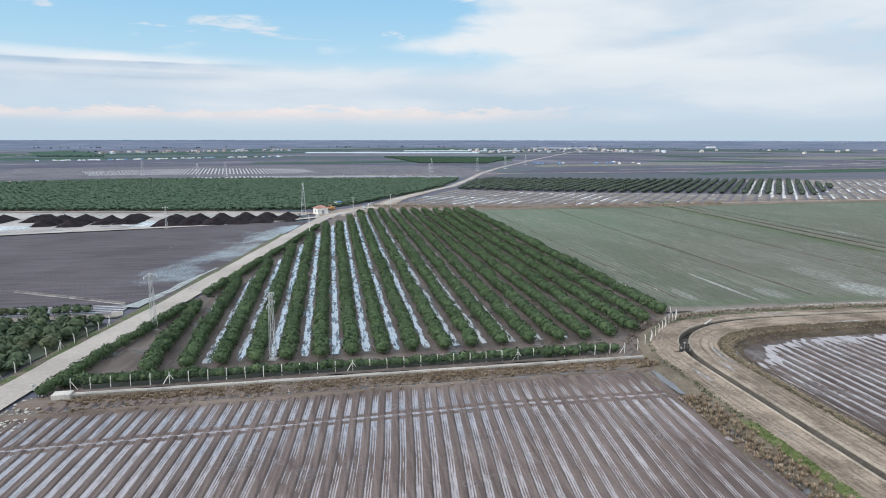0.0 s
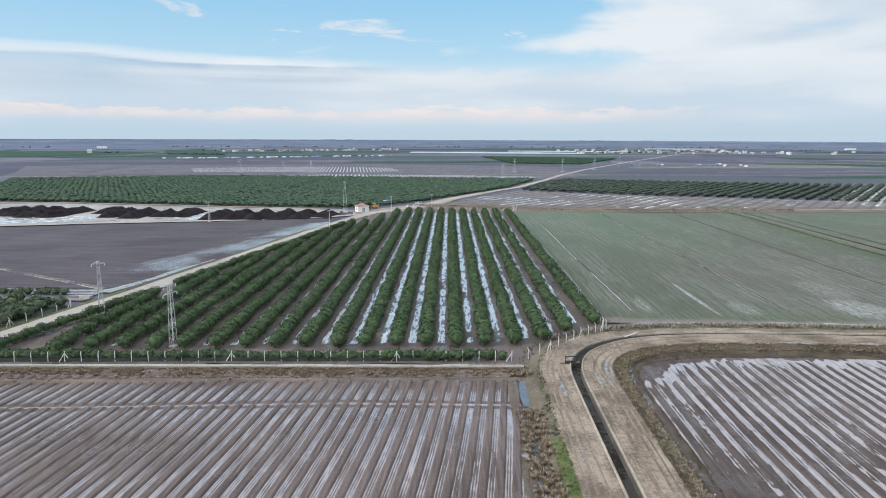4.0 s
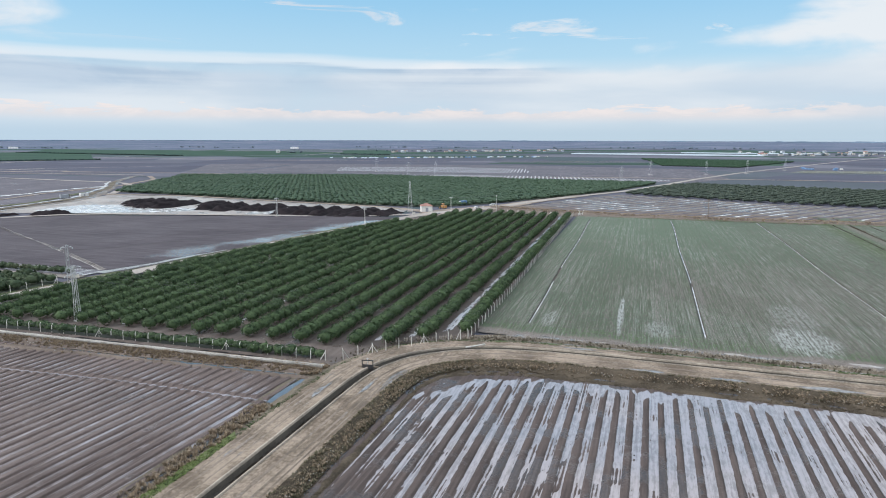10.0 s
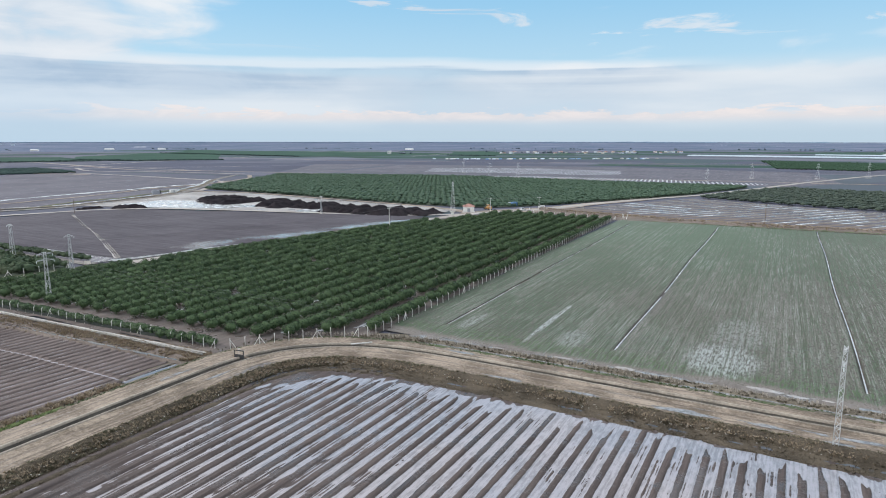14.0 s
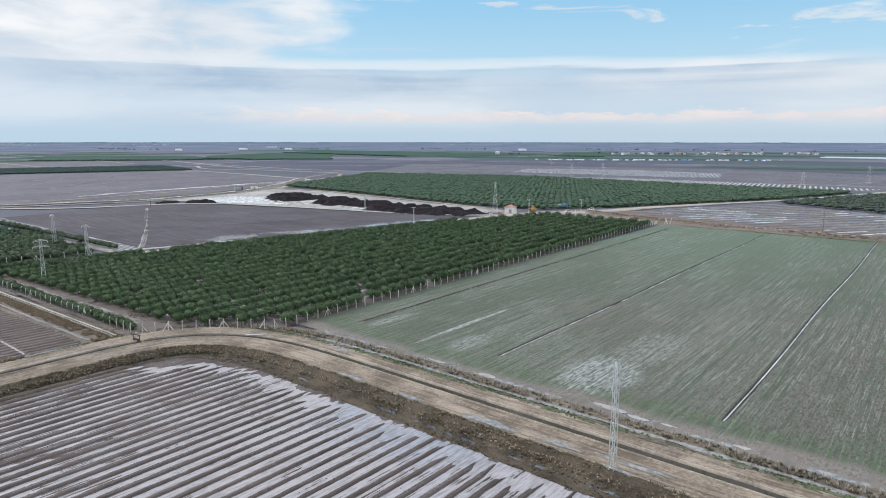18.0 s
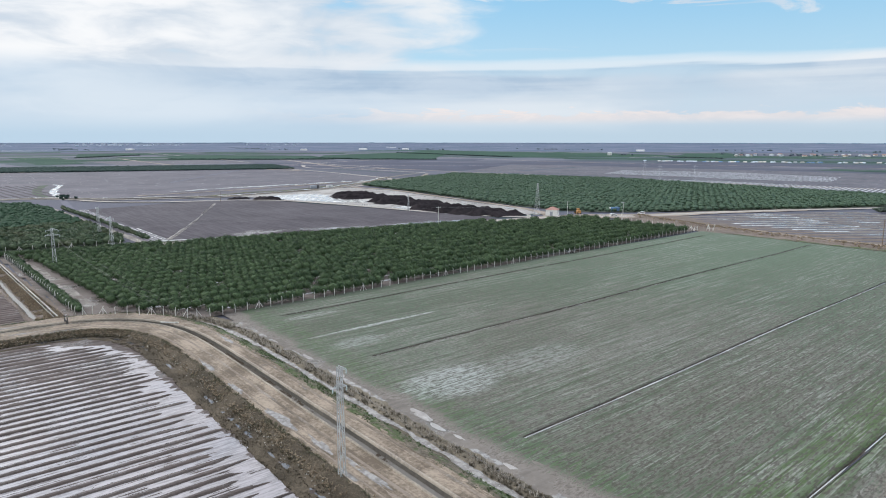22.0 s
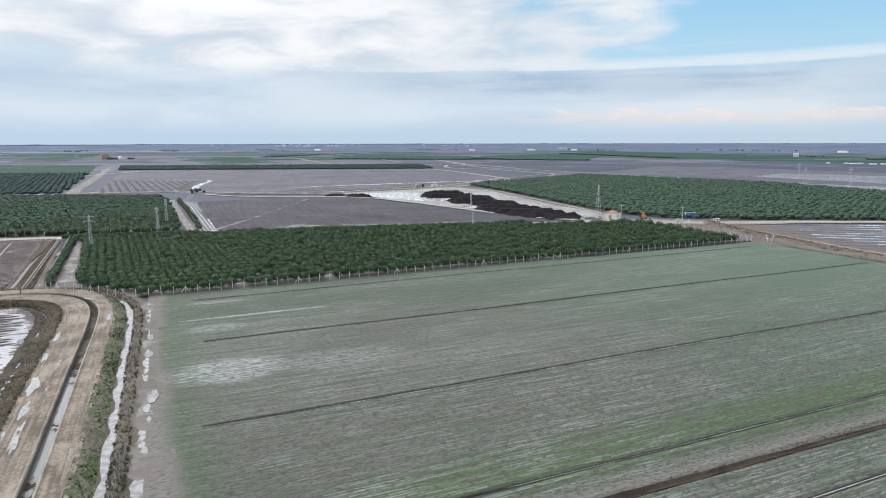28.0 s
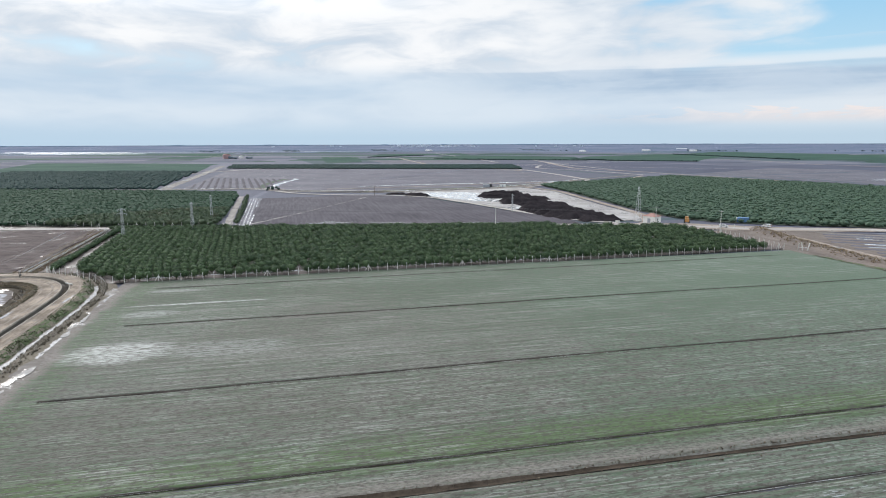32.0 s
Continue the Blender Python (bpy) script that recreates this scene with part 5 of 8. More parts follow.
setting("water_yard_west", patch("water_yard_west", [(-186, 341), (-158, 344), (-152, 352), (-160, 360), (-184, 356)], 0.07, M_MILKY), "milky puddle beside compost heaps", "water")


# ---- trees ----
def ico(level):
    bm = bmesh.new()
    bmesh.ops.create_icosphere(bm, subdivisions=level, radius=1)
    v = np.array([p.co for p in bm.verts])
    f = np.array([[w.index for w in q.verts] for q in bm.faces])
    bm.free()
    return v, f


ICO_V, ICO_F = ico(2)
STONE_V, STONE_F = ico(1)


def crown_arrays(rng, width, height, base, leaf_count, leaf, core=0.80, lumps=7, ball=ICO_V, sides=ICO_F):
    """A crown: a lumpy dark core with many small leaf clumps standing off it, as triangles."""
    cent = rng.normal(size=(lumps, 3))
    cent /= np.linalg.norm(cent, axis=1)[:, None]
    def lump(d):
        return 0.84 + 0.18 * np.max(np.exp(-((1 - d @ cent.T) / 0.16)), axis=1)
    size = np.array([width / 2, width / 2, height / 2])
    mid = np.array([0, 0, base + height / 2])
    V = [ball * (lump(ball) * core * (0.92 + 0.16 * rng.random(len(ball))))[:, None] * size + mid]
    F = [sides]
    d = rng.normal(size=(leaf_count, 3))
    d[:, 2] = d[:, 2] * 0.9 + 0.25
    d /= np.linalg.norm(d, axis=1)[:, None]
    r = lump(d) * (0.85 + 0.18 * rng.random(leaf_count))
    c = d * r[:, None] * size + mid
    u = np.cross(d, rng.normal(size=(leaf_count, 3)))
    u /= np.linalg.norm(u, axis=1)[:, None]
    w = np.cross(d, u) + d * rng.uniform(-0.7, 0.9, leaf_count)[:, None]
    w /= np.linalg.norm(w, axis=1)[:, None]
    s = leaf * rng.uniform(0.55, 1.25, leaf_count)[:, None]
    quad = np.stack([c - u * s * 0.5, c + w * s * 0.35 + u * s * 0.1, c + u * s * 0.5, c - w * s * 0.6 + d * s * 0.2], 1).reshape(-1, 3)
    n0 = len(V[0])
    i = n0 + np.arange(leaf_count) * 4
    V.append(quad)
    F += [np.stack([i, i + 1, i + 2], -1), np.stack([i, i + 2, i + 3], -1)]
    return np.concatenate(V), np.concatenate(F)


def trunk_arrays(h, r):
    a = np.linspace(0, 2 * math.pi, 7)[:-1]
    rings = [np.stack([np.cos(a) * k, np.sin(a) * k, np.full(6, z)], -1) for k, z in ((r * 1.5, -0.1), (r, 0.35), (r * 0.8, h))]
    V = np.concatenate(rings)
    F = [(j * 6 + i, j * 6 + (i + 1) % 6, (j + 1) * 6 + (i + 1) % 6, (j + 1) * 6 + i) for j in range(2) for i in range(6)]
    limbs = []
    for k in range(3):
        b = len(V)
        d = np.array([math.cos(k * 2.1), math.sin(k * 2.1), 0])
        p0, p1 = np.array([0, 0, h * 0.55]), d * 0.75 + [0, 0, h + 0.7]
        s = np.array([-d[1], d[0], 0]) * r * 0.6
        V = np.concatenate([V, [p0 - s, p0 + s, p1, p0 + d * r]])
        limbs += [(b, b + 1, b + 2), (b + 1, b + 3, b + 2), (b + 3, b, b + 2)]
    return V, F + limbs


def forest(name, xs, ys, templates, mat, rng, label, category, z=0.05, lo=0.85, hi=1.15):
    """Many trees joined into one mesh."""
    xs, ys = np.asarray(xs), np.asarray(ys)
    VV, FF, base = [], [], 0
    pick = rng.integers(0, len(templates), len(xs))
    for k, (tv, tf) in enumerate(templates):
        sel = np.flatnonzero(pick == k)
        if not len(sel):
            continue
        a = rng.random(len(sel)) * 6.283
        s = rng.uniform(lo, hi, len(sel))
        c, n = np.cos(a) * s, np.sin(a) * s
        X = tv[None, :, 0] * c[:, None] - tv[None, :, 1] * n[:, None] + xs[sel][:, None]
        Y = tv[None, :, 0] * n[:, None] + tv[None, :, 1] * c[:, None] + ys[sel][:, None]
        Z = tv[None, :, 2] * (s * rng.uniform(0.92, 1.1, len(sel)))[:, None] + z
        VV.append(np.stack([X, Y, Z], -1).reshape(-1, 3))
        FF.append((tf[None] + (np.arange(len(sel)) * len(tv))[:, None, None] + base).reshape(-1, 3))
        base += len(sel) * len(tv)
    return stuff(name, quick_mesh(name, np.concatenate(VV), np.concatenate(FF), mat), label, category)


trng = np.random.default_rng(21)
NEAR = [crown_arrays(trng, 4.1, 3.25, 0.02, 225, 0.42, 0.72) for _ in range(6)]
MID = [crown_arrays(trng, 4.2, 3.0, 0.0, 70, 0.8) for _ in range(5)]
FAR = [crown_arrays(trng, 4.9, 2.5, 0.0, 16, 0.70, 0.92, 7, STONE_V, STONE_F) for _ in range(5)]


def orchard_a():
    pts = []
    for k in range(0, 19):
        x0 = ROW_FIRST - ROW_GAP * k
        y = float(front_y(x0)) + 0.8
        while y < 391:
            x = x0 + ROW_SLOPE * (y - 137)
            if x > road_x(y) + (10.5 if y < 335 else 17.0) and trng.random() > 0.012:
                pts.append((x + trng.uniform(-0.35, 0.35) + (1.2 if k == 0 else 0.0), y + trng.uniform(-0.3, 0.3)))
            y += 2.75
    return np.array(pts)


TREES = orchard_a()
near = np.hypot(TREES[:, 0] - 45, (TREES[:, 1] - 100) * 1.0)
order = np.argsort(near)
single, rest = TREES[order[:296]], TREES[order[296:]]
models = []
for k in range(6):
    t = thing("orange_tree", 0, 0, 0, 0, "round dark green citrus tree in an orchard row", "tree", "orchard trees")
    tv, tf = trunk_arrays(1.1, 0.11)
    part("trunk", as_mesh("trunk", tv, tf, M_BARK, True), M_BARK, t)
    part("crown", quick_mesh("crown", NEAR[k][0], NEAR[k][1], M_LEAF), M_LEAF, t)
    models.append(t)
for i, (x, y) in enumerate(single):
    m = pose(x, y, 0.10, 0, 0, trng.uniform(0, 360))
    src = models[i % 6]
    if i < 6:
        src.matrix_basis = m
    else:
        copy_thing(src, m)
forest("orchard_trees", rest[:, 0], rest[:, 1], [(v, f) for v, f in NEAR], M_LEAF, trng, "long dense rows of dark green citrus trees", "trees", 0.10)


def row_points(pts, gap, jitter, rng):
    P = np.array(pts, float)
    d = np.r_[0, np.cumsum(np.hypot(*np.diff(P, axis=0).T))]
    s = np.arange(0, d[-1], gap)
    return np.interp(s, d, P[:, 0]) + rng.uniform(-jitter, jitter, len(s)), np.interp(s, d, P[:, 1]) + rng.uniform(-jitter, jitter, len(s))


SHRUB = [crown_arrays(trng, 3.0, 2.3, 0.0, 120, 0.42) for _ in range(4)]
LOW = [crown_arrays(trng, 2.7, 2.0, 0.0, 110, 0.38) for _ in range(4)]
hx, hy = row_points([(x + 7.4, y) for x, y in ROAD_LINE[2:9]] + [(-15.8, 312), (-12.6, 330)], 1.7, 0.4, trng)
keepers = ~((hy > 176) & (hy < 187))
forest("road_hedge", hx[keepers], hy[keepers], NEAR[:3], M_LEAF, trng, "dense dark green hedge of citrus trees along the road", "hedge", 0.1, 0.66, 0.84)
hx, hy = row_points([(-49.5, 122.3), (-28, 123.3)], 1.0, 0.35, trng)
forest("front_hedge", hx, hy, SHRUB, M_LEAF, trng, "clipped green hedge behind the orchard fence", "hedge", 0.1)
hx, hy = row_points([(-28, 123.0), (41, 125.6)], 1.0, 0.45, trng)
forest("front_hedge", hx, hy, LOW, M_LEAF, trng, "low green hedge behind the orchard fence", "hedge", 0.1)
hx, hy = row_points([(41, 125.6), (57.5, 126.0)], 1.7, 0.6, trng)
forest("front_hedge", hx, hy, SHRUB, M_LEAF, trng, "bushy green hedge near the orchard corner", "hedge", 0.1)


def filled(poly, gap_x, gap_y, slope, rng, jitter=0.4, rz=0.0):
    P = np.array(poly, float)
    c, s = math.cos(radians(rz)), math.sin(radians(rz))
    mid = P.mean(0)
    Q = (P - mid) @ np.array([[c, -s], [s, c]])
    gx, gy = np.meshgrid(np.arange(Q[:, 0].min(), Q[:, 0].max(), gap_x), np.arange(Q[:, 1].min(), Q[:, 1].max(), gap_y))
    g = np.stack([gx.ravel(), gy.ravel()], -1) @ np.array([[c, s], [-s, c]]) + mid
    g += rng.uniform(-jitter, jitter, g.shape)
    return g[inside(g[:, 0], g[:, 1], [tuple(p) for p in poly])].T


ORCHARD_C = [(-317, 449), (-229, 441), (-108, 424), (-68, 418), (-27, 419), (-9, 427), (8, 446), (58, 533), (92, 600), (122, 690), (128, 712), (-40, 722), (-198, 738), (-424, 668), (-360, 540)]
ORCHARD_D = [(-68, 118), (-60.5, 150), (-58, 166), (-110, 167), (-250, 163), (-287, 158), (-330, 60), (-378, -60), (-150, -60), (-92, 40)]
ORCHARD_E = [(100, 566), (190, 526), (290, 500), (380, 470), (470, 560), (480, 640), (300, 668), (160, 706), (140, 680)]
setting("floor_orchard_north", patch("floor_orchard_north", ORCHARD_C, -0.02, M_GROVE), "grassy floor of an orchard", "ground")
setting("floor_orchard_west", patch("floor_orchard_west", ORCHARD_D, -0.02, M_GROVE), "brown floor of an orchard", "ground")
x, y = filled(ORCHARD_C, 4.3, 4.0, 0, trng, 1.0, 29)
forest("north_orchard", x, y, FAR, M_LEAF_FAR, trng, "broad orchard of green trees beyond the compost yard", "trees", 0.0, 0.75, 1.3)
x, y = filled(ORCHARD_D, 3.9, 3.2, 0, trng, 1.0, 14)
sel = np.hypot(x + 60, y - 150) < 75
forest("west_orchard", x[sel], y[sel], MID, M_LEAF_YELLOW, trng, "orchard of mixed green and yellowing trees west of the road", "trees", 0.0, 0.85, 1.25)
x, y = filled(ORCHARD_D, 3.8, 3.3, 0, trng, 1.1, 14)
sel = np.hypot(x + 60, y - 150) < 75
forest("west_orchard", x[~sel], y[~sel], FAR, M_LEAF_WEST, trng, "broad green orchard west of the road", "trees", 0.0, 0.75, 1.2)
hx, hy = row_points([(-66, 176.5), (-150, 174.5), (-240, 171)], 2.6, 0.5, trng)
forest("west_hedge", hx, hy, MID[:3], M_LEAF_YELLOW, trng, "hedge of small trees beside a farm track", "hedge", 0.0, 0.6, 0.9)
x, y = filled(ORCHARD_E, 8.5, 3.0, 0, trng, 0.4, -36)
forest("east_orchard", x, y, FAR, M_LEAF_EAST, trng, "dark green orchard with flooded lanes", "trees", 0.0, 0.95, 1.25)
BELT = [crown_arrays(trng, 6.0, 3.0, 0.0, 5, 1.4, 1.0, 7, STONE_V, STONE_F) for _ in range(3)]
ORCHARD_F = [(-860, 100), (-700, 572), (-870, 612), (-1040, 95)]
ORCHARD_G = [(-395, -70), (-358, 82), (-745, 68), (-785, -80), (-800, -200), (-560, -200)]
setting("field_crop_west", patch("field_crop_west", [(-750, 68), (-900, 62), (-1130, 48), (-1240, -160), (-1300, -340), (-820, -260), (-790, -80)], 0.14, M_FARCROP), "smooth green crop field behind the young orchard", "field")
ORCHARD_H = [(100, 1560), (390, 1450), (255, 1140), (136, 1175)]
for name, poly, mat, label in (("far_orchard", ORCHARD_F, M_LEAF_DARK, "long far orchard block"), ("far_orchard", ORCHARD_G, M_LEAF_DARK, "dark green orchard with young trees"), ("far_orchard", ORCHARD_H, M_LEAF_WEST, "far orchard beside the road")):
    x, y = filled(poly, 6.4, 5.2, 0, trng, 0.9, 5)
    forest(name, x, y, BELT, mat, trng, label, "trees", -0.3, 0.8, 1.1)


# ---- fences ----
def post_mesh():
    bm = boxes((-0.065, 0.065, -0.065, 0.065, -0.3, 1.85, 0.012))
    bar(bm, (0, 0, 1.83), (0, 0.26, 2.20), 0.07, 4)
    me = bpy.data.meshes.new("post")
    bm.to_mesh(me)
    bm.free()
    me.materials.append(M_POST)
    return me


POST = post_mesh()


def brace_mesh():
    bm = bmesh.new()
    bar(bm, (0.05, 0, 1.75), (1.15, 0.1, 0.0), 0.075, 4)
    me = bpy.data.meshes.new("brace")
    bm.to_mesh(me)
    bm.free()
    me.materials.append(M_POST)
    return me


BRACE = brace_mesh()


def bank_z(x, y):
    """Height of the ground on the canal bank's outer shoulder, 0.08 elsewhere."""
    d = np.hypot(CX - x, CY - y).min()
    return float(np.interp(d, [4.6, 7.0, 9.0, 11.5, 13.5], [1.1, 1.0, 0.62, 0.2, 0.08]))


def fence(pts, gap, label, wires=6, brace_every=10, lean=1.5):
    P = np.array(pts, float)
    d = np.r_[0, np.cumsum(np.hypot(*np.diff(P, axis=0).T))]
    f = thing("fence", P[0][0], P[0][1], 0, 0, label, "fence", "wire fences")
    s = np.arange(0, d[-1] + 0.1, gap)
    X, Y = np.interp(s, d, P[:, 0]), np.interp(s, d, P[:, 1])
    rr = random.Random(len(pts) * 31 + int(d[-1]))
    Z = []
    for i, (x, y) in enumerate(zip(X, Y)):
        a = math.degrees(math.atan2(*(np.array([Y[min(i + 1, len(s) - 1)] - Y[max(i - 1, 0)], X[min(i + 1, len(s) - 1)] - X[max(i - 1, 0)]]))))
        z = bank_z(x, y)
        Z.append(z)
        m = pose(x - P[0][0], y - P[0][1], z, rr.uniform(-lean, lean), rr.uniform(-lean, lean), a)
        part("post", POST, M_POST, f, at=m)
        if i % brace_every == brace_every // 2 or i in (0, len(s) - 1):
            if i < len(s) - 1:
                part("brace", BRACE, M_POST, f, at=pose(x - P[0][0], y - P[0][1], z, 0, 0, a))
            if i > 0:
                part("brace", BRACE, M_POST, f, at=pose(x - P[0][0], y - P[0][1], z, 0, 0, a + 180))
    for k in range(wires):
        bm = bmesh.new()
        for i in range(len(s) - 1):
            bar(bm, (X[i] - P[0][0], Y[i] - P[0][1], Z[i] + 0.2 + k * 0.32), (X[i + 1] - P[0][0], Y[i + 1] - P[0][1], Z[i + 1] + 0.2 + k * 0.32), 0.008, 3)
        part("wire", bm, M_WIRE, f)
    return f


front = fence([(-49.0, 120.6), (0, 122.9), (61.2, 125.2)], 3.35, "white concrete post and wire fence in front of the orchard")
def net(parent, pts, x0, y0, h):
    """Dark shade netting tied to the lower fence, sagging between posts."""
    P = np.array(pts, float)
    d = np.r_[0, np.cumsum(np.hypot(*np.diff(P, axis=0).T))]
    s = np.arange(0, d[-1], 0.8)
    X, Y = np.interp(s, d, P[:, 0]) - x0, np.interp(s, d, P[:, 1]) - y0
    sag = 0.10 * np.abs(np.sin(s * math.pi / 3.35)) + 0.25 * waves(s, s * 0 + 2, 6)
    sway = 0.05 * (waves(s, s * 0 + 8, 1.5) - 0.5)
    V = np.concatenate([np.stack([X, Y - 0.06 + sway, s * 0 + 0.1], -1), np.stack([X, Y - 0.06 - sway, h - sag], -1), np.stack([X, Y - 0.04 - sway, h - sag], -1), np.stack([X, Y - 0.04 + sway, s * 0 + 0.1], -1)])
    n = len(s)
    i = np.arange(n - 1)
    part("net", quick_mesh("net", V, np.concatenate([np.stack([i + c * n, i + 1 + c * n, i + 1 + (c + 1) * n, i + (c + 1) * n], -1) for c in range(3)]), M_NET), M_NET, parent, "dark green shade netting")


M_NET = plain("shade_net", (0.045, 0.055, 0.050), 0.9, 0.0, 0.3, 1.0)
net(front, [(-47, 120.7), (0, 122.9), (44, 124.55)], -49.0, 120.6, 1.15)
fence([(61.6, 126.2), (66.5, 129.8), (72.4, 136.6), (78.6, 143.6), (82.2, 147.2)], 3.1, "concrete post fence curving round the orchard corner", 5, 4)
fence([(82.3, 148.0), (82.2, 200), (79.6, 300), (77.6, 397)], 3.3, "long white concrete post fence beside the wheat field", 6, 10)
fence([(-65.3, 118), (-62.6, 135), (-57.8, 156), (-55.6, 167)], 4.6, "concrete post fence beside the road verge", 4, 4)
fence([(-96, 30), (-79, 84), (-67, 112)], 4.6, "concrete post fence in front of the western orchard", 4, 6)
fence([(77.6, 398), (62, 400), (44, 401), (24, 402)], 3.4, "short fence at the far end of the orchard", 4, 3, 3.0)

# ---- raised concrete flume beside the fence ----
def flume():
    f = thing("flume", -47.2, 116.7, 0, 0, "raised white concrete irrigation trough on low supports", "irrigation channel")
    a, b = Vector((0, 0, 0)), Vector((107.3, 3.7, 0))
    n, ang = 20, math.degrees(math.atan2(3.7, 107.3))
    L = (b - a).length / n
    bm = bmesh.new()
    prof = [(-0.54, 0.95), (-0.42, 0.95), (-0.28, 0.62), (0.28, 0.62), (0.42, 0.95), (0.54, 0.95), (0.38, 0.50), (-0.38, 0.50)]
    ends = [[bm.verts.new((x, y, z)) for y, z in prof] for x in (0.012, L - 0.012)]
    for i in range(8):
        j = (i + 1) % 8
        bm.faces.new((ends[0][i], ends[0][j], ends[1][j], ends[1][i]))
    for e in ends:
        for q in ((0, 1, 2, 7), (2, 3, 6, 7), (3, 4, 5, 6)):
            bm.faces.new([e[i] for i in q])
    bmesh.ops.recalc_face_normals(bm, faces=bm.faces)
    sec = bpy.data.meshes.new("trough_section")
    bm.to_mesh(sec)
    bm.free()
    sec.materials.append(M_CONCRETE)
    bm = boxes((-0.14, 0.14, -0.46, 0.46, -0.2, 0.50, 0.02), (-0.10, 0.10, -0.58, 0.58, -0.3, 0.06, 0.02))
    sup = bpy.data.meshes.new("support")
    bm.to_mesh(sup)
    bm.free()
    sup.materials.append(M_CONCRETE)
    for i in range(n):
        p = a.lerp(b, i / n)
        part("trough_section", sec, M_CONCRETE, f, at=pose(p.x, p.y, 0.04 * math.sin(i * 2.3), 0, 0, ang))
        part("trough_water", boxes((0.0, L, -0.31, 0.31, 0.63, 0.70)), M_CANAL_WATER, f, "dark water standing low in the trough", pose(p.x, p.y, 0, 0, 0, ang))
        part("support", sup, M_CONCRETE, f, at=pose(p.x, p.y, 0, 0, 0, ang))
    end = boxes((-3.0, 0.0, -1.1, 0.9, -0.3, 1.25, 0.03))
    box(end, -2.7, -0.3, -0.8, 0.6, 1.1, 1.27, 0.02)
    part("inlet_box", end, M_CONCRETE, f, "square concrete inlet box", pose(0, 0, 0, 0, 0, ang))
    return f


flume()

# ---- lattice towers and poles ----
def tower(x, y, h, base, top, rz, arms, label, levels=9, leg=0.062, insul=True, foot=0.5):
    """A four-legged steel lattice mast. arms: (height, reach to one side, reach to the other)."""
    t = thing("lattice_tower", x, y, 0, rz, label, "power pylon", "power pylons")
    corner = lambda z, i: Vector(((base + (top - base) * z / h) * (1 if i in (0, 3) else -1) / 2, (base + (top - base) * z / h) * (1 if i < 2 else -1) / 2, z))
    for i in range(4):
        part("leg", bar(bmesh.new(), corner(0, i), corner(h, i), leg), M_STEEL, t)
    zs = [h * (1 - (1 - k / levels) ** 1.15) for k in range(levels + 1)]
    bm = bmesh.new()
    for k in range(levels):
        for i in range(4):
            j = (i + 1) % 4
            a, b = (i, j) if k % 2 else (j, i)
            bar(bm, corner(zs[k], a), corner(zs[k + 1], b), leg * 0.6, 3)
            if k % 2 == 0:
                bar(bm, corner(zs[k + 1], i), corner(zs[k + 1], j), leg * 0.5, 3)
    part("bracing", bm, M_STEEL, t)
    for z, l, r in arms:
        bm = bmesh.new()
        for sy in (-1, 1):
            w = (base + (top - base) * z / h) / 2
            bar(bm, (-l, 0, z), (0, sy * w, z), leg * 0.8, 4), bar(bm, (0, sy * w, z), (r, 0, z), leg * 0.8, 4)
            bar(bm, (-l, 0, z), (0, sy * w, z + 0.55), leg * 0.6, 3), bar(bm, (r, 0, z), (0, sy * w, z + 0.55), leg * 0.6, 3)
        arm = part("cross_arm", bm, M_STEEL, t)
        for q in ([-l] if l > 0.3 else []) + ([r] if r > 0.3 else []):
            bm = bmesh.new()
            for k in range(4):
                bmesh.ops.create_cone(bm, cap_ends=True, segments=8, radius1=0.11, radius2=0.06, depth=0.08, matrix=Matrix.Translation((q, 0, z - 0.16 - k * 0.13)))
            bar(bm, (q, 0, z), (q, 0, z - 0.7), 0.025, 4)
            part("insulator", bm, M_GLASSY, arm, "glass insulator string")
    part("footing", boxes((-base / 2 - foot * 0.5, base / 2 + foot * 0.5, -base / 2 - foot * 0.5, base / 2 + foot * 0.5, -0.4, 0.22, 0.04)), M_CONCRETE, t, "square concrete footing")
    return t


tower(-14.8, 132.1, 14.1, 1.20, 0.55, 75, [(13.7, 1.9, 1.9), (11.9, 2.2, 2.2)], "white steel lattice power mast among orchard trees")
tower(-44.6, 157.2, 13.8, 1.25, 0.5, 40, [(13.2, 1.5, 1.5)], "grey steel lattice power mast beside the road")
tower(-87.5, 161.4, 14.0, 1.35, 0.55, 20, [(13.6, 1.4, 1.4)], "grey steel lattice power mast in the western orchard")
tower(-23.3, 390.8, 18.8, 2.7, 0.45, 12, [(18.2, 0.7, 0.7)], "tall tapering steel lattice mast beside the pump house", 10)
tower(-88.1, 340.7, 10.8, 0.95, 0.40, 10, [(10.4, 1.3, 1.3)], "small steel lattice power mast beside the yard road", 7)
mast = tower(174.1, 135.4, 15.6, 0.78, 0.52, 85, [(15.2, 0.3, 0.95), (12.9, 1.0, 0.95)], "slim galvanised lattice power mast on the canal bank", 16)
mast.location.z = 0.35


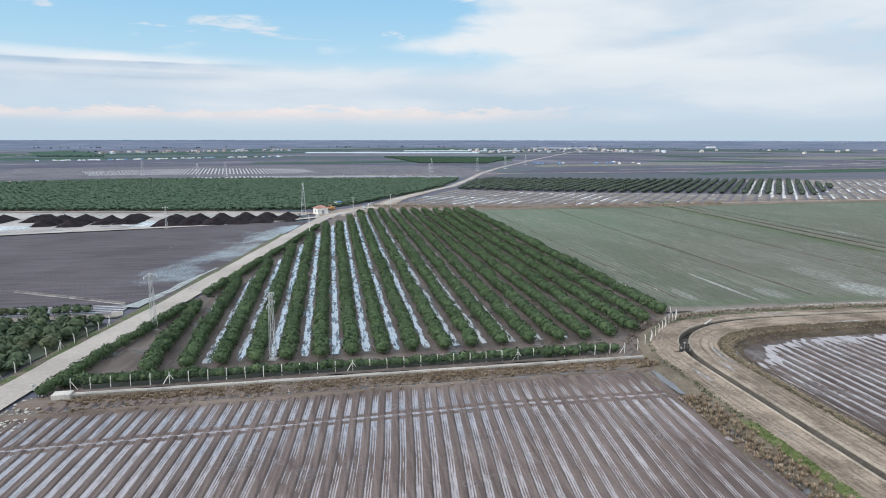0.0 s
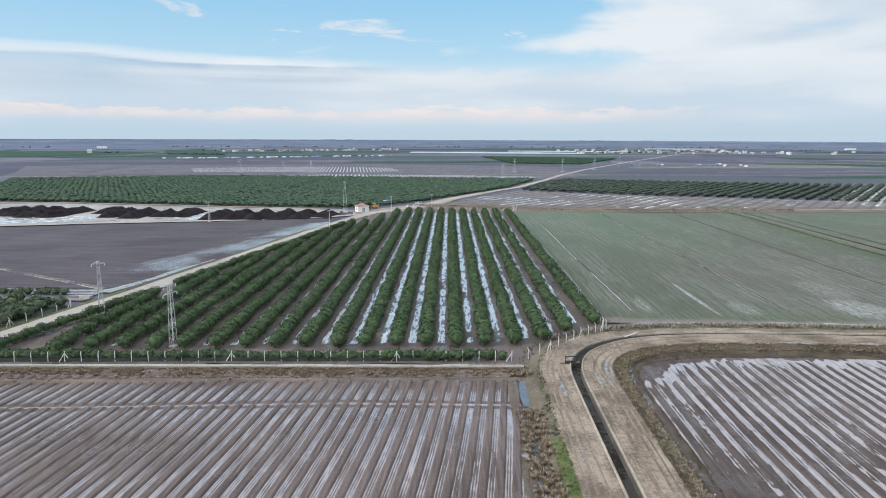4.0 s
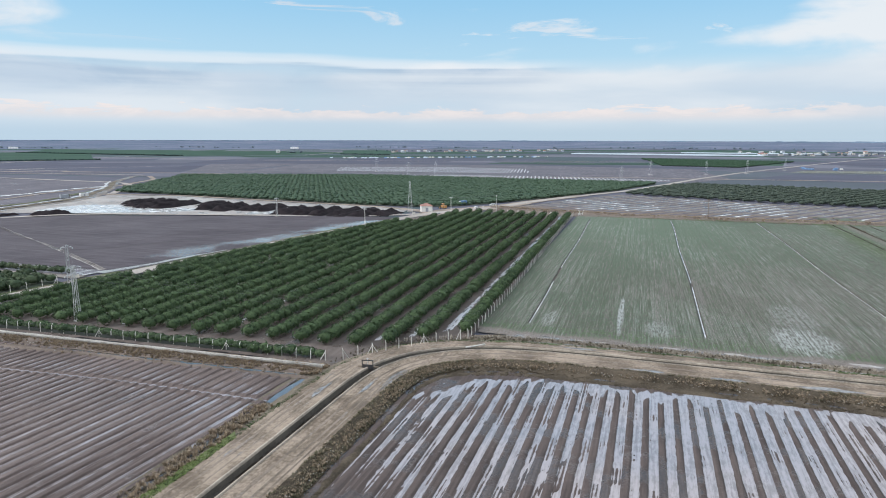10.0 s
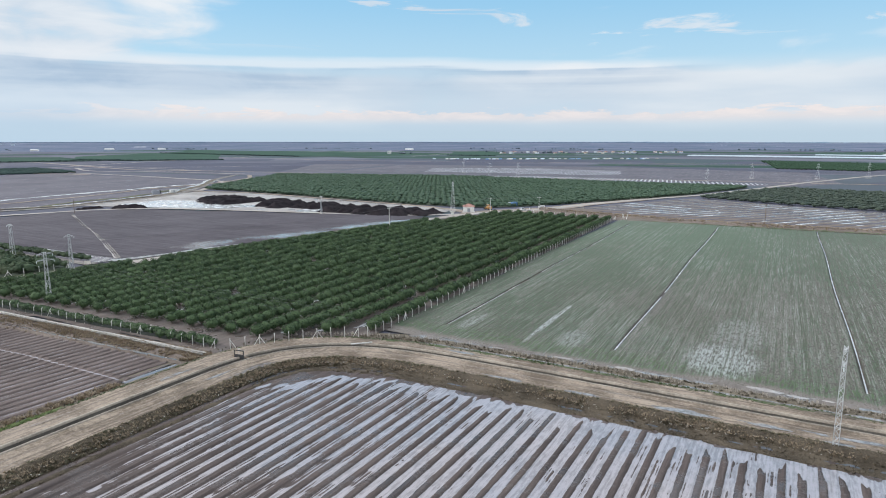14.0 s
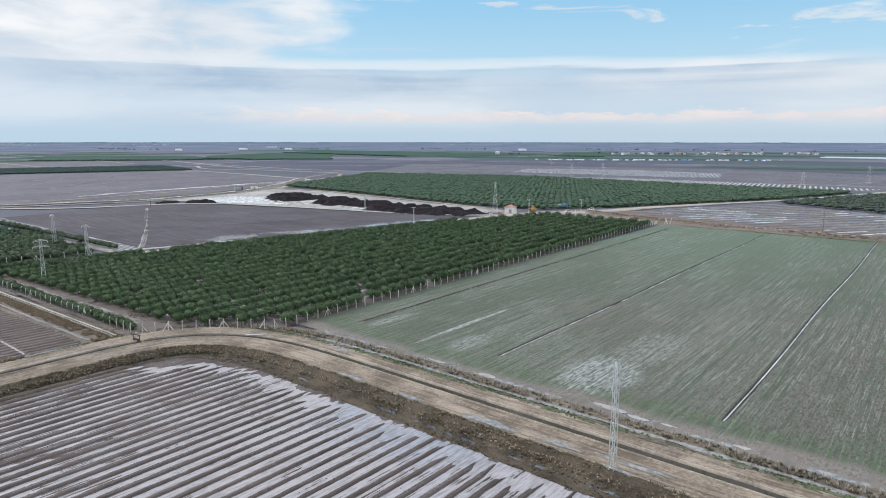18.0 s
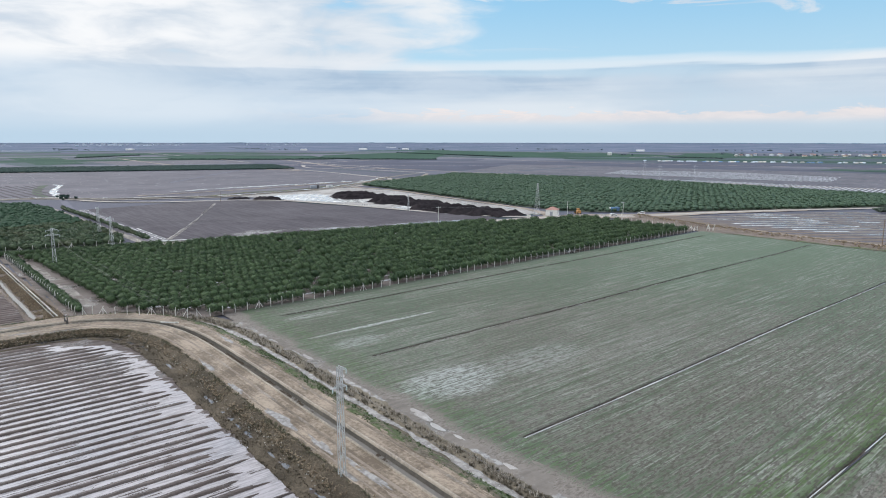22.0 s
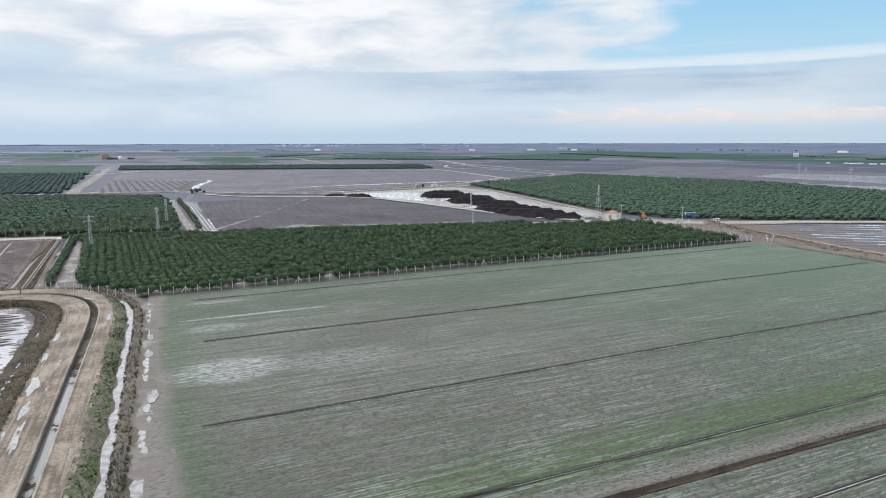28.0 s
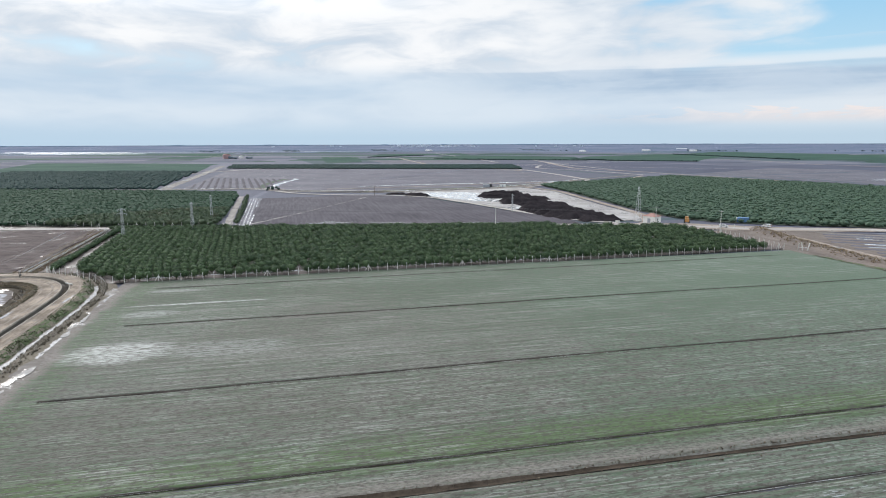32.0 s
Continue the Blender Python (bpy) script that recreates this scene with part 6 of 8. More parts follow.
def utility_pole(x, y, h, mat, rz, label, arm=1.1):
    p = thing("utility_pole", x, y, 0, rz, label, "utility pole", "utility poles")
    part("pole", bar(bmesh.new(), (0, 0, -0.2), (0, 0, h), 0.20, 8, 0.11), mat, p)
    part("cross_arm", boxes((-arm, arm, -0.06, 0.06, h - 0.45, h - 0.30)), M_STEEL if mat is M_STEEL else mat, p)
    for q in (-arm + 0.1, 0.0, arm - 0.1):
        bm = bmesh.new()
        bmesh.ops.create_cone(bm, cap_ends=True, segments=8, radius1=0.09, radius2=0.05, depth=0.3, matrix=Matrix.Translation((q, 0, h - 0.15)))
        part("insulator", bm, M_GLASSY, p)
    return p


utility_pole(-15.9, 306.6, 10.5, M_POST, 60, "pale concrete utility pole beside the road")
utility_pole(5.8, 384.0, 10.4, M_POST, 20, "pale concrete utility pole near the pump house")
utility_pole(29.3, 404.0, 10.5, M_POST, 35, "pale concrete utility pole at the road bend")
utility_pole(153.3, 413.5, 11.2, M_WOODPOLE, 5, "dark timber utility pole beyond the wheat field")
utility_pole(-226, 271, 8.5, M_WOODPOLE, 5, "dark timber utility pole at the corner of the ploughed field", 0.8)


def cable(a, b, sag, label="thin power cable hanging between masts"):
    a, b = Vector(a), Vector(b)
    n = 18
    pts = [a.lerp(b, k / n) - Vector((0, 0, sag * 4 * (k / n) * (1 - k / n))) for k in range(n + 1)]
    side = (b - a).cross(Vector((0, 0, 1))).normalized()
    up = side.cross(b - a).normalized()
    ring = [side * 0.014, side * -0.007 + up * 0.012, side * -0.007 - up * 0.012]
    verts = [tuple(p + r) for p in pts for r in ring]
    faces = [(3 * k + i, 3 * k + (i + 1) % 3, 3 * k + 3 + (i + 1) % 3, 3 * k + 3 + i) for k in range(n) for i in range(3)] + [(2, 1, 0), (3 * n, 3 * n + 1, 3 * n + 2)]
    me = as_mesh("power_cable", verts, faces, M_WIRE)
    return tagged(new("power_cable", me), label, "cable", "power cables")


for dy, dz in ((-1.2, 0.0), (1.2, 0.0), (0.9, -2.0)):
    cable((-14.6, 132 + dy, 13.0 + dz), (174.1, 135.4 + dy * 0.6, 14.8 + dz), 3.4)
    cable((174.1, 135.4 + dy * 0.6, 14.8 + dz), (360, 138 + dy, 13.4 + dz), 3.4)
    cable((-14.9, 132 + dy, 13.0 + dz * 0.7), (-44.6, 157.2 + dy, 12.8), 0.7)
    cable((-44.6, 157.2 + dy, 12.8), (-87.5, 161.4 + dy, 13.0), 0.9)
for q in (-1.0, 0.0, 1.0):
    cable((-15.9 + q * 0.6, 306.6 - q, 10.4), (5.8 + q * 0.9, 384 - q * 0.4, 10.3), 1.4)
    cable((5.8 + q * 0.9, 384 - q * 0.4, 10.3), (29.3 + q * 0.8, 404 - q * 0.6, 10.4), 0.6)
    cable((-15.9 + q * 0.6, 306.6 - q, 10.4), (-43.6 + q * 0.6, 158.2 - q, 12.0), 2.4)


# ---- pump house, machines and vehicles by the road ----
def small_house(x, y, rz):
    h = thing("pump_house", x, y, 0, rz, "small white pump house with a red hipped roof", "house")
    w, d, t, z = 3.4, 3.1, 0.25, 3.4
    # walls with a door and windows cut through
    front = boxes((-w, -0.9, -d, -d + t, 0, z), (0.9, w, -d, -d + t, 0, z), (-0.9, 0.9, -d, -d + t, 2.5, z))
    part("wall", front, M_WHITE, h)
    part("wall", boxes((-w, w, d - t, d, 0, z)), M_WHITE, h)
    for s in (-1, 1):
        a, b = sorted((s * w, s * (w - t)))
        part("wall", boxes((a, b, -d + t, -0.7, 0, z), (a, b, 0.7, d - t, 0, z), (a, b, -0.7, 0.7, 0, 1.3), (a, b, -0.7, 0.7, 2.5, z)), M_WHITE, h)
        win = part("window", boxes((s * (w - 0.14) - 0.02, s * (w - 0.14) + 0.02, -0.66, 0.66, 1.34, 2.46)), M_GLASS, h)
        part("window_frame", boxes((s * (w - 0.1) - 0.05, s * (w - 0.1) + 0.05, -0.70, -0.62, 1.3, 2.5), (s * (w - 0.1) - 0.05, s * (w - 0.1) + 0.05, 0.62, 0.70, 1.3, 2.5), (s * (w - 0.1) - 0.05, s * (w - 0.1) + 0.05, -0.03, 0.03, 1.3, 2.5)), M_WHITE, win)
        part("sill", boxes((s * (w + 0.05) - 0.12, s * (w + 0.05) + 0.12, -0.8, 0.8, 1.20, 1.29)), M_CONCRETE, win)
    for s in (-1, 1):
        door = part("door", boxes((min(0, s * 0.88), max(0, s * 0.88), -d + 0.06, -d + 0.13, 0.02, 2.48, 0.01)), M_DOOR, h, "grey metal door leaf")
        part("handle", boxes((s * 0.08 - 0.03, s * 0.08 + 0.03, -d + 0.0, -d + 0.06, 1.05, 1.25)), M_DARK, door)
    part("cornice", boxes((-w - 0.3, w + 0.3, -d - 0.3, d + 0.3, z, z + 0.18, 0.02)), M_WHITE, h)
    bm = bmesh.new()
    e = 0.45
    v = [bm.verts.new(p) for p in ((-w - e, -d - e, z + 0.19), (w + e, -d - e, z + 0.19), (w + e, d + e, z + 0.19), (-w - e, d + e, z + 0.19), (-0.5, 0, z + 1.75), (0.5, 0, z + 1.75))]
    for q in ((0, 1, 5, 4), (1, 2, 5), (2, 3, 4, 5), (3, 0, 4), (3, 2, 1, 0)):
        bm.faces.new([v[i] for i in q])
    roof = part("roof", bm, M_TILE, h, "red tiled hipped roof")
    for a, b in ((0, 4), (1, 5), (2, 5), (3, 4), (4, 5)):
        pts = ((-w - e, -d - e, z + 0.19), (w + e, -d - e, z + 0.19), (w + e, d + e, z + 0.19), (-w - e, d + e, z + 0.19), (-0.5, 0, z + 1.75), (0.5, 0, z + 1.75))
        part("ridge_cap", bar(bmesh.new(), pts[a], pts[b], 0.11, 6), M_TILE, roof)
    part("plinth", boxes((-w - 0.5, w + 0.5, -d - 0.5, d + 0.5, -0.2, 0.10, 0.02)), M_CONCRETE, h)
    return h


small_house(-13.4, 393.5, 28)
tank = thing("concrete_block", -14.6, 374.0, 0, 20, "small white concrete valve box beside the road", "valve box")
part("body", boxes((-0.9, 0.9, -0.7, 0.7, -0.1, 1.5, 0.04)), M_POST, tank)
part("cover", boxes((-1.0, 1.0, -0.8, 0.8, 1.5, 1.62, 0.02)), M_CONCRETE, tank)


def wheel(parent, x, y, r, w, hub):
    bm = bmesh.new()
    m = Matrix.Translation((x, y, r)) @ Matrix.Rotation(math.pi / 2, 4, "X")
    bmesh.ops.create_cone(bm, cap_ends=True, segments=20, radius1=r, radius2=r, depth=w, matrix=m)
    bmesh.ops.bevel(bm, geom=[e for e in bm.edges if abs(e.calc_length()) < r], offset=w * 0.15, segments=2, affect="EDGES")
    wh = part("wheel", bm, M_TYRE, parent)
    bm = bmesh.new()
    bmesh.ops.create_cone(bm, cap_ends=True, segments=14, radius1=r * 0.55, radius2=r * 0.5, depth=w * 1.06, matrix=m)
    part("rim", bm, hub, wh)


def loader(x, y, rz):
    t = thing("wheel_loader", x, y, 0.05, rz, "orange wheel loader parked on the dirt road", "loader")
    part("rear_body", boxes((-3.0, -0.4, -1.05, 1.05, 0.9, 2.3, 0.12), (-3.2, -2.8, -0.9, 0.9, 0.7, 1.5, 0.05)), M_ORANGE, t)
    part("front_body", boxes((-0.3, 1.3, -0.75, 0.75, 0.8, 1.7, 0.08)), M_ORANGE, t)
    cab = part("cab", boxes((-0.9, 0.7, -0.8, 0.8, 3.25, 3.42, 0.05), (-0.9, -0.8, -0.8, 0.8, 2.3, 3.25), (0.6, 0.7, -0.8, -0.7, 1.7, 3.25), (0.6, 0.7, 0.7, 0.8, 1.7, 3.25), (-0.9, 0.7, -0.8, 0.8, 1.7, 2.2, 0.03)), M_ORANGE, t)
    part("window", boxes((-0.78, 0.62, -0.74, 0.74, 2.2, 3.25)), M_GLASS, cab)
    for s in (-1, 1):
        part("lift_arm", bar(bar(bmesh.new(), (0.6, s * 0.55, 1.7), (2.2, s * 0.55, 1.3), 0.13), (2.2, s * 0.55, 1.3), (3.0, s * 0.55, 0.5), 0.12), M_ORANGE, t)
        wheel(t, -1.9, s * 1.05, 0.78, 0.55, M_ORANGE), wheel(t, 1.1, s * 1.05, 0.78, 0.55, M_ORANGE)
    bm = bmesh.new()
    pts = [(3.9, 0.15), (3.0, 0.12), (2.8, 0.45), (2.95, 1.1), (3.1, 1.1), (2.98, 0.5), (3.1, 0.24), (3.9, 0.2)]
    a = [bm.verts.new((px, -1.3, pz)) for px, pz in pts]
    b = [bm.verts.new((px, 1.3, pz)) for px, pz in pts]
    for i in range(len(pts)):
        j = (i + 1) % len(pts)
        bm.faces.new((a[i], a[j], b[j], b[i]))
    bm.faces.new(a[::-1]), bm.faces.new(b)
    part("bucket", bm, M_DARK, t)
    part("exhaust", bar(bmesh.new(), (-1.8, 0.4, 2.2), (-1.8, 0.4, 3.1), 0.06, 8), M_DARK, t)
    part("beacon", boxes((-0.2, 0.05, -0.12, 0.12, 3.42, 3.60, 0.03)), M_CARWHITE, t)
    return t


loader(-8.2, 411, 150)


def van(x, y, rz, label):
    t = thing("car", x, y, 0.12, rz, label, "car", "parked cars")
    bm = bmesh.new()
    prof = [(-2.1, 0.35), (-2.15, 0.95), (-2.0, 1.55), (-0.1, 1.70), (0.75, 1.55), (1.35, 1.02), (2.05, 0.88), (2.12, 0.40)]
    a = [bm.verts.new((px, -0.86, pz)) for px, pz in prof]
    b = [bm.verts.new((px, 0.86, pz)) for px, pz in prof]
    for i in range(len(prof)):
        j = (i + 1) % len(prof)
        bm.faces.new((a[i], a[j], b[j], b[i]))
    bm.faces.new(a[::-1]), bm.faces.new(b)
    bmesh.ops.recalc_face_normals(bm, faces=bm.faces)
    bmesh.ops.bevel(bm, geom=list(bm.edges), offset=0.07, segments=2, affect="EDGES")
    part("body", bm, M_CARWHITE, t)
    for s in (-1, 1):
        part("side_window", boxes((-1.7, 0.6, min(s * 0.84, s * 0.875), max(s * 0.84, s * 0.875), 1.02, 1.48)), M_GLASS, t)
        wheel(t, -1.3, s * 0.80, 0.33, 0.22, M_STEEL), wheel(t, 1.35, s * 0.80, 0.33, 0.22, M_STEEL)
        part("headlight", boxes((2.03, 2.13, s * 0.65 - 0.16, s * 0.65 + 0.16, 0.66, 0.82)), M_GLASSY, t)
        part("tail_light", boxes((-2.17, -2.09, s * 0.72 - 0.09, s * 0.72 + 0.09, 0.85, 1.2)), M_RED, t)
    bm = bmesh.new()
    q = [bm.verts.new(p) for p in ((0.80, -0.72, 1.56), (0.80, 0.72, 1.56), (1.36, 0.76, 1.06), (1.36, -0.76, 1.06))]
    for v in q:
        v.co += Vector((0.045, 0, 0.05))
    bm.faces.new(q[::-1])
    part("windscreen", bm, M_GLASS, t)
    part("rear_window", boxes((-2.14, -2.08, -0.68, 0.68, 1.05, 1.42)), M_GLASS, t)
    return t


van(18.5, 438.5, 200, "small white car parked beside the farm road")
van(13.5, 417.5, 60, "white car standing on the farm road near the hedge")
booth = thing("container", -3.2, 441.5, 0.0, 62, "blue site container with a white end beside the orchard", "container", "site containers")
part("body", boxes((-3.0, 3.0, -1.2, 1.2, 0.1, 2.6, 0.04)), M_BLUE, booth)
part("end_panel", boxes((-3.08, -2.99, -1.15, 1.15, 0.15, 2.55)), M_CARWHITE, booth)
for k in range(14):
    part("rib", boxes((-2.8 + k * 0.42, -2.65 + k * 0.42, -1.24, -1.2, 0.2, 2.5)), M_BLUE, booth)
for x, y, mat, label in ((-301, 405, M_CARWHITE, "white site container beside the far dirt road"), (-307, 393, M_DARK, "dark site container beside the far dirt road"), (-303, 389, M_DOOR, "grey site container beside the far dirt road")):
    c = thing("container", x, y, 0, 75, label, "container", "site containers")
    part("body", boxes((-3.0, 3.0, -1.2, 1.2, 0.1, 2.7, 0.04)), mat, c)
    part("door", boxes((-0.5, 0.5, -1.25, -1.2, 0.2, 2.2)), M_DOOR, c)
    part("skid", boxes((-2.9, 2.9, -1.1, -0.9, -0.1, 0.1), (-2.9, 2.9, 0.9, 1.1, -0.1, 0.1)), M_DARK, c)
gate = thing("broken_gate", 80.2, 402.5, 0.05, 30, "leaning white concrete gate posts at the orchard corner", "gate")
for k, (gx, gy, tilt) in enumerate(((0, 0, 22), (1.4, 0.6, -16), (3.0, 1.2, 12))):
    part("post", boxes((-0.16, 0.16, -0.16, 0.16, -0.2, 3.0, 0.02)), M_POST, gate, at=pose(gx, gy, 0, tilt, tilt * 0.5, k * 30))
part("crossbar", boxes((-0.2, 3.6, -0.08, 0.08, 0.9, 1.05)), M_POST, gate, at=pose(0, 0, 0, 0, 0, 20))
stub = thing("marker_post", 16.4, 421.5, 0, 0, "short pale marker post at the roadside", "post")
part("shaft", boxes((-0.14, 0.14, -0.14, 0.14, -0.2, 1.7, 0.02)), M_POST, stub)
part("cap", boxes((-0.2, 0.2, -0.2, 0.2, 1.7, 1.82, 0.02)), M_CONCRETE, stub)
sign = thing("road_sign", -55.4, 121.4, 0, 10, "small white arrow sign on a post at the bend", "road sign")
part("post", bar(bmesh.new(), (0, 0, -0.2), (0, 0, 1.3), 0.04, 8), M_STEEL, sign)
panel = part("panel", boxes((-0.45, 0.45, -0.06, -0.03, 0.75, 1.35, 0.01)), M_CARWHITE, sign)
bm = bmesh.new()
for s in (1, -1):
    bar(bm, (-0.12, -0.08, 1.05), (0.14, -0.08, 1.05 + s * 0.22), 0.045, 4)
part("arrow_mark", bm, M_DARK, panel)
board = thing("notice_board", -57.0, 170.5, 0, 15, "low white board at the orchard gate", "sign board")
part("panel", boxes((-1.3, 1.3, -0.05, 0.05, 0.4, 1.5, 0.01)), M_CREAM, board)
for s in (-1, 1):
    part("post", boxes((s * 1.1 - 0.05, s * 1.1 + 0.05, 0.05, 0.14, -0.2, 1.4)), M_WOODPOLE, board)

# ---- sluice gate and pipe at the canal ----
sluice = thing("sluice_gate", 69.4, 121.2, 1.1, 8, "rusty dark sluice gate with a lifting frame across the canal", "sluice gate")
for s in (-1, 1):
    part("upright", boxes((s * 1.08 - 0.07, s * 1.08 + 0.07, -0.07, 0.07, -0.6, 1.5)), M_DARK, sluice)
part("top_beam", boxes((-1.2, 1.2, -0.08, 0.08, 1.5, 1.66)), M_DARK, sluice)
part("gate_leaf", boxes((-0.98, 0.98, -0.03, 0.03, -0.2, 0.75)), M_DARK, sluice)
part("spindle", bar(bmesh.new(), (0, 0, 0.7), (0, 0, 2.0), 0.04, 8), M_STEEL, sluice)
wh = part("handwheel", boxes((-0.3, 0.3, -0.03, 0.03, 1.95, 2.0), (-0.03, 0.03, -0.3, 0.3, 1.95, 2.0)), M_STEEL, sluice)
part("footbridge", boxes((-2.0, 2.0, 0.15, 0.75, 0.12, 0.22, 0.01)), M_WOODPOLE, sluice)
plank = thing("pipe", 86.0, 140.0, 1.35, 0, "pale pipe lying across the canal", "pipe")
part("tube", bar(bmesh.new(), (-1.6, -1.3, 0), (1.9, 1.7, 0.12), 0.16, 10), M_POST, plank)
part("collar", bar(bmesh.new(), (1.4, 1.27, 0.10), (1.75, 1.57, 0.115), 0.21, 10), M_CONCRETE, plank)

# ---- compost heaps ----
def heap(x, y, length, width, height, rz, seed):
    u, v = np.meshgrid(np.linspace(-1, 1, 30), np.linspace(-1, 1, 15), indexing="ij")
    X, Y = u * length / 2, v * width / 2
    r = 1 - np.abs(v) ** 1.15
    endf = np.clip((1 - np.abs(u)) * length / (2 * height * 1.3), 0, 1)
    Z = height * np.minimum(r, 1) * np.minimum(endf ** 0.8, 1.0) * (0.82 + 0.34 * waves(X + seed * 37, Y * 0 + seed, 7))
    Z = Z + (waves(X + seed * 91, Y, 1.6) - 0.5) * 0.7 * r + (waves(X + seed * 17, Y, 0.7) - 0.5) * 0.3 * r - 0.12
    X = X + (waves(X, Y + seed * 13, 4) - 0.5) * 1.0
    Y = Y + (waves(X + 50, Y + seed * 13, 4) - 0.5) * 1.6
    idx = np.arange(450).reshape(30, 15)
    q = np.stack([idx[:-1, :-1], idx[:-1, 1:], idx[1:, 1:], idx[1:, :-1]], -1).reshape(-1, 4)
    ob = new("compost_mound", quick_mesh("compost_mound", np.stack([X, Y, Z], -1).reshape(-1, 3), q[:, ::-1], M_COMPOST, True))
    ob.matrix_basis = pose(x, y, 0.03, 0, 0, rz)
    return tagged(ob, "long black compost heap with an uneven crest", "compost heap", "compost heaps")


for k, (hx, hy, hl, hw, hh) in enumerate(((-32, 372, 26, 15.5, 3.8), (-43.5, 368, 34, 15.5, 4.6), (-55.5, 366, 38, 15.5, 4.8), (-67.5, 365, 38, 15.5, 4.6), (-79.5, 364, 38, 15.5, 4.7), (-91.5, 363, 38, 15.5, 4.4),
                                          (-114, 374, 36, 15.5, 4.2), (-126, 370, 28, 12, 3.6), (-139, 368, 40, 15.5, 4.5), (-152, 370, 36, 14, 4.4), (-165, 384, 28, 15.5, 3.6),
                                          (-185, 371, 44, 15.5, 4.2), (-198, 370, 44, 15.5, 4.3), (-211, 374, 40, 15.5, 4.0), (-224, 380, 34, 12, 3.6))):
    heap(hx, hy, hl * 0.92, hw * 0.90, hh * 0.76, 90 + (k * 37 % 9) - 4, k + 1)
heap(-221, 305, 22, 9, 2.8, 55, 31)
heap(-241, 291, 17, 6, 1.2, 75, 37)


# ---- weeds, grass and stones ----
def tuft_arrays(rng, blades, height, spreadw, width):
    V, F = [], []
    for k in range(blades):
        a = rng.random() * 6.283
        p = np.array([math.cos(a), math.sin(a), 0]) * rng.random() * spreadw * 0.5
        tip = p + np.array([math.cos(a) * spreadw * rng.uniform(0.2, 1.0), math.sin(a) * spreadw * rng.uniform(0.2, 1.0), height * rng.uniform(0.55, 1.1)])
        s = np.array([-math.sin(a), math.cos(a), 0]) * width * rng.uniform(0.6, 1.3)
        b = len(V)
        V += [p - s, p + s, tip + s * 0.3]
        F.append((b, b + 1, b + 2))
    return np.array(V), np.array(F)


wrng = np.random.default_rng(5)
TUFTS = [tuft_arrays(wrng, 14, 0.55, 0.45, 0.10) for _ in range(5)]
BUSHY = [tuft_arrays(wrng, 26, 0.95, 0.75, 0.13) for _ in range(5)]
REEDS = [tuft_arrays(wrng, 16, 1.1, 0.35, 0.05) for _ in range(4)]
BLADES = [tuft_arrays(wrng, 10, 0.28, 0.35, 0.07) for _ in range(4)]


def scatter(name, X, Y, Z, templates, mat, label, lo=0.6, hi=1.3):
    VV, FF, base = [], [], 0
    pick = wrng.integers(0, len(templates), len(X))
    for k, (tv, tf) in enumerate(templates):
        sel = np.flatnonzero(pick == k)
        a, s = wrng.random(len(sel)) * 6.283, wrng.uniform(lo, hi, len(sel))
        c, n = np.cos(a) * s, np.sin(a) * s
        P = np.stack([tv[None, :, 0] * c[:, None] - tv[None, :, 1] * n[:, None] + X[sel][:, None], tv[None, :, 0] * n[:, None] + tv[None, :, 1] * c[:, None] + Y[sel][:, None], tv[None, :, 2] * s[:, None] + Z[sel][:, None]], -1)
        VV.append(P.reshape(-1, 3))
        FF.append((tf[None] + (np.arange(len(sel)) * len(tv))[:, None, None] + base).reshape(-1, 3))
        base += len(sel) * len(tv)
    return stuff(name, quick_mesh(name, np.concatenate(VV), np.concatenate(FF), mat), label, "weeds")


def along_canal(count, south, north, zs_off, zs, x_from=60, x_to=262, clump=0.0):
    """Random spots on the embankment between offsets, for the leg south and the leg east."""
    i = wrng.integers(0, len(CS), count * 3)
    ok = (CY[i] > 20) & (CX[i] < x_to)
    i = i[ok][:count]
    f = wrng.random(len(i))
    o = (south[0] + (south[1] - south[0]) * f) * (1 - NORTH[i]) + (north[0] + (north[1] - north[0]) * f) * NORTH[i]
    t = wrng.uniform(-0.8, 0.8, len(i))
    X, Y = CX[i] + CNX[i] * o - CNY[i] * t, CY[i] + CNY[i] * o + CNX[i] * t
    if clump:
        keep = waves(X, Y, 5.0) + wrng.random(len(X)) * 0.5 > clump
        X, Y, f = X[keep], Y[keep], f[keep]
    return X, Y, np.interp(f, zs_off, zs)


X, Y, Z = along_canal(8200, (8.0, 12.0), (8.0, 13.2), [0, 0.18, 0.45, 1], [0.95, 0.55, 0.12, 0.02], clump=0.50)
scatter("bank_weeds", X, Y, Z, BUSHY, M_WEED, "matted brown weeds on the canal bank", 0.10, 0.26)
X, Y, Z = along_canal(5200, (7.6, 10.0), (7.6, 9.8), [0, 0.4, 1], [1.0, 0.75, 0.2], clump=0.55)
scatter("bank_straw", X, Y, Z, TUFTS, M_DRY, "straw-coloured dead grass on the canal bank", 0.3, 0.8)
X, Y, Z = along_canal(9000, (7.0, 10.0), (7.0, 9.8), [0, 0.4, 1], [1.1, 0.85, 0.2], clump=0.45)
scatter("bank_grass", X, Y, Z, BLADES, M_OLIVE, "olive matted grass on the upper bank", 0.6, 1.4)
X, Y, Z = along_canal(3800, (6.8, 9.5), (6.6, 10.0), [0, 1], [1.08, 0.7], clump=0.5)
scatter("bank_top_weeds", X, Y, Z, TUFTS, M_DRY, "dry pale grass along the bank top", 0.25, 0.6)
X, Y, Z = along_canal(2900, (-12.0, -8.0), (-11.0, -8.7), [0, 1], [0.2, 0.24], clump=0.45)
sel = ~((Y > 101) & (Y < 116) & (X < 61.5))
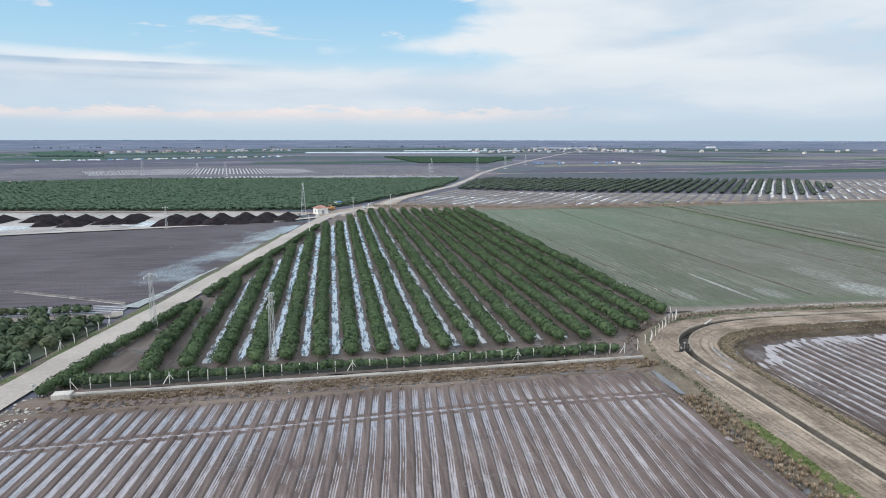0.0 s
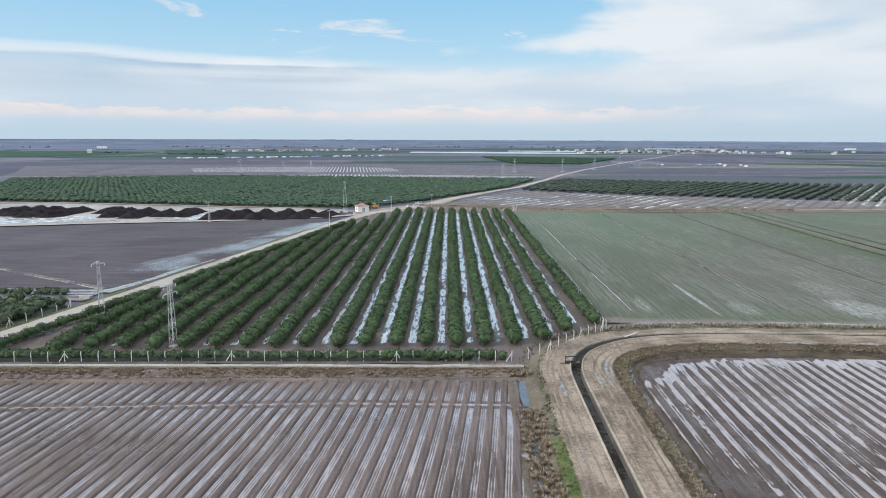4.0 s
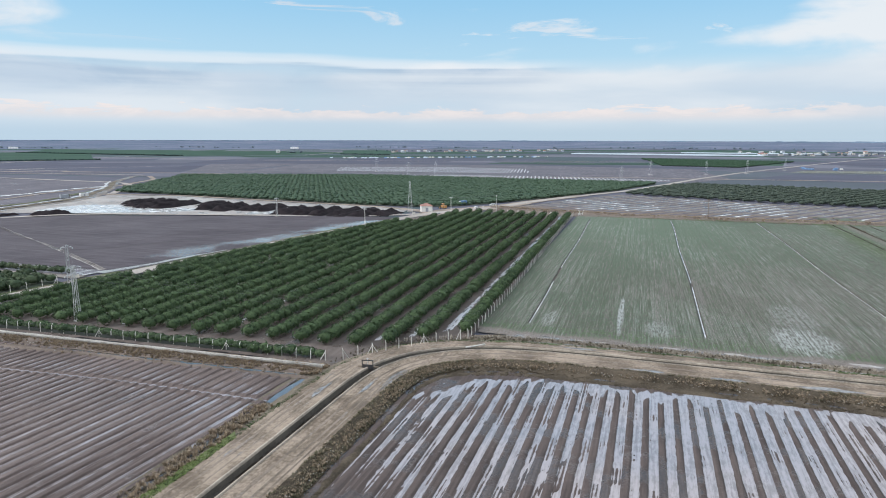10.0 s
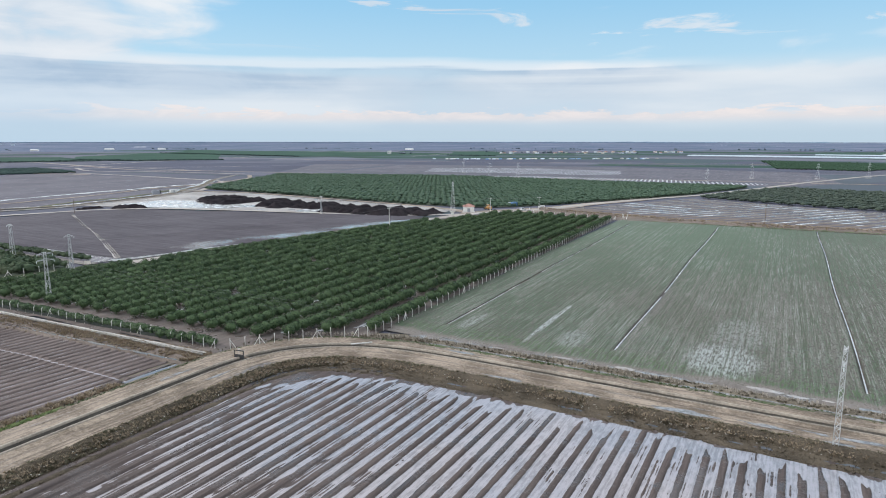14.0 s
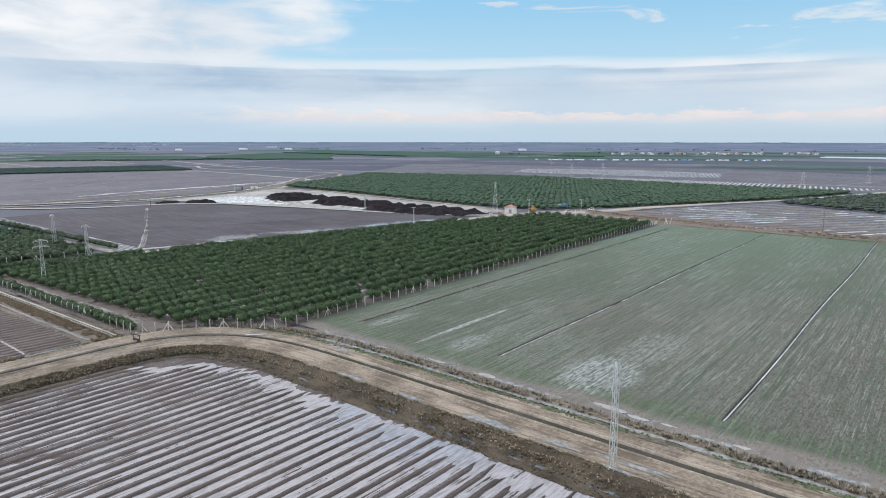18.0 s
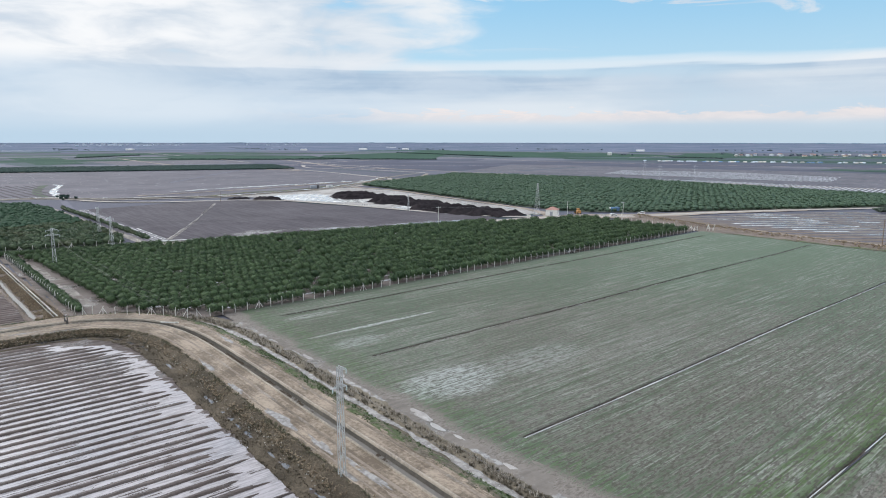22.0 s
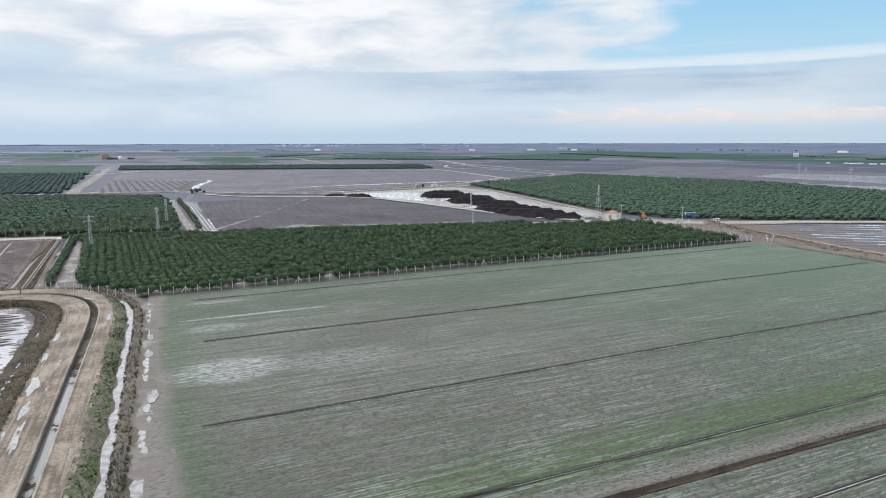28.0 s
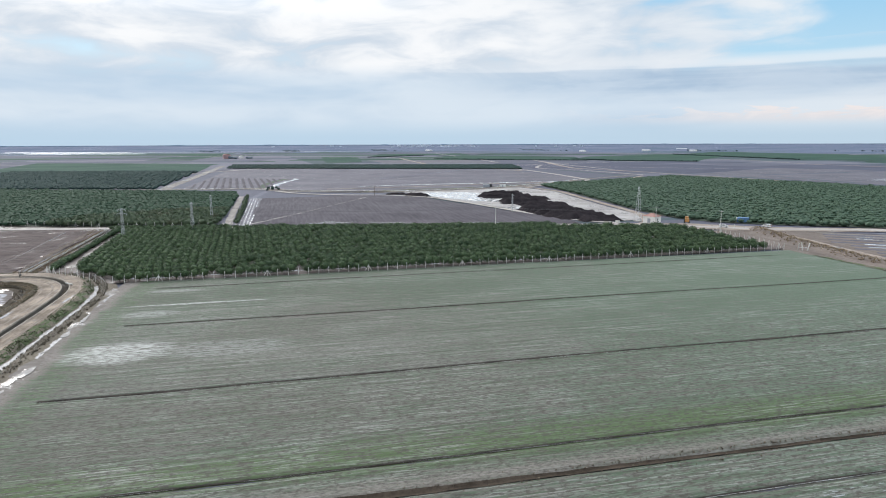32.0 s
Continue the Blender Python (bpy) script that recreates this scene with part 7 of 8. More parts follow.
X, Y, Z = X[sel], Y[sel], Z[sel]
scatter("ditch_weeds", X, Y, Z, BUSHY, M_WEED_DARK, "dark brown weeds in the trackside ditch", 0.2, 0.45)
X, Y, Z = along_canal(1000, (-12.0, -11.5), (-10.6, -9.0), [0, 1], [0.25, 0.1], clump=0.4)
sel = Y > 140
scatter("ditch_reeds", X[sel], Y[sel], Z[sel], REEDS, M_REED, "pale dry reeds lining the ditch", 0.5, 1.0)
X, Y, Z = along_canal(5200, (-8.4, -6.6), (-7.4, -4.4), [0, 0.4, 1], [0.25, 0.9, 1.08], clump=0.6)
sel = (X < 165) | (wrng.random(len(X)) < 0.5)
X, Y, Z = X[sel], Y[sel], Z[sel]
scatter("track_grass", X, Y, Z, BLADES, M_GRASS, "short fresh grass beside the track", 0.4, 1.0)
X = wrng.uniform(-50, 61, 5200)
v = wrng.normal(116.6, 1.7, 5200)
Y = v + 0.055 * X
ok = (v > 111.6) & (v < 119.4) & (np.abs(Y - 114.35 - 0.034 * X) > 0.95) & (waves(X, Y, 4) + wrng.random(5200) * 0.5 > 0.55) & (X > road_x(Y) + 4.5)
X, Y = X[ok], Y[ok]
scatter("berm_weeds", X, Y, berm_height(X, Y), BUSHY, M_DRY, "dry brown weeds on the berm", 0.2, 0.5)
X, Y = wrng.uniform(57, 61.5, 420), wrng.uniform(62, 118, 420)
sel = (Y < 101) | (Y > 116)
X, Y = X[sel], Y[sel]
scatter("field_edge_reeds", X, Y, np.interp(X, [55, 58, 61.5], [0.1, 0.0, 0.85]), BUSHY, M_DRY, "dry reeds along the edge of the furrowed field", 0.3, 0.8)
X, Y = wrng.uniform(61.0, 63, 1300), wrng.uniform(60, 88, 1300)
scatter("green_grass", X, Y, np.interp(X, [60.4, 63], [0.80, 1.1]), BLADES, M_LIME, "patch of fresh grass on the bank", 0.3, 0.7)
X, Y = 222.6 + wrng.choice((-1.0, 1.0), 1500) * wrng.normal(1.2, 0.35, 1500), wrng.uniform(150, 420, 1500)
scatter("ditch_clods", X, Y, np.full(1500, 0.06), TUFTS, M_WEED, "clods and dry weeds along a field ditch", 0.2, 0.5)
X, Y = wrng.uniform(20, 260, 1100), wrng.normal(0, 2.4, 1100)
cy = np.interp(X, [20, 60, 110, 160, 260, 460], [431, 419, 409.5, 407.5, 413, 423])
scatter("far_bank_weeds", X, Y + cy, -0.1 + 0.95 * np.exp(-(Y / 3.2) ** 2), BUSHY, M_DRY, "dry weeds on the far earth bank", 0.4, 0.9)


def stones(name, X, Y, Z, lo, hi, label):
    t = []
    for k in range(3):
        t.append((STONE_V * (0.7 + 0.5 * wrng.random((12, 1))) * [1, 0.8, 0.55], STONE_F))
    VV, FF, base = [], [], 0
    for x, y, z, k, s in zip(X, Y, Z, wrng.integers(0, 3, len(X)), wrng.uniform(lo, hi, len(X))):
        VV.append(t[k][0] * s + [x, y, z])
        FF.append(t[k][1] + base)
        base += 12
    return stuff(name, quick_mesh(name, np.concatenate(VV), np.concatenate(FF), M_ROCK), label, "stones")


X, Y, Z = along_canal(1100, (6.9, 10.5), (6.9, 11.0), [0, 0.4, 1], [1.12, 0.9, 0.6])
stones("bank_stones", X, Y, Z, 0.04, 0.13, "pale stones scattered over the bank top")
X, Y, Z = along_canal(450, (-11.0, -5.5), (-8.0, -3.5), [0, 1], [0.5, 1.12])
stones("track_stones", X, Y, Z, 0.04, 0.11, "pale stones along the dirt track")
X, Y = wrng.uniform(-60, -50, 160), wrng.uniform(104, 119, 160)
ok = X > road_x(Y) + 3.7
stones("roadside_rubble", X[ok], Y[ok], np.full(ok.sum(), 0.05), 0.12, 0.45, "grey rubble heaped beside the road bend")
X, Y = wrng.uniform(-48, 58, 260), wrng.normal(116, 2.2, 260)
Y = Y + 0.055 * X
stones("berm_rubble", X, Y, berm_height(X, Y) + 0.02, 0.05, 0.22, "pale lumps of rubble on the berm")

# ---- fields towards the skyline ----
def striped(name, poly, gap, width, rz, mat, z, label, category="field", breaks=0.0, height=0.22):
    """Long parallel strips inside a plot, each a low ridge."""
    P = np.array(poly, float)
    c, s = math.cos(radians(rz)), math.sin(radians(rz))
    along, across = np.array([-s, c]), np.array([c, s])
    mid = P.mean(0)
    A = (P - mid) @ across
    L = (P - mid) @ along
    V, F = [], []
    for a in np.arange(A.min(), A.max(), gap):
        l = np.arange(L.min(), L.max(), 6.0)
        pts = mid + a * across + l[:, None] * along
        keep = inside(pts[:, 0], pts[:, 1], [tuple(p) for p in poly])
        if breaks:
            keep &= waves(pts[:, 0], pts[:, 1], 38) + 0.35 * waves(pts[:, 0] * 3, pts[:, 1], 9) > breaks
        for i in range(len(l) - 1):
            if keep[i] and keep[i + 1]:
                w = width * (0.75 + 0.5 * wrng.random())
                b = len(V)
                for q in (pts[i], pts[i + 1]):
                    V += [(*(q - across * w / 2), z), (*q, z + height), (*(q + across * w / 2), z)]
                F += [(b, b + 3, b + 4, b + 1), (b + 1, b + 4, b + 5, b + 2)]
    return stuff(name, quick_mesh(name, V, F, mat), label, category)


PLOT_E = [(36, 446), (60, 432), (110, 418), (160, 416), (260, 422), (420, 432), (620, 470), (700, 640), (430, 650), (400, 640), (470, 560), (385, 468), (290, 496), (188, 522), (98, 562), (84, 540)]
setting("field_strips", patch("field_strips", PLOT_E, -0.12, M_BAREFIELD), "grey ploughed field with waterlogged rows", "field")
striped("field_ridges", PLOT_E, 8.5, 2.8, -36, M_PALEFIELD, -0.12, "dark low ridges in a waterlogged field", "field", 0.0, 0.35)
striped("row_water", [(36, 446), (60, 436), (160, 424), (420, 436), (600, 470), (640, 600), (480, 620), (400, 470), (290, 494), (188, 520), (98, 560), (84, 540)], 8.5, 3.6, -36, M_MILKY, -0.08, "pale water standing between field rows", "water", 0.66, 0.03)
striped("row_water", [(320, 480), (390, 474), (470, 560), (478, 630), (425, 634)], 8.5, 3.4, -36, M_MILKY, -0.06, "pale water in the lanes of the dark orchard", "water", 0.0, 0.03)
MULCH_1 = [(-352, 945), (-300, 830), (-80, 850), (-30, 870), (-60, 985), (-205, 1012)]
MULCH_2 = [(-236, 762), (-140, 752), (30, 742), (128, 742), (146, 776), (30, 800), (-120, 800)]
setting("field_pale_north", patch("field_pale_north", [(-470, 1040), (-420, 800), (160, 736), (210, 820), (180, 1060), (-100, 1120)], -0.2, M_PALEFIELD), "pale field beyond the north orchard", "field")
striped("mulch_strips", MULCH_1, 4.6, 1.5, 9.5, M_MULCH, -0.16, "rows of white plastic mulch film", "field", 0.0, 0.08)
striped("mulch_strips", MULCH_2, 4.6, 1.7, 9.5, M_MULCH, -0.16, "rows of white plastic mulch film", "field", 0.0, 0.10)
setting("road_north", ribbon("road_north", [(-640, 690), (-470, 712), (-200, 752), (-60, 765), (100, 812), (174, 812)], 7, -0.1, M_TRACK, 12, 1.0), "pale dirt road behind the north orchard", "road")
setting("road_north_west", ribbon("road_north_west", [(-300, 430), (-345, 500), (-386, 540), (-546, 556), (-640, 562), (-760, 560)], 6.5, 0.02, M_ROAD, 12, 1.0), "pale dirt road across the far fields", "road")
setting("water_channel_west", ribbon("water_channel_west", [(-333, 186), (-390, 190), (-430, 196), (-470, 205), (-505, 214), (-520, 208)], [4, 6, 6, 5, 4, 3], -0.1, M_MILKY, 6, 1.6), "pale water channel curving between fields", "water")
setting("bank_channel_west", ribbon("bank_channel_west", [(-338, 176), (-390, 178), (-440, 184), (-480, 192), (-510, 200)], 7, -0.08, M_GROVE, 6, 1.2), "grassy bank of the water channel", "bank")
setting("water_channel_north", ribbon("water_channel_north", [(-343, 532), (-366, 568), (-390, 608), (-412, 648)], [7, 10, 12, 9], -0.05, M_MILKY, 6, 1.2), "pale water channel beside the far orchard", "water")
setting("field_west_bare", patch("field_west_bare", [(-352, 104), (-340, 184), (-310, 205), (-270, 300), (-292, 392), (-345, 470), (-420, 555), (-640, 540), (-700, 560), (-850, 108)], -0.22, M_PALEFIELD), "wide bare mauve-brown field", "field")
setting("field_west_furrowed", patch("field_west_furrowed", [(-352, 106), (-344, 184), (-400, 188), (-512, 196), (-560, 108)], -0.18, M_PALEFIELD), "brown furrowed field beside the water channel", "field")
striped("furrow_ridges", [(-352, 106), (-344, 184), (-400, 188), (-512, 196), (-560, 108)], 7.0, 3.0, 94.7, M_DARKSOIL, -0.18, "dark ridges on a far field", "field", 0.0, 0.35)
setting("field_corner", patch("field_corner", [(-76, 20), (-68, 60), (-61.5, 104), (-56, 112), (-56, 20)], -0.1, M_BERM), "rough ground beside the road", "ground")
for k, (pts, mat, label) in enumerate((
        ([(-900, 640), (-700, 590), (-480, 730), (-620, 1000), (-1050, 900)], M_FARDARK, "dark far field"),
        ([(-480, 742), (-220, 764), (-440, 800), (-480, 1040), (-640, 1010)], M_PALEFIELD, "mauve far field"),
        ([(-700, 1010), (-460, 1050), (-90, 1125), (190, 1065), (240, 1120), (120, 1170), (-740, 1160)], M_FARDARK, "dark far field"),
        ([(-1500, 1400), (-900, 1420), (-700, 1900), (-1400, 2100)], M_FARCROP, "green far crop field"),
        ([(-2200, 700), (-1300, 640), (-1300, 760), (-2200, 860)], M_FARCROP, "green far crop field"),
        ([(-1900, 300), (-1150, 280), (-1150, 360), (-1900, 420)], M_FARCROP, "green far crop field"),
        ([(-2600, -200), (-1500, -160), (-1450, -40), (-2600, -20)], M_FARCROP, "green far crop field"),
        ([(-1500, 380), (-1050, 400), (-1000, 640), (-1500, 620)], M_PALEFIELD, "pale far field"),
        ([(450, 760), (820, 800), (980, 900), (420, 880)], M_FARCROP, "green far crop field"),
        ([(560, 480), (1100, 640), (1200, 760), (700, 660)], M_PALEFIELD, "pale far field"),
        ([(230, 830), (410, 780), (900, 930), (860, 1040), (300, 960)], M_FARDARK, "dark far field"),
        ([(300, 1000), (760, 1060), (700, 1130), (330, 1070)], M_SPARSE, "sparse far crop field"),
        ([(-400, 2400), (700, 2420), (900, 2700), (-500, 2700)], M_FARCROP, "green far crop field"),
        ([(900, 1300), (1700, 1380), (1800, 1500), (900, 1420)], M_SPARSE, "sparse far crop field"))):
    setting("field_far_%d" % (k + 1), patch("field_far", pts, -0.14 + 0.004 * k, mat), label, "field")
for k, pts in enumerate(([(-640, 548), (-1000, 470), (-1500, 500)], [(-740, 1165), (-500, 1200), (-100, 1330), (250, 1380)], [(-1600, 1200), (-1000, 1240), (-740, 1165)], [(-1100, 760), (-700, 660), (-560, 700)], [(400, 900), (900, 980), (1600, 1120)], [(180, 812), (500, 840), (900, 900), (1500, 1000)])):
    setting("road_far_%d" % (k + 1), ribbon("road_far", pts, 8, -0.05, M_TRACK, 20, 1.5), "pale far dirt road", "road")

CROP_BELTS = (([(-1228, 895), (-1074, 931), (-955, 1069), (-1062, 1150), (-1478, 1542), (-1700, 1440), (-1499, 1069)], 3), ([(-1690, 1480), (-1008, 1372), (-840, 1549), (-1500, 2000), (-2100, 1960)], 2),
              ([(-716, 1681), (-568, 1683), (-800, 2250), (-960, 2180)], 2), ([(-1360, 572), (-1212, 728), (-1119, 890), (-1490, 1022), (-1826, 765)], 3), ([(-1619, 427), (-1845, 641), (-1960, 720), (-2220, 702), (-2148, 529)], 2))
for k, (pts, edge) in enumerate(CROP_BELTS):
    setting("field_belt_%d" % (k + 1), patch("field_belt", pts, 0.16 + 0.005 * k, M_FARCROP), "broad green crop belt on the far plain", "field")
    hx, hy = row_points([tuple(map(float, p)) for p in pts[:edge]], 6.0, 1.5, trng)
    forest("far_hedge", hx, hy, BELT, M_LEAF_DARK, trng, "dark hedge along the edge of a far crop belt", "hedge", -0.2, 0.8, 1.3)
setting("track_west_loop", ribbon("track_west_loop", [(-839, 658), (-760, 616), (-699, 606), (-640, 642), (-530, 652), (-470, 655)], 6.0, 0.03, M_ROAD, 10.0, 1.4), "pale track looping between far fields", "track")
setting("track_west_edge", ribbon("track_west_edge", [(-320, 238), (-325, 290), (-334, 354), (-356, 420), (-362, 502), (-403, 597), (-454, 644)], 4.5, 0.03, M_TRACK, 6.0, 1.4), "pale dirt track along the bare field", "track")
setting("water_west_edge", ribbon("water_west_edge", [(-345, 270), (-356, 313), (-362, 370), (-368, 430), (-372, 470), (-368, 505)], [1, 5, 8, 7, 5, 1], 0.0, M_MILKY, 4.0, 4.2), "ragged pale film of water along the bare field", "water")
setting("verge_west", ribbon("verge_west", [(-272, 262), (-296, 318), (-292, 350), (-308, 386), (-340, 450)], [2, 7, 6, 6, 2], 0.06, M_VERGE, 5.0, 2.0), "weedy green strip beside the far bank", "verge")


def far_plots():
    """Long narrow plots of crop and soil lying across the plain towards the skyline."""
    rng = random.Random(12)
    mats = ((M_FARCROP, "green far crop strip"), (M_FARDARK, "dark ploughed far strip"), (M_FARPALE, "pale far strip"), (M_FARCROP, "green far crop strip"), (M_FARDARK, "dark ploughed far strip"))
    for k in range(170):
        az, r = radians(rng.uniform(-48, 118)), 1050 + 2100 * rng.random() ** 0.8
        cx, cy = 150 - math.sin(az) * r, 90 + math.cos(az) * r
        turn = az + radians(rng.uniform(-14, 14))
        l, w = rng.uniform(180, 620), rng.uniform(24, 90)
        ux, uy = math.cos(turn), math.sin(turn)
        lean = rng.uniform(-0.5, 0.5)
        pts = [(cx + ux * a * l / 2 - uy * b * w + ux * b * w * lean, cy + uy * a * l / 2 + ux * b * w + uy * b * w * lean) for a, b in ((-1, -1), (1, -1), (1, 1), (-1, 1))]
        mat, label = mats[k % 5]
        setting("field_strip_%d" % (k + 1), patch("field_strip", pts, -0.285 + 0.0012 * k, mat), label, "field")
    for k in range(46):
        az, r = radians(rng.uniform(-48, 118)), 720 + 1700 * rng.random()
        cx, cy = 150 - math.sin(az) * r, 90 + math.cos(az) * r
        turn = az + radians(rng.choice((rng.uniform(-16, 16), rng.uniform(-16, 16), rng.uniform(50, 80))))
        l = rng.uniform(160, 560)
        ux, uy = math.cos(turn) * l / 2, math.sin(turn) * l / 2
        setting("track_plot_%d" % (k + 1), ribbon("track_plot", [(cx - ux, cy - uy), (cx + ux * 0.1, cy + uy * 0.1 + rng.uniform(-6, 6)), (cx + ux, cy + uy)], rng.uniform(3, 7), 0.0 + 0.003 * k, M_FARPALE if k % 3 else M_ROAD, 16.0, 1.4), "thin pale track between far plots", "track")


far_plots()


# ---- far buildings ----
def far_house(x, y, w, d, h, rz, wall, roof, rise, name="house", label="", group="far houses"):
    t = thing(name, x, y, -0.3, rz, label, name.replace("_", " "), group)
    part("wall", boxes((-w / 2, w / 2, -d / 2, d / 2, 0, h)), wall, t)
    bm = bmesh.new()
    e = 0.4
    v = [bm.verts.new(p) for p in ((-w / 2 - e, -d / 2 - e, h), (w / 2 + e, -d / 2 - e, h), (w / 2 + e, d / 2 + e, h), (-w / 2 - e, d / 2 + e, h), (-w / 2 - e, 0, h + rise), (w / 2 + e, 0, h + rise))]
    for q in ((0, 1, 5, 4), (2, 3, 4, 5), (1, 2, 5), (3, 0, 4), (3, 2, 1, 0)):
        bm.faces.new([v[i] for i in q])
    part("roof", bm, roof, t)
    for k in range(2):
        part("window", boxes((-w * 0.3 + k * w * 0.4, -w * 0.3 + k * w * 0.4 + 1.6, -d / 2 - 0.06, -d / 2, h * 0.45, h * 0.45 + 1.6)), M_GLASS, t)
    return t


hr = random.Random(4)
for i in range(64):
    x, y = hr.uniform(380, 1050), hr.uniform(1950, 2500)
    far_house(x, y, hr.uniform(7, 13), hr.uniform(6, 9), hr.choice((3.2, 4, 5, 6.5)), hr.uniform(-20, 40), hr.choice((M_FARTOWN, M_FARTOWN, M_CREAM, M_CONCRETE)), hr.choice((M_TILE, M_GREYROOF, M_CONCRETE)), hr.uniform(0.6, 2.2), "house", "pale village house with a low roof")
for i in range(44):
    x, y = hr.uniform(-680, -120), 0
    y = 2050 + (x + 680) * 0.75 + hr.uniform(-90, 90)
    far_house(x, y, hr.uniform(6, 11), hr.uniform(6, 9), hr.choice((3, 4, 5.5)), hr.uniform(-20, 40), hr.choice((M_FARTOWN, M_CREAM, M_CONCRETE)), hr.choice((M_TILE, M_GREYROOF)), hr.uniform(0.6, 2.0), "house", "pale far village house with a low roof")
for i in range(12):
    far_house(hr.uniform(1150, 2000), hr.uniform(1700, 2300), hr.uniform(8, 14), 8, hr.choice((3.5, 5)), hr.uniform(-20, 40), M_CREAM, M_GREYROOF, 1.5, "house", "white far farm building")
far_house(-990, 1790, 12, 10, 7.5, 30, M_WHITE, M_GREYROOF, 2.2, "farmhouse", "tall white farmhouse alone in the fields", "")
far_house(-1620, 30, 34, 18, 11, 10, M_BRICKRED, M_TILE, 2.5, "farmhouse", "red farm building on the far plain", "")
far_house(-1672, 66, 30, 12, 5, 10, M_WHITE, M_GREYROOF, 2.0, "barn", "long white barn on the far plain", "far barns")
for x, y, w in ((-2500, 1850, 60), (-2350, 2000, 45), (-2900, 2300, 80), (-2450, 1500, 40), (1750, 2900, 70), (-3000, 900, 60), (-1350, 2500, 50)):
    far_house(x, y, w * 0.7, 12, 4.5, hr.uniform(0, 60), M_WHITE, M_GREYROOF, 3.0, "barn", "long white barn on the far plain", "far barns")


def shelter(x, y, rz, w, mat, label):
    t = thing("shelter", x, y, -0.3, rz, label, "shelter", "roadside shelters")
    bm = bmesh.new()
    v = [bm.verts.new(p) for p in ((-w / 2, -2.5, 0.1), (w / 2, -2.5, 0.1), (w / 2, 2.5, 0.1), (-w / 2, 2.5, 0.1), (-w / 2, -2.3, 1.4), (w / 2, -2.3, 1.4), (w / 2, 2.3, 1.4), (-w / 2, 2.3, 1.4), (-w / 2, 0, 2.4), (w / 2, 0, 2.4))]
    for q in ((0, 1, 5, 4), (2, 3, 7, 6), (4, 5, 9, 8), (6, 7, 8, 9), (0, 4, 8, 7, 3), (1, 2, 6, 9, 5)):
        bm.faces.new([v[i] for i in q])
    part("cover", bm, mat, t)
    part("pole", boxes((-w / 2 - 0.05, -w / 2 + 0.05, -0.05, 0.05, 0, 2.5), (w / 2 - 0.05, w / 2 + 0.05, -0.05, 0.05, 0, 2.5)), M_WOODPOLE, t)
    return t


for i in range(64):
    f = i / 63 + hr.uniform(-0.006, 0.006)
    x, y = np.interp(f, [0, 0.35, 1], [-560, -440, -130]), np.interp(f, [0, 0.35, 1], [1365, 1420, 1640])
    m = hr.choice((M_CREAM, M_FARTOWN, M_FARTOWN, M_BLUE, M_GREYROOF, M_CONCRETE))
    shelter(x + hr.uniform(-22, 22), y + hr.uniform(-14, 14), hr.uniform(0, 90), hr.uniform(4, 8), m, {M_BLUE: "blue tarpaulin field shelter", M_CREAM: "cream canvas field shelter", M_GREYROOF: "grey sheeted field shelter"}.get(m, "white plastic field shelter"))
for i in range(16):
    m = hr.choice((M_CARWHITE, M_BLUE, M_CREAM))
    shelter(hr.uniform(330, 560), hr.uniform(1085, 1190), hr.uniform(0, 90), hr.uniform(4, 9), m, {M_BLUE: "blue tarpaulin field shelter", M_CREAM: "cream canvas field shelter"}.get(m, "white plastic field shelter"))


def greenhouse(x, y, length, bays, rz):
    t = thing("greenhouse", x, y, -0.3, rz, "long white plastic-film greenhouse tunnels", "greenhouse", "greenhouses")
    a = np.linspace(0, math.pi, 7)
    w = 9.0
    for b in range(bays):
        V = [(lx, b * w - w / 2 * math.cos(q), 0.8 * (q not in (a[0], a[-1])) + 1.5 * math.sin(q)) for lx in (-length / 2, length / 2) for q in a]
        F = [(i, i + 1, i + 8, i + 7) for i in range(6)] + [tuple(range(7)), tuple(range(13, 6, -1))]
        part("tunnel", as_mesh("tunnel", V, F, M_PLASTIC), M_PLASTIC, t)
    return t


greenhouse(150, 1960, 520, 7, -6), greenhouse(420, 2240, 420, 4, -6), greenhouse(-2600, -620, 500, 6, 70), greenhouse(-3000, -800, 600, 5, 70), greenhouse(1000, 2850, 300, 4, -6)


def far_pylon(x, y, h):
    return tower(x, y, h, 3.4, 0.9, 30, [(h - 1.5, 2.0, 2.0), (h - 4.5, 2.6, 2.6)], "far steel lattice pylon on the plain", 6, 0.045, True, 1.0)


for x, y in ((92, 691), (120, 878), (188, 900), (242, 952), (-155, 735), (-131, 766), (310, 1080), (-240, 835)):
    far_pylon(x, y, 18)

# ---- distant town and lagoon ----
for i in range(44):
    az, r = radians(hr.choice((hr.uniform(71.5, 79), hr.uniform(71.5, 79), hr.uniform(62, 92)))), hr.uniform(4150, 4480)
    b = thing("apartment_block", 150 - math.sin(az) * r, 90 + math.cos(az) * r, 8.0, hr.uniform(0, 90), "distant town block on the skyline in haze-paled plaster", "building", "distant town")
    h, w = hr.uniform(4, 13) * (0.7 if i % 3 else 1.0), hr.uniform(8, 22)
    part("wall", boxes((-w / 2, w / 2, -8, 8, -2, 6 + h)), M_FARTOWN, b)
    part("roof", boxes((-w / 2 - 0.5, w / 2 + 0.5, -8.5, 8.5, 6 + h, 7 + h)), M_GREYROOF, b)
arc = [(150 - math.sin(radians(a)) * 3240, 90 + math.cos(radians(a)) * 3240) for a in range(81, 118, 2)]
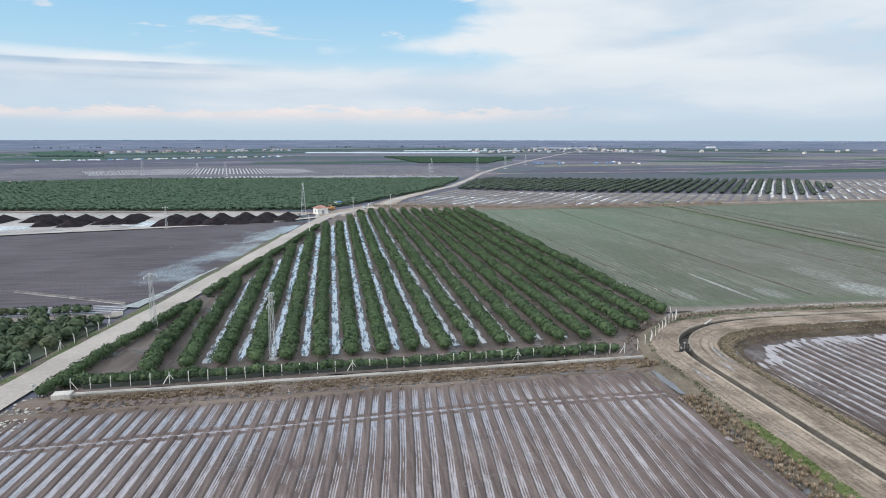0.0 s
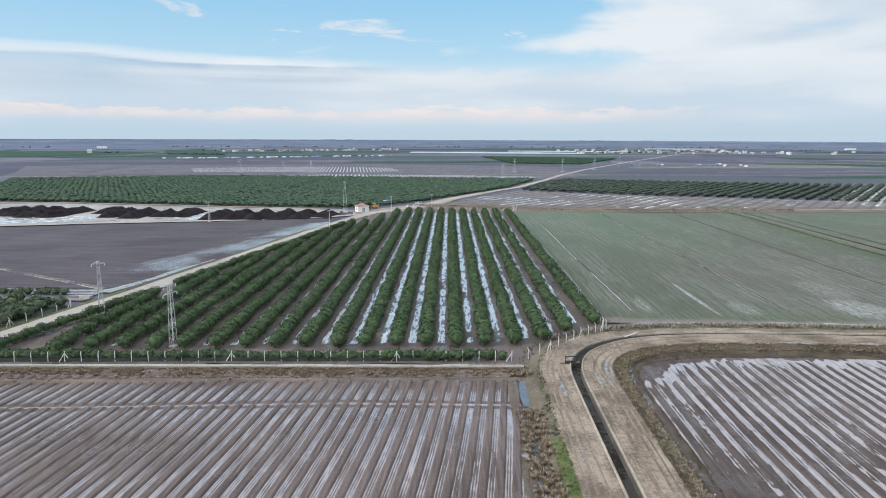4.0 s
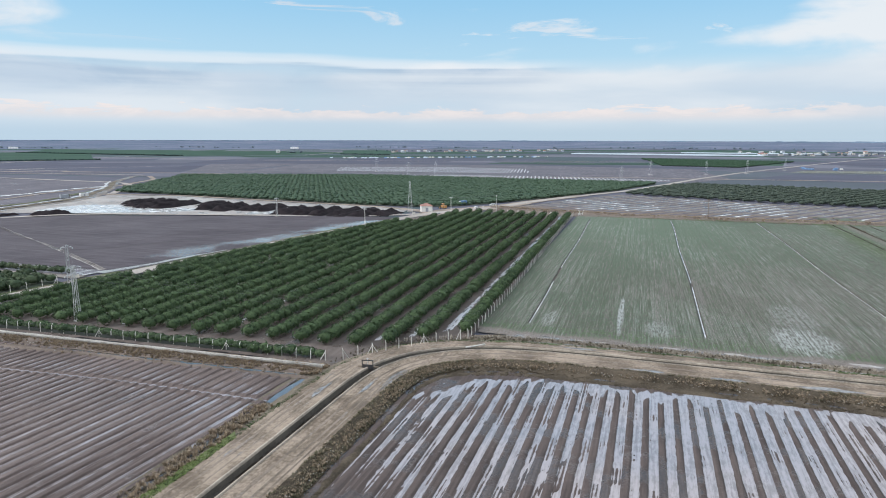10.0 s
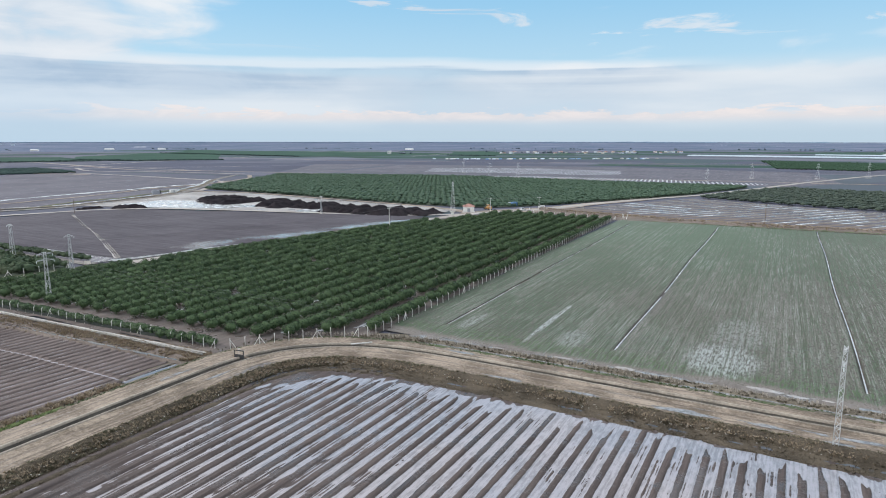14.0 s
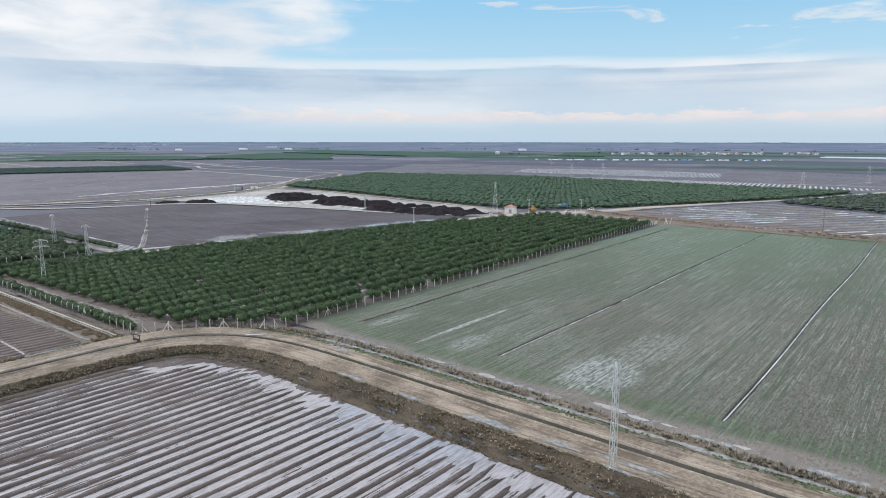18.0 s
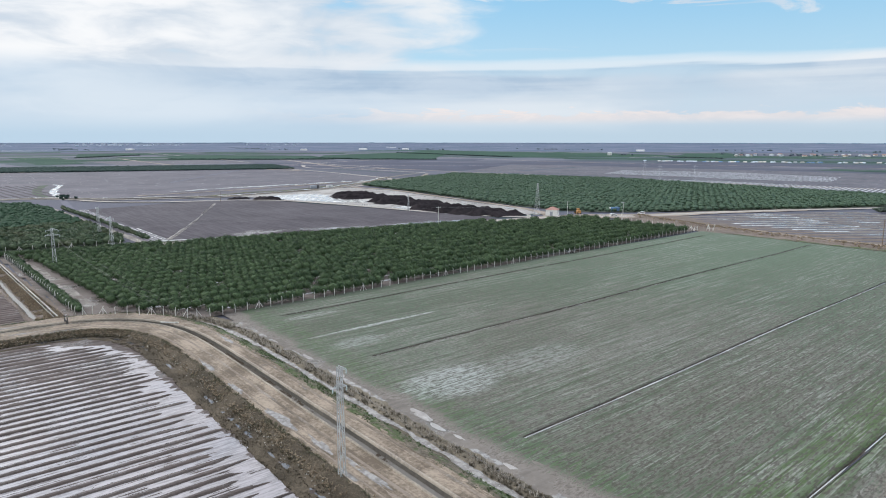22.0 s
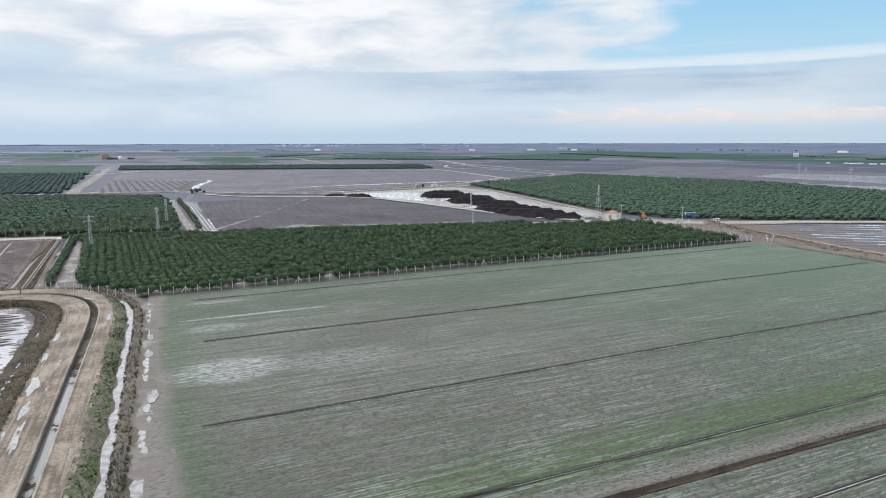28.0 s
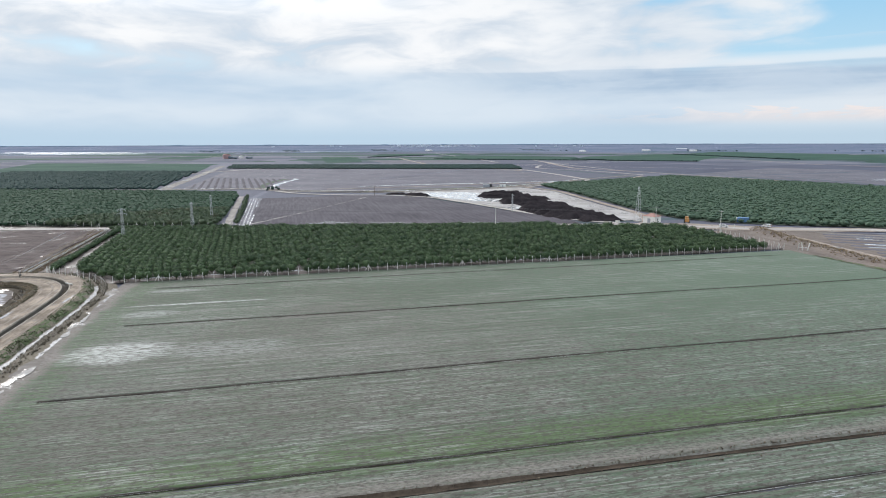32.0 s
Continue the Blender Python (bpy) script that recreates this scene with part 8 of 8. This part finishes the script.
setting("water_lagoon", ribbon("water_lagoon", arc, [4] + [70] * (len(arc) - 1), -0.1, M_MILKY, 40.0, 6.0), "pale line of distant flood water", "water")
BANK_WEST = [(-352, 96), (-343, 178), (-308, 206), (-271, 296), (-291, 392), (-350, 478), (-418, 556)]
setting("bank_west", ribbon("bank_west", BANK_WEST, 5.0, 0.15, M_BANK, 5.0, 1.6), "dark weedy bank beside the dirt road", "bank")
setting("ditch_west", ribbon("ditch_west", [(x - 7, y) for x, y in BANK_WEST], 2.6, 0.0, M_MILKY, 5.0, 1.7), "pale broken ditch water beside the dirt road", "water")
for k, pts in enumerate(([(-640, 700), (-900, 720), (-1300, 800)], [(-1040, 640), (-1500, 700), (-2200, 760)], [(-870, 615), (-1000, 900), (-1100, 1300)])):
    setting("track_far_%d" % (k + 1), ribbon("track_far", pts, 5.5, -0.02 + 0.005 * k, M_ROAD, 14.0, 1.6), "pale far field track", "track")
setting("water_cross_drain", ribbon("water_cross_drain", [(-49, 97.8), (-10, 100.5), (10, 102.0)], [0.45, 0.45, 0.2], -0.06, M_WATER, 1.5, 0.2), "thin line of water in the drain across the furrows", "water")

# ---- tree belts and low rise at the skyline ----
WOOD = [crown_arrays(wrng, 16.0, 11.0, 0.0, 10, 4.0, 1.0) for _ in range(3)]
bx, by = [], []
for cx, cy, lx, ly, n in ((1560, 2350, 170, 26, 40), (1420, 2620, 90, 20, 14), (560, 2060, 200, 60, 24), (800, 2280, 200, 80, 24), (-600, 2150, 260, 60, 20), (-1850, 2600, 300, 30, 22), (-2400, 2100, 260, 40, 24), (-3000, 1500, 400, 40, 40), (-3300, 700, 300, 60, 40), (-3200, 200, 260, 50, 30), (-3350, -200, 300, 60, 26), (-900, 3000, 500, 40, 30), (200, 3200, 600, 40, 40), (1400, 3300, 500, 40, 30), (-940, 1795, 30, 12, 8), (-1600, 60, 40, 30, 10), (-322, 188, 34, 8, 9)):
    bx.append(cx + wrng.normal(0, lx / 2, n)), by.append(cy + wrng.normal(0, ly / 2, n))
bx, by = np.concatenate(bx), np.concatenate(by)
big = np.hypot(bx, by) > 900
forest("far_trees", bx[big], by[big], WOOD, M_FARWOOD, wrng, "scattered trees on the far plain, coloured haze blue", "trees", -0.3, 0.3, 0.75)
forest("channel_bushes", bx[~big], by[~big], SHRUB, M_LEAF_DARK, wrng, "row of round bushes beside the water channel", "bushes", -0.2, 0.8, 1.25)


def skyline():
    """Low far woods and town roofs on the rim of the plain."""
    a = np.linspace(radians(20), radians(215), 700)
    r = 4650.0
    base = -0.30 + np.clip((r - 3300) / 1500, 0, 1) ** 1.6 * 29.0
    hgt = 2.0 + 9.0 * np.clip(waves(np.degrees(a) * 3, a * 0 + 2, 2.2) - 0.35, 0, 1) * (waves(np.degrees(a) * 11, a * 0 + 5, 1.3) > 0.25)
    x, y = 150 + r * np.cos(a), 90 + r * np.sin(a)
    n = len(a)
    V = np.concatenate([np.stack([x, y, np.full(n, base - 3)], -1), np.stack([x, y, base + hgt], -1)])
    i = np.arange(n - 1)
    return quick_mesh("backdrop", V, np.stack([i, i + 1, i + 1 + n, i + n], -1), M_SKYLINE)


# pale blue puts the haze into the strip's own colour
M_SKYLINE = plain("hazed_far_woods", (0.24, 0.33, 0.44), 1.0, 0.0, 0.15, 0.004)
setting("backdrop", skyline(), "distant haze-blue line of woods and towns on the skyline", "backdrop")
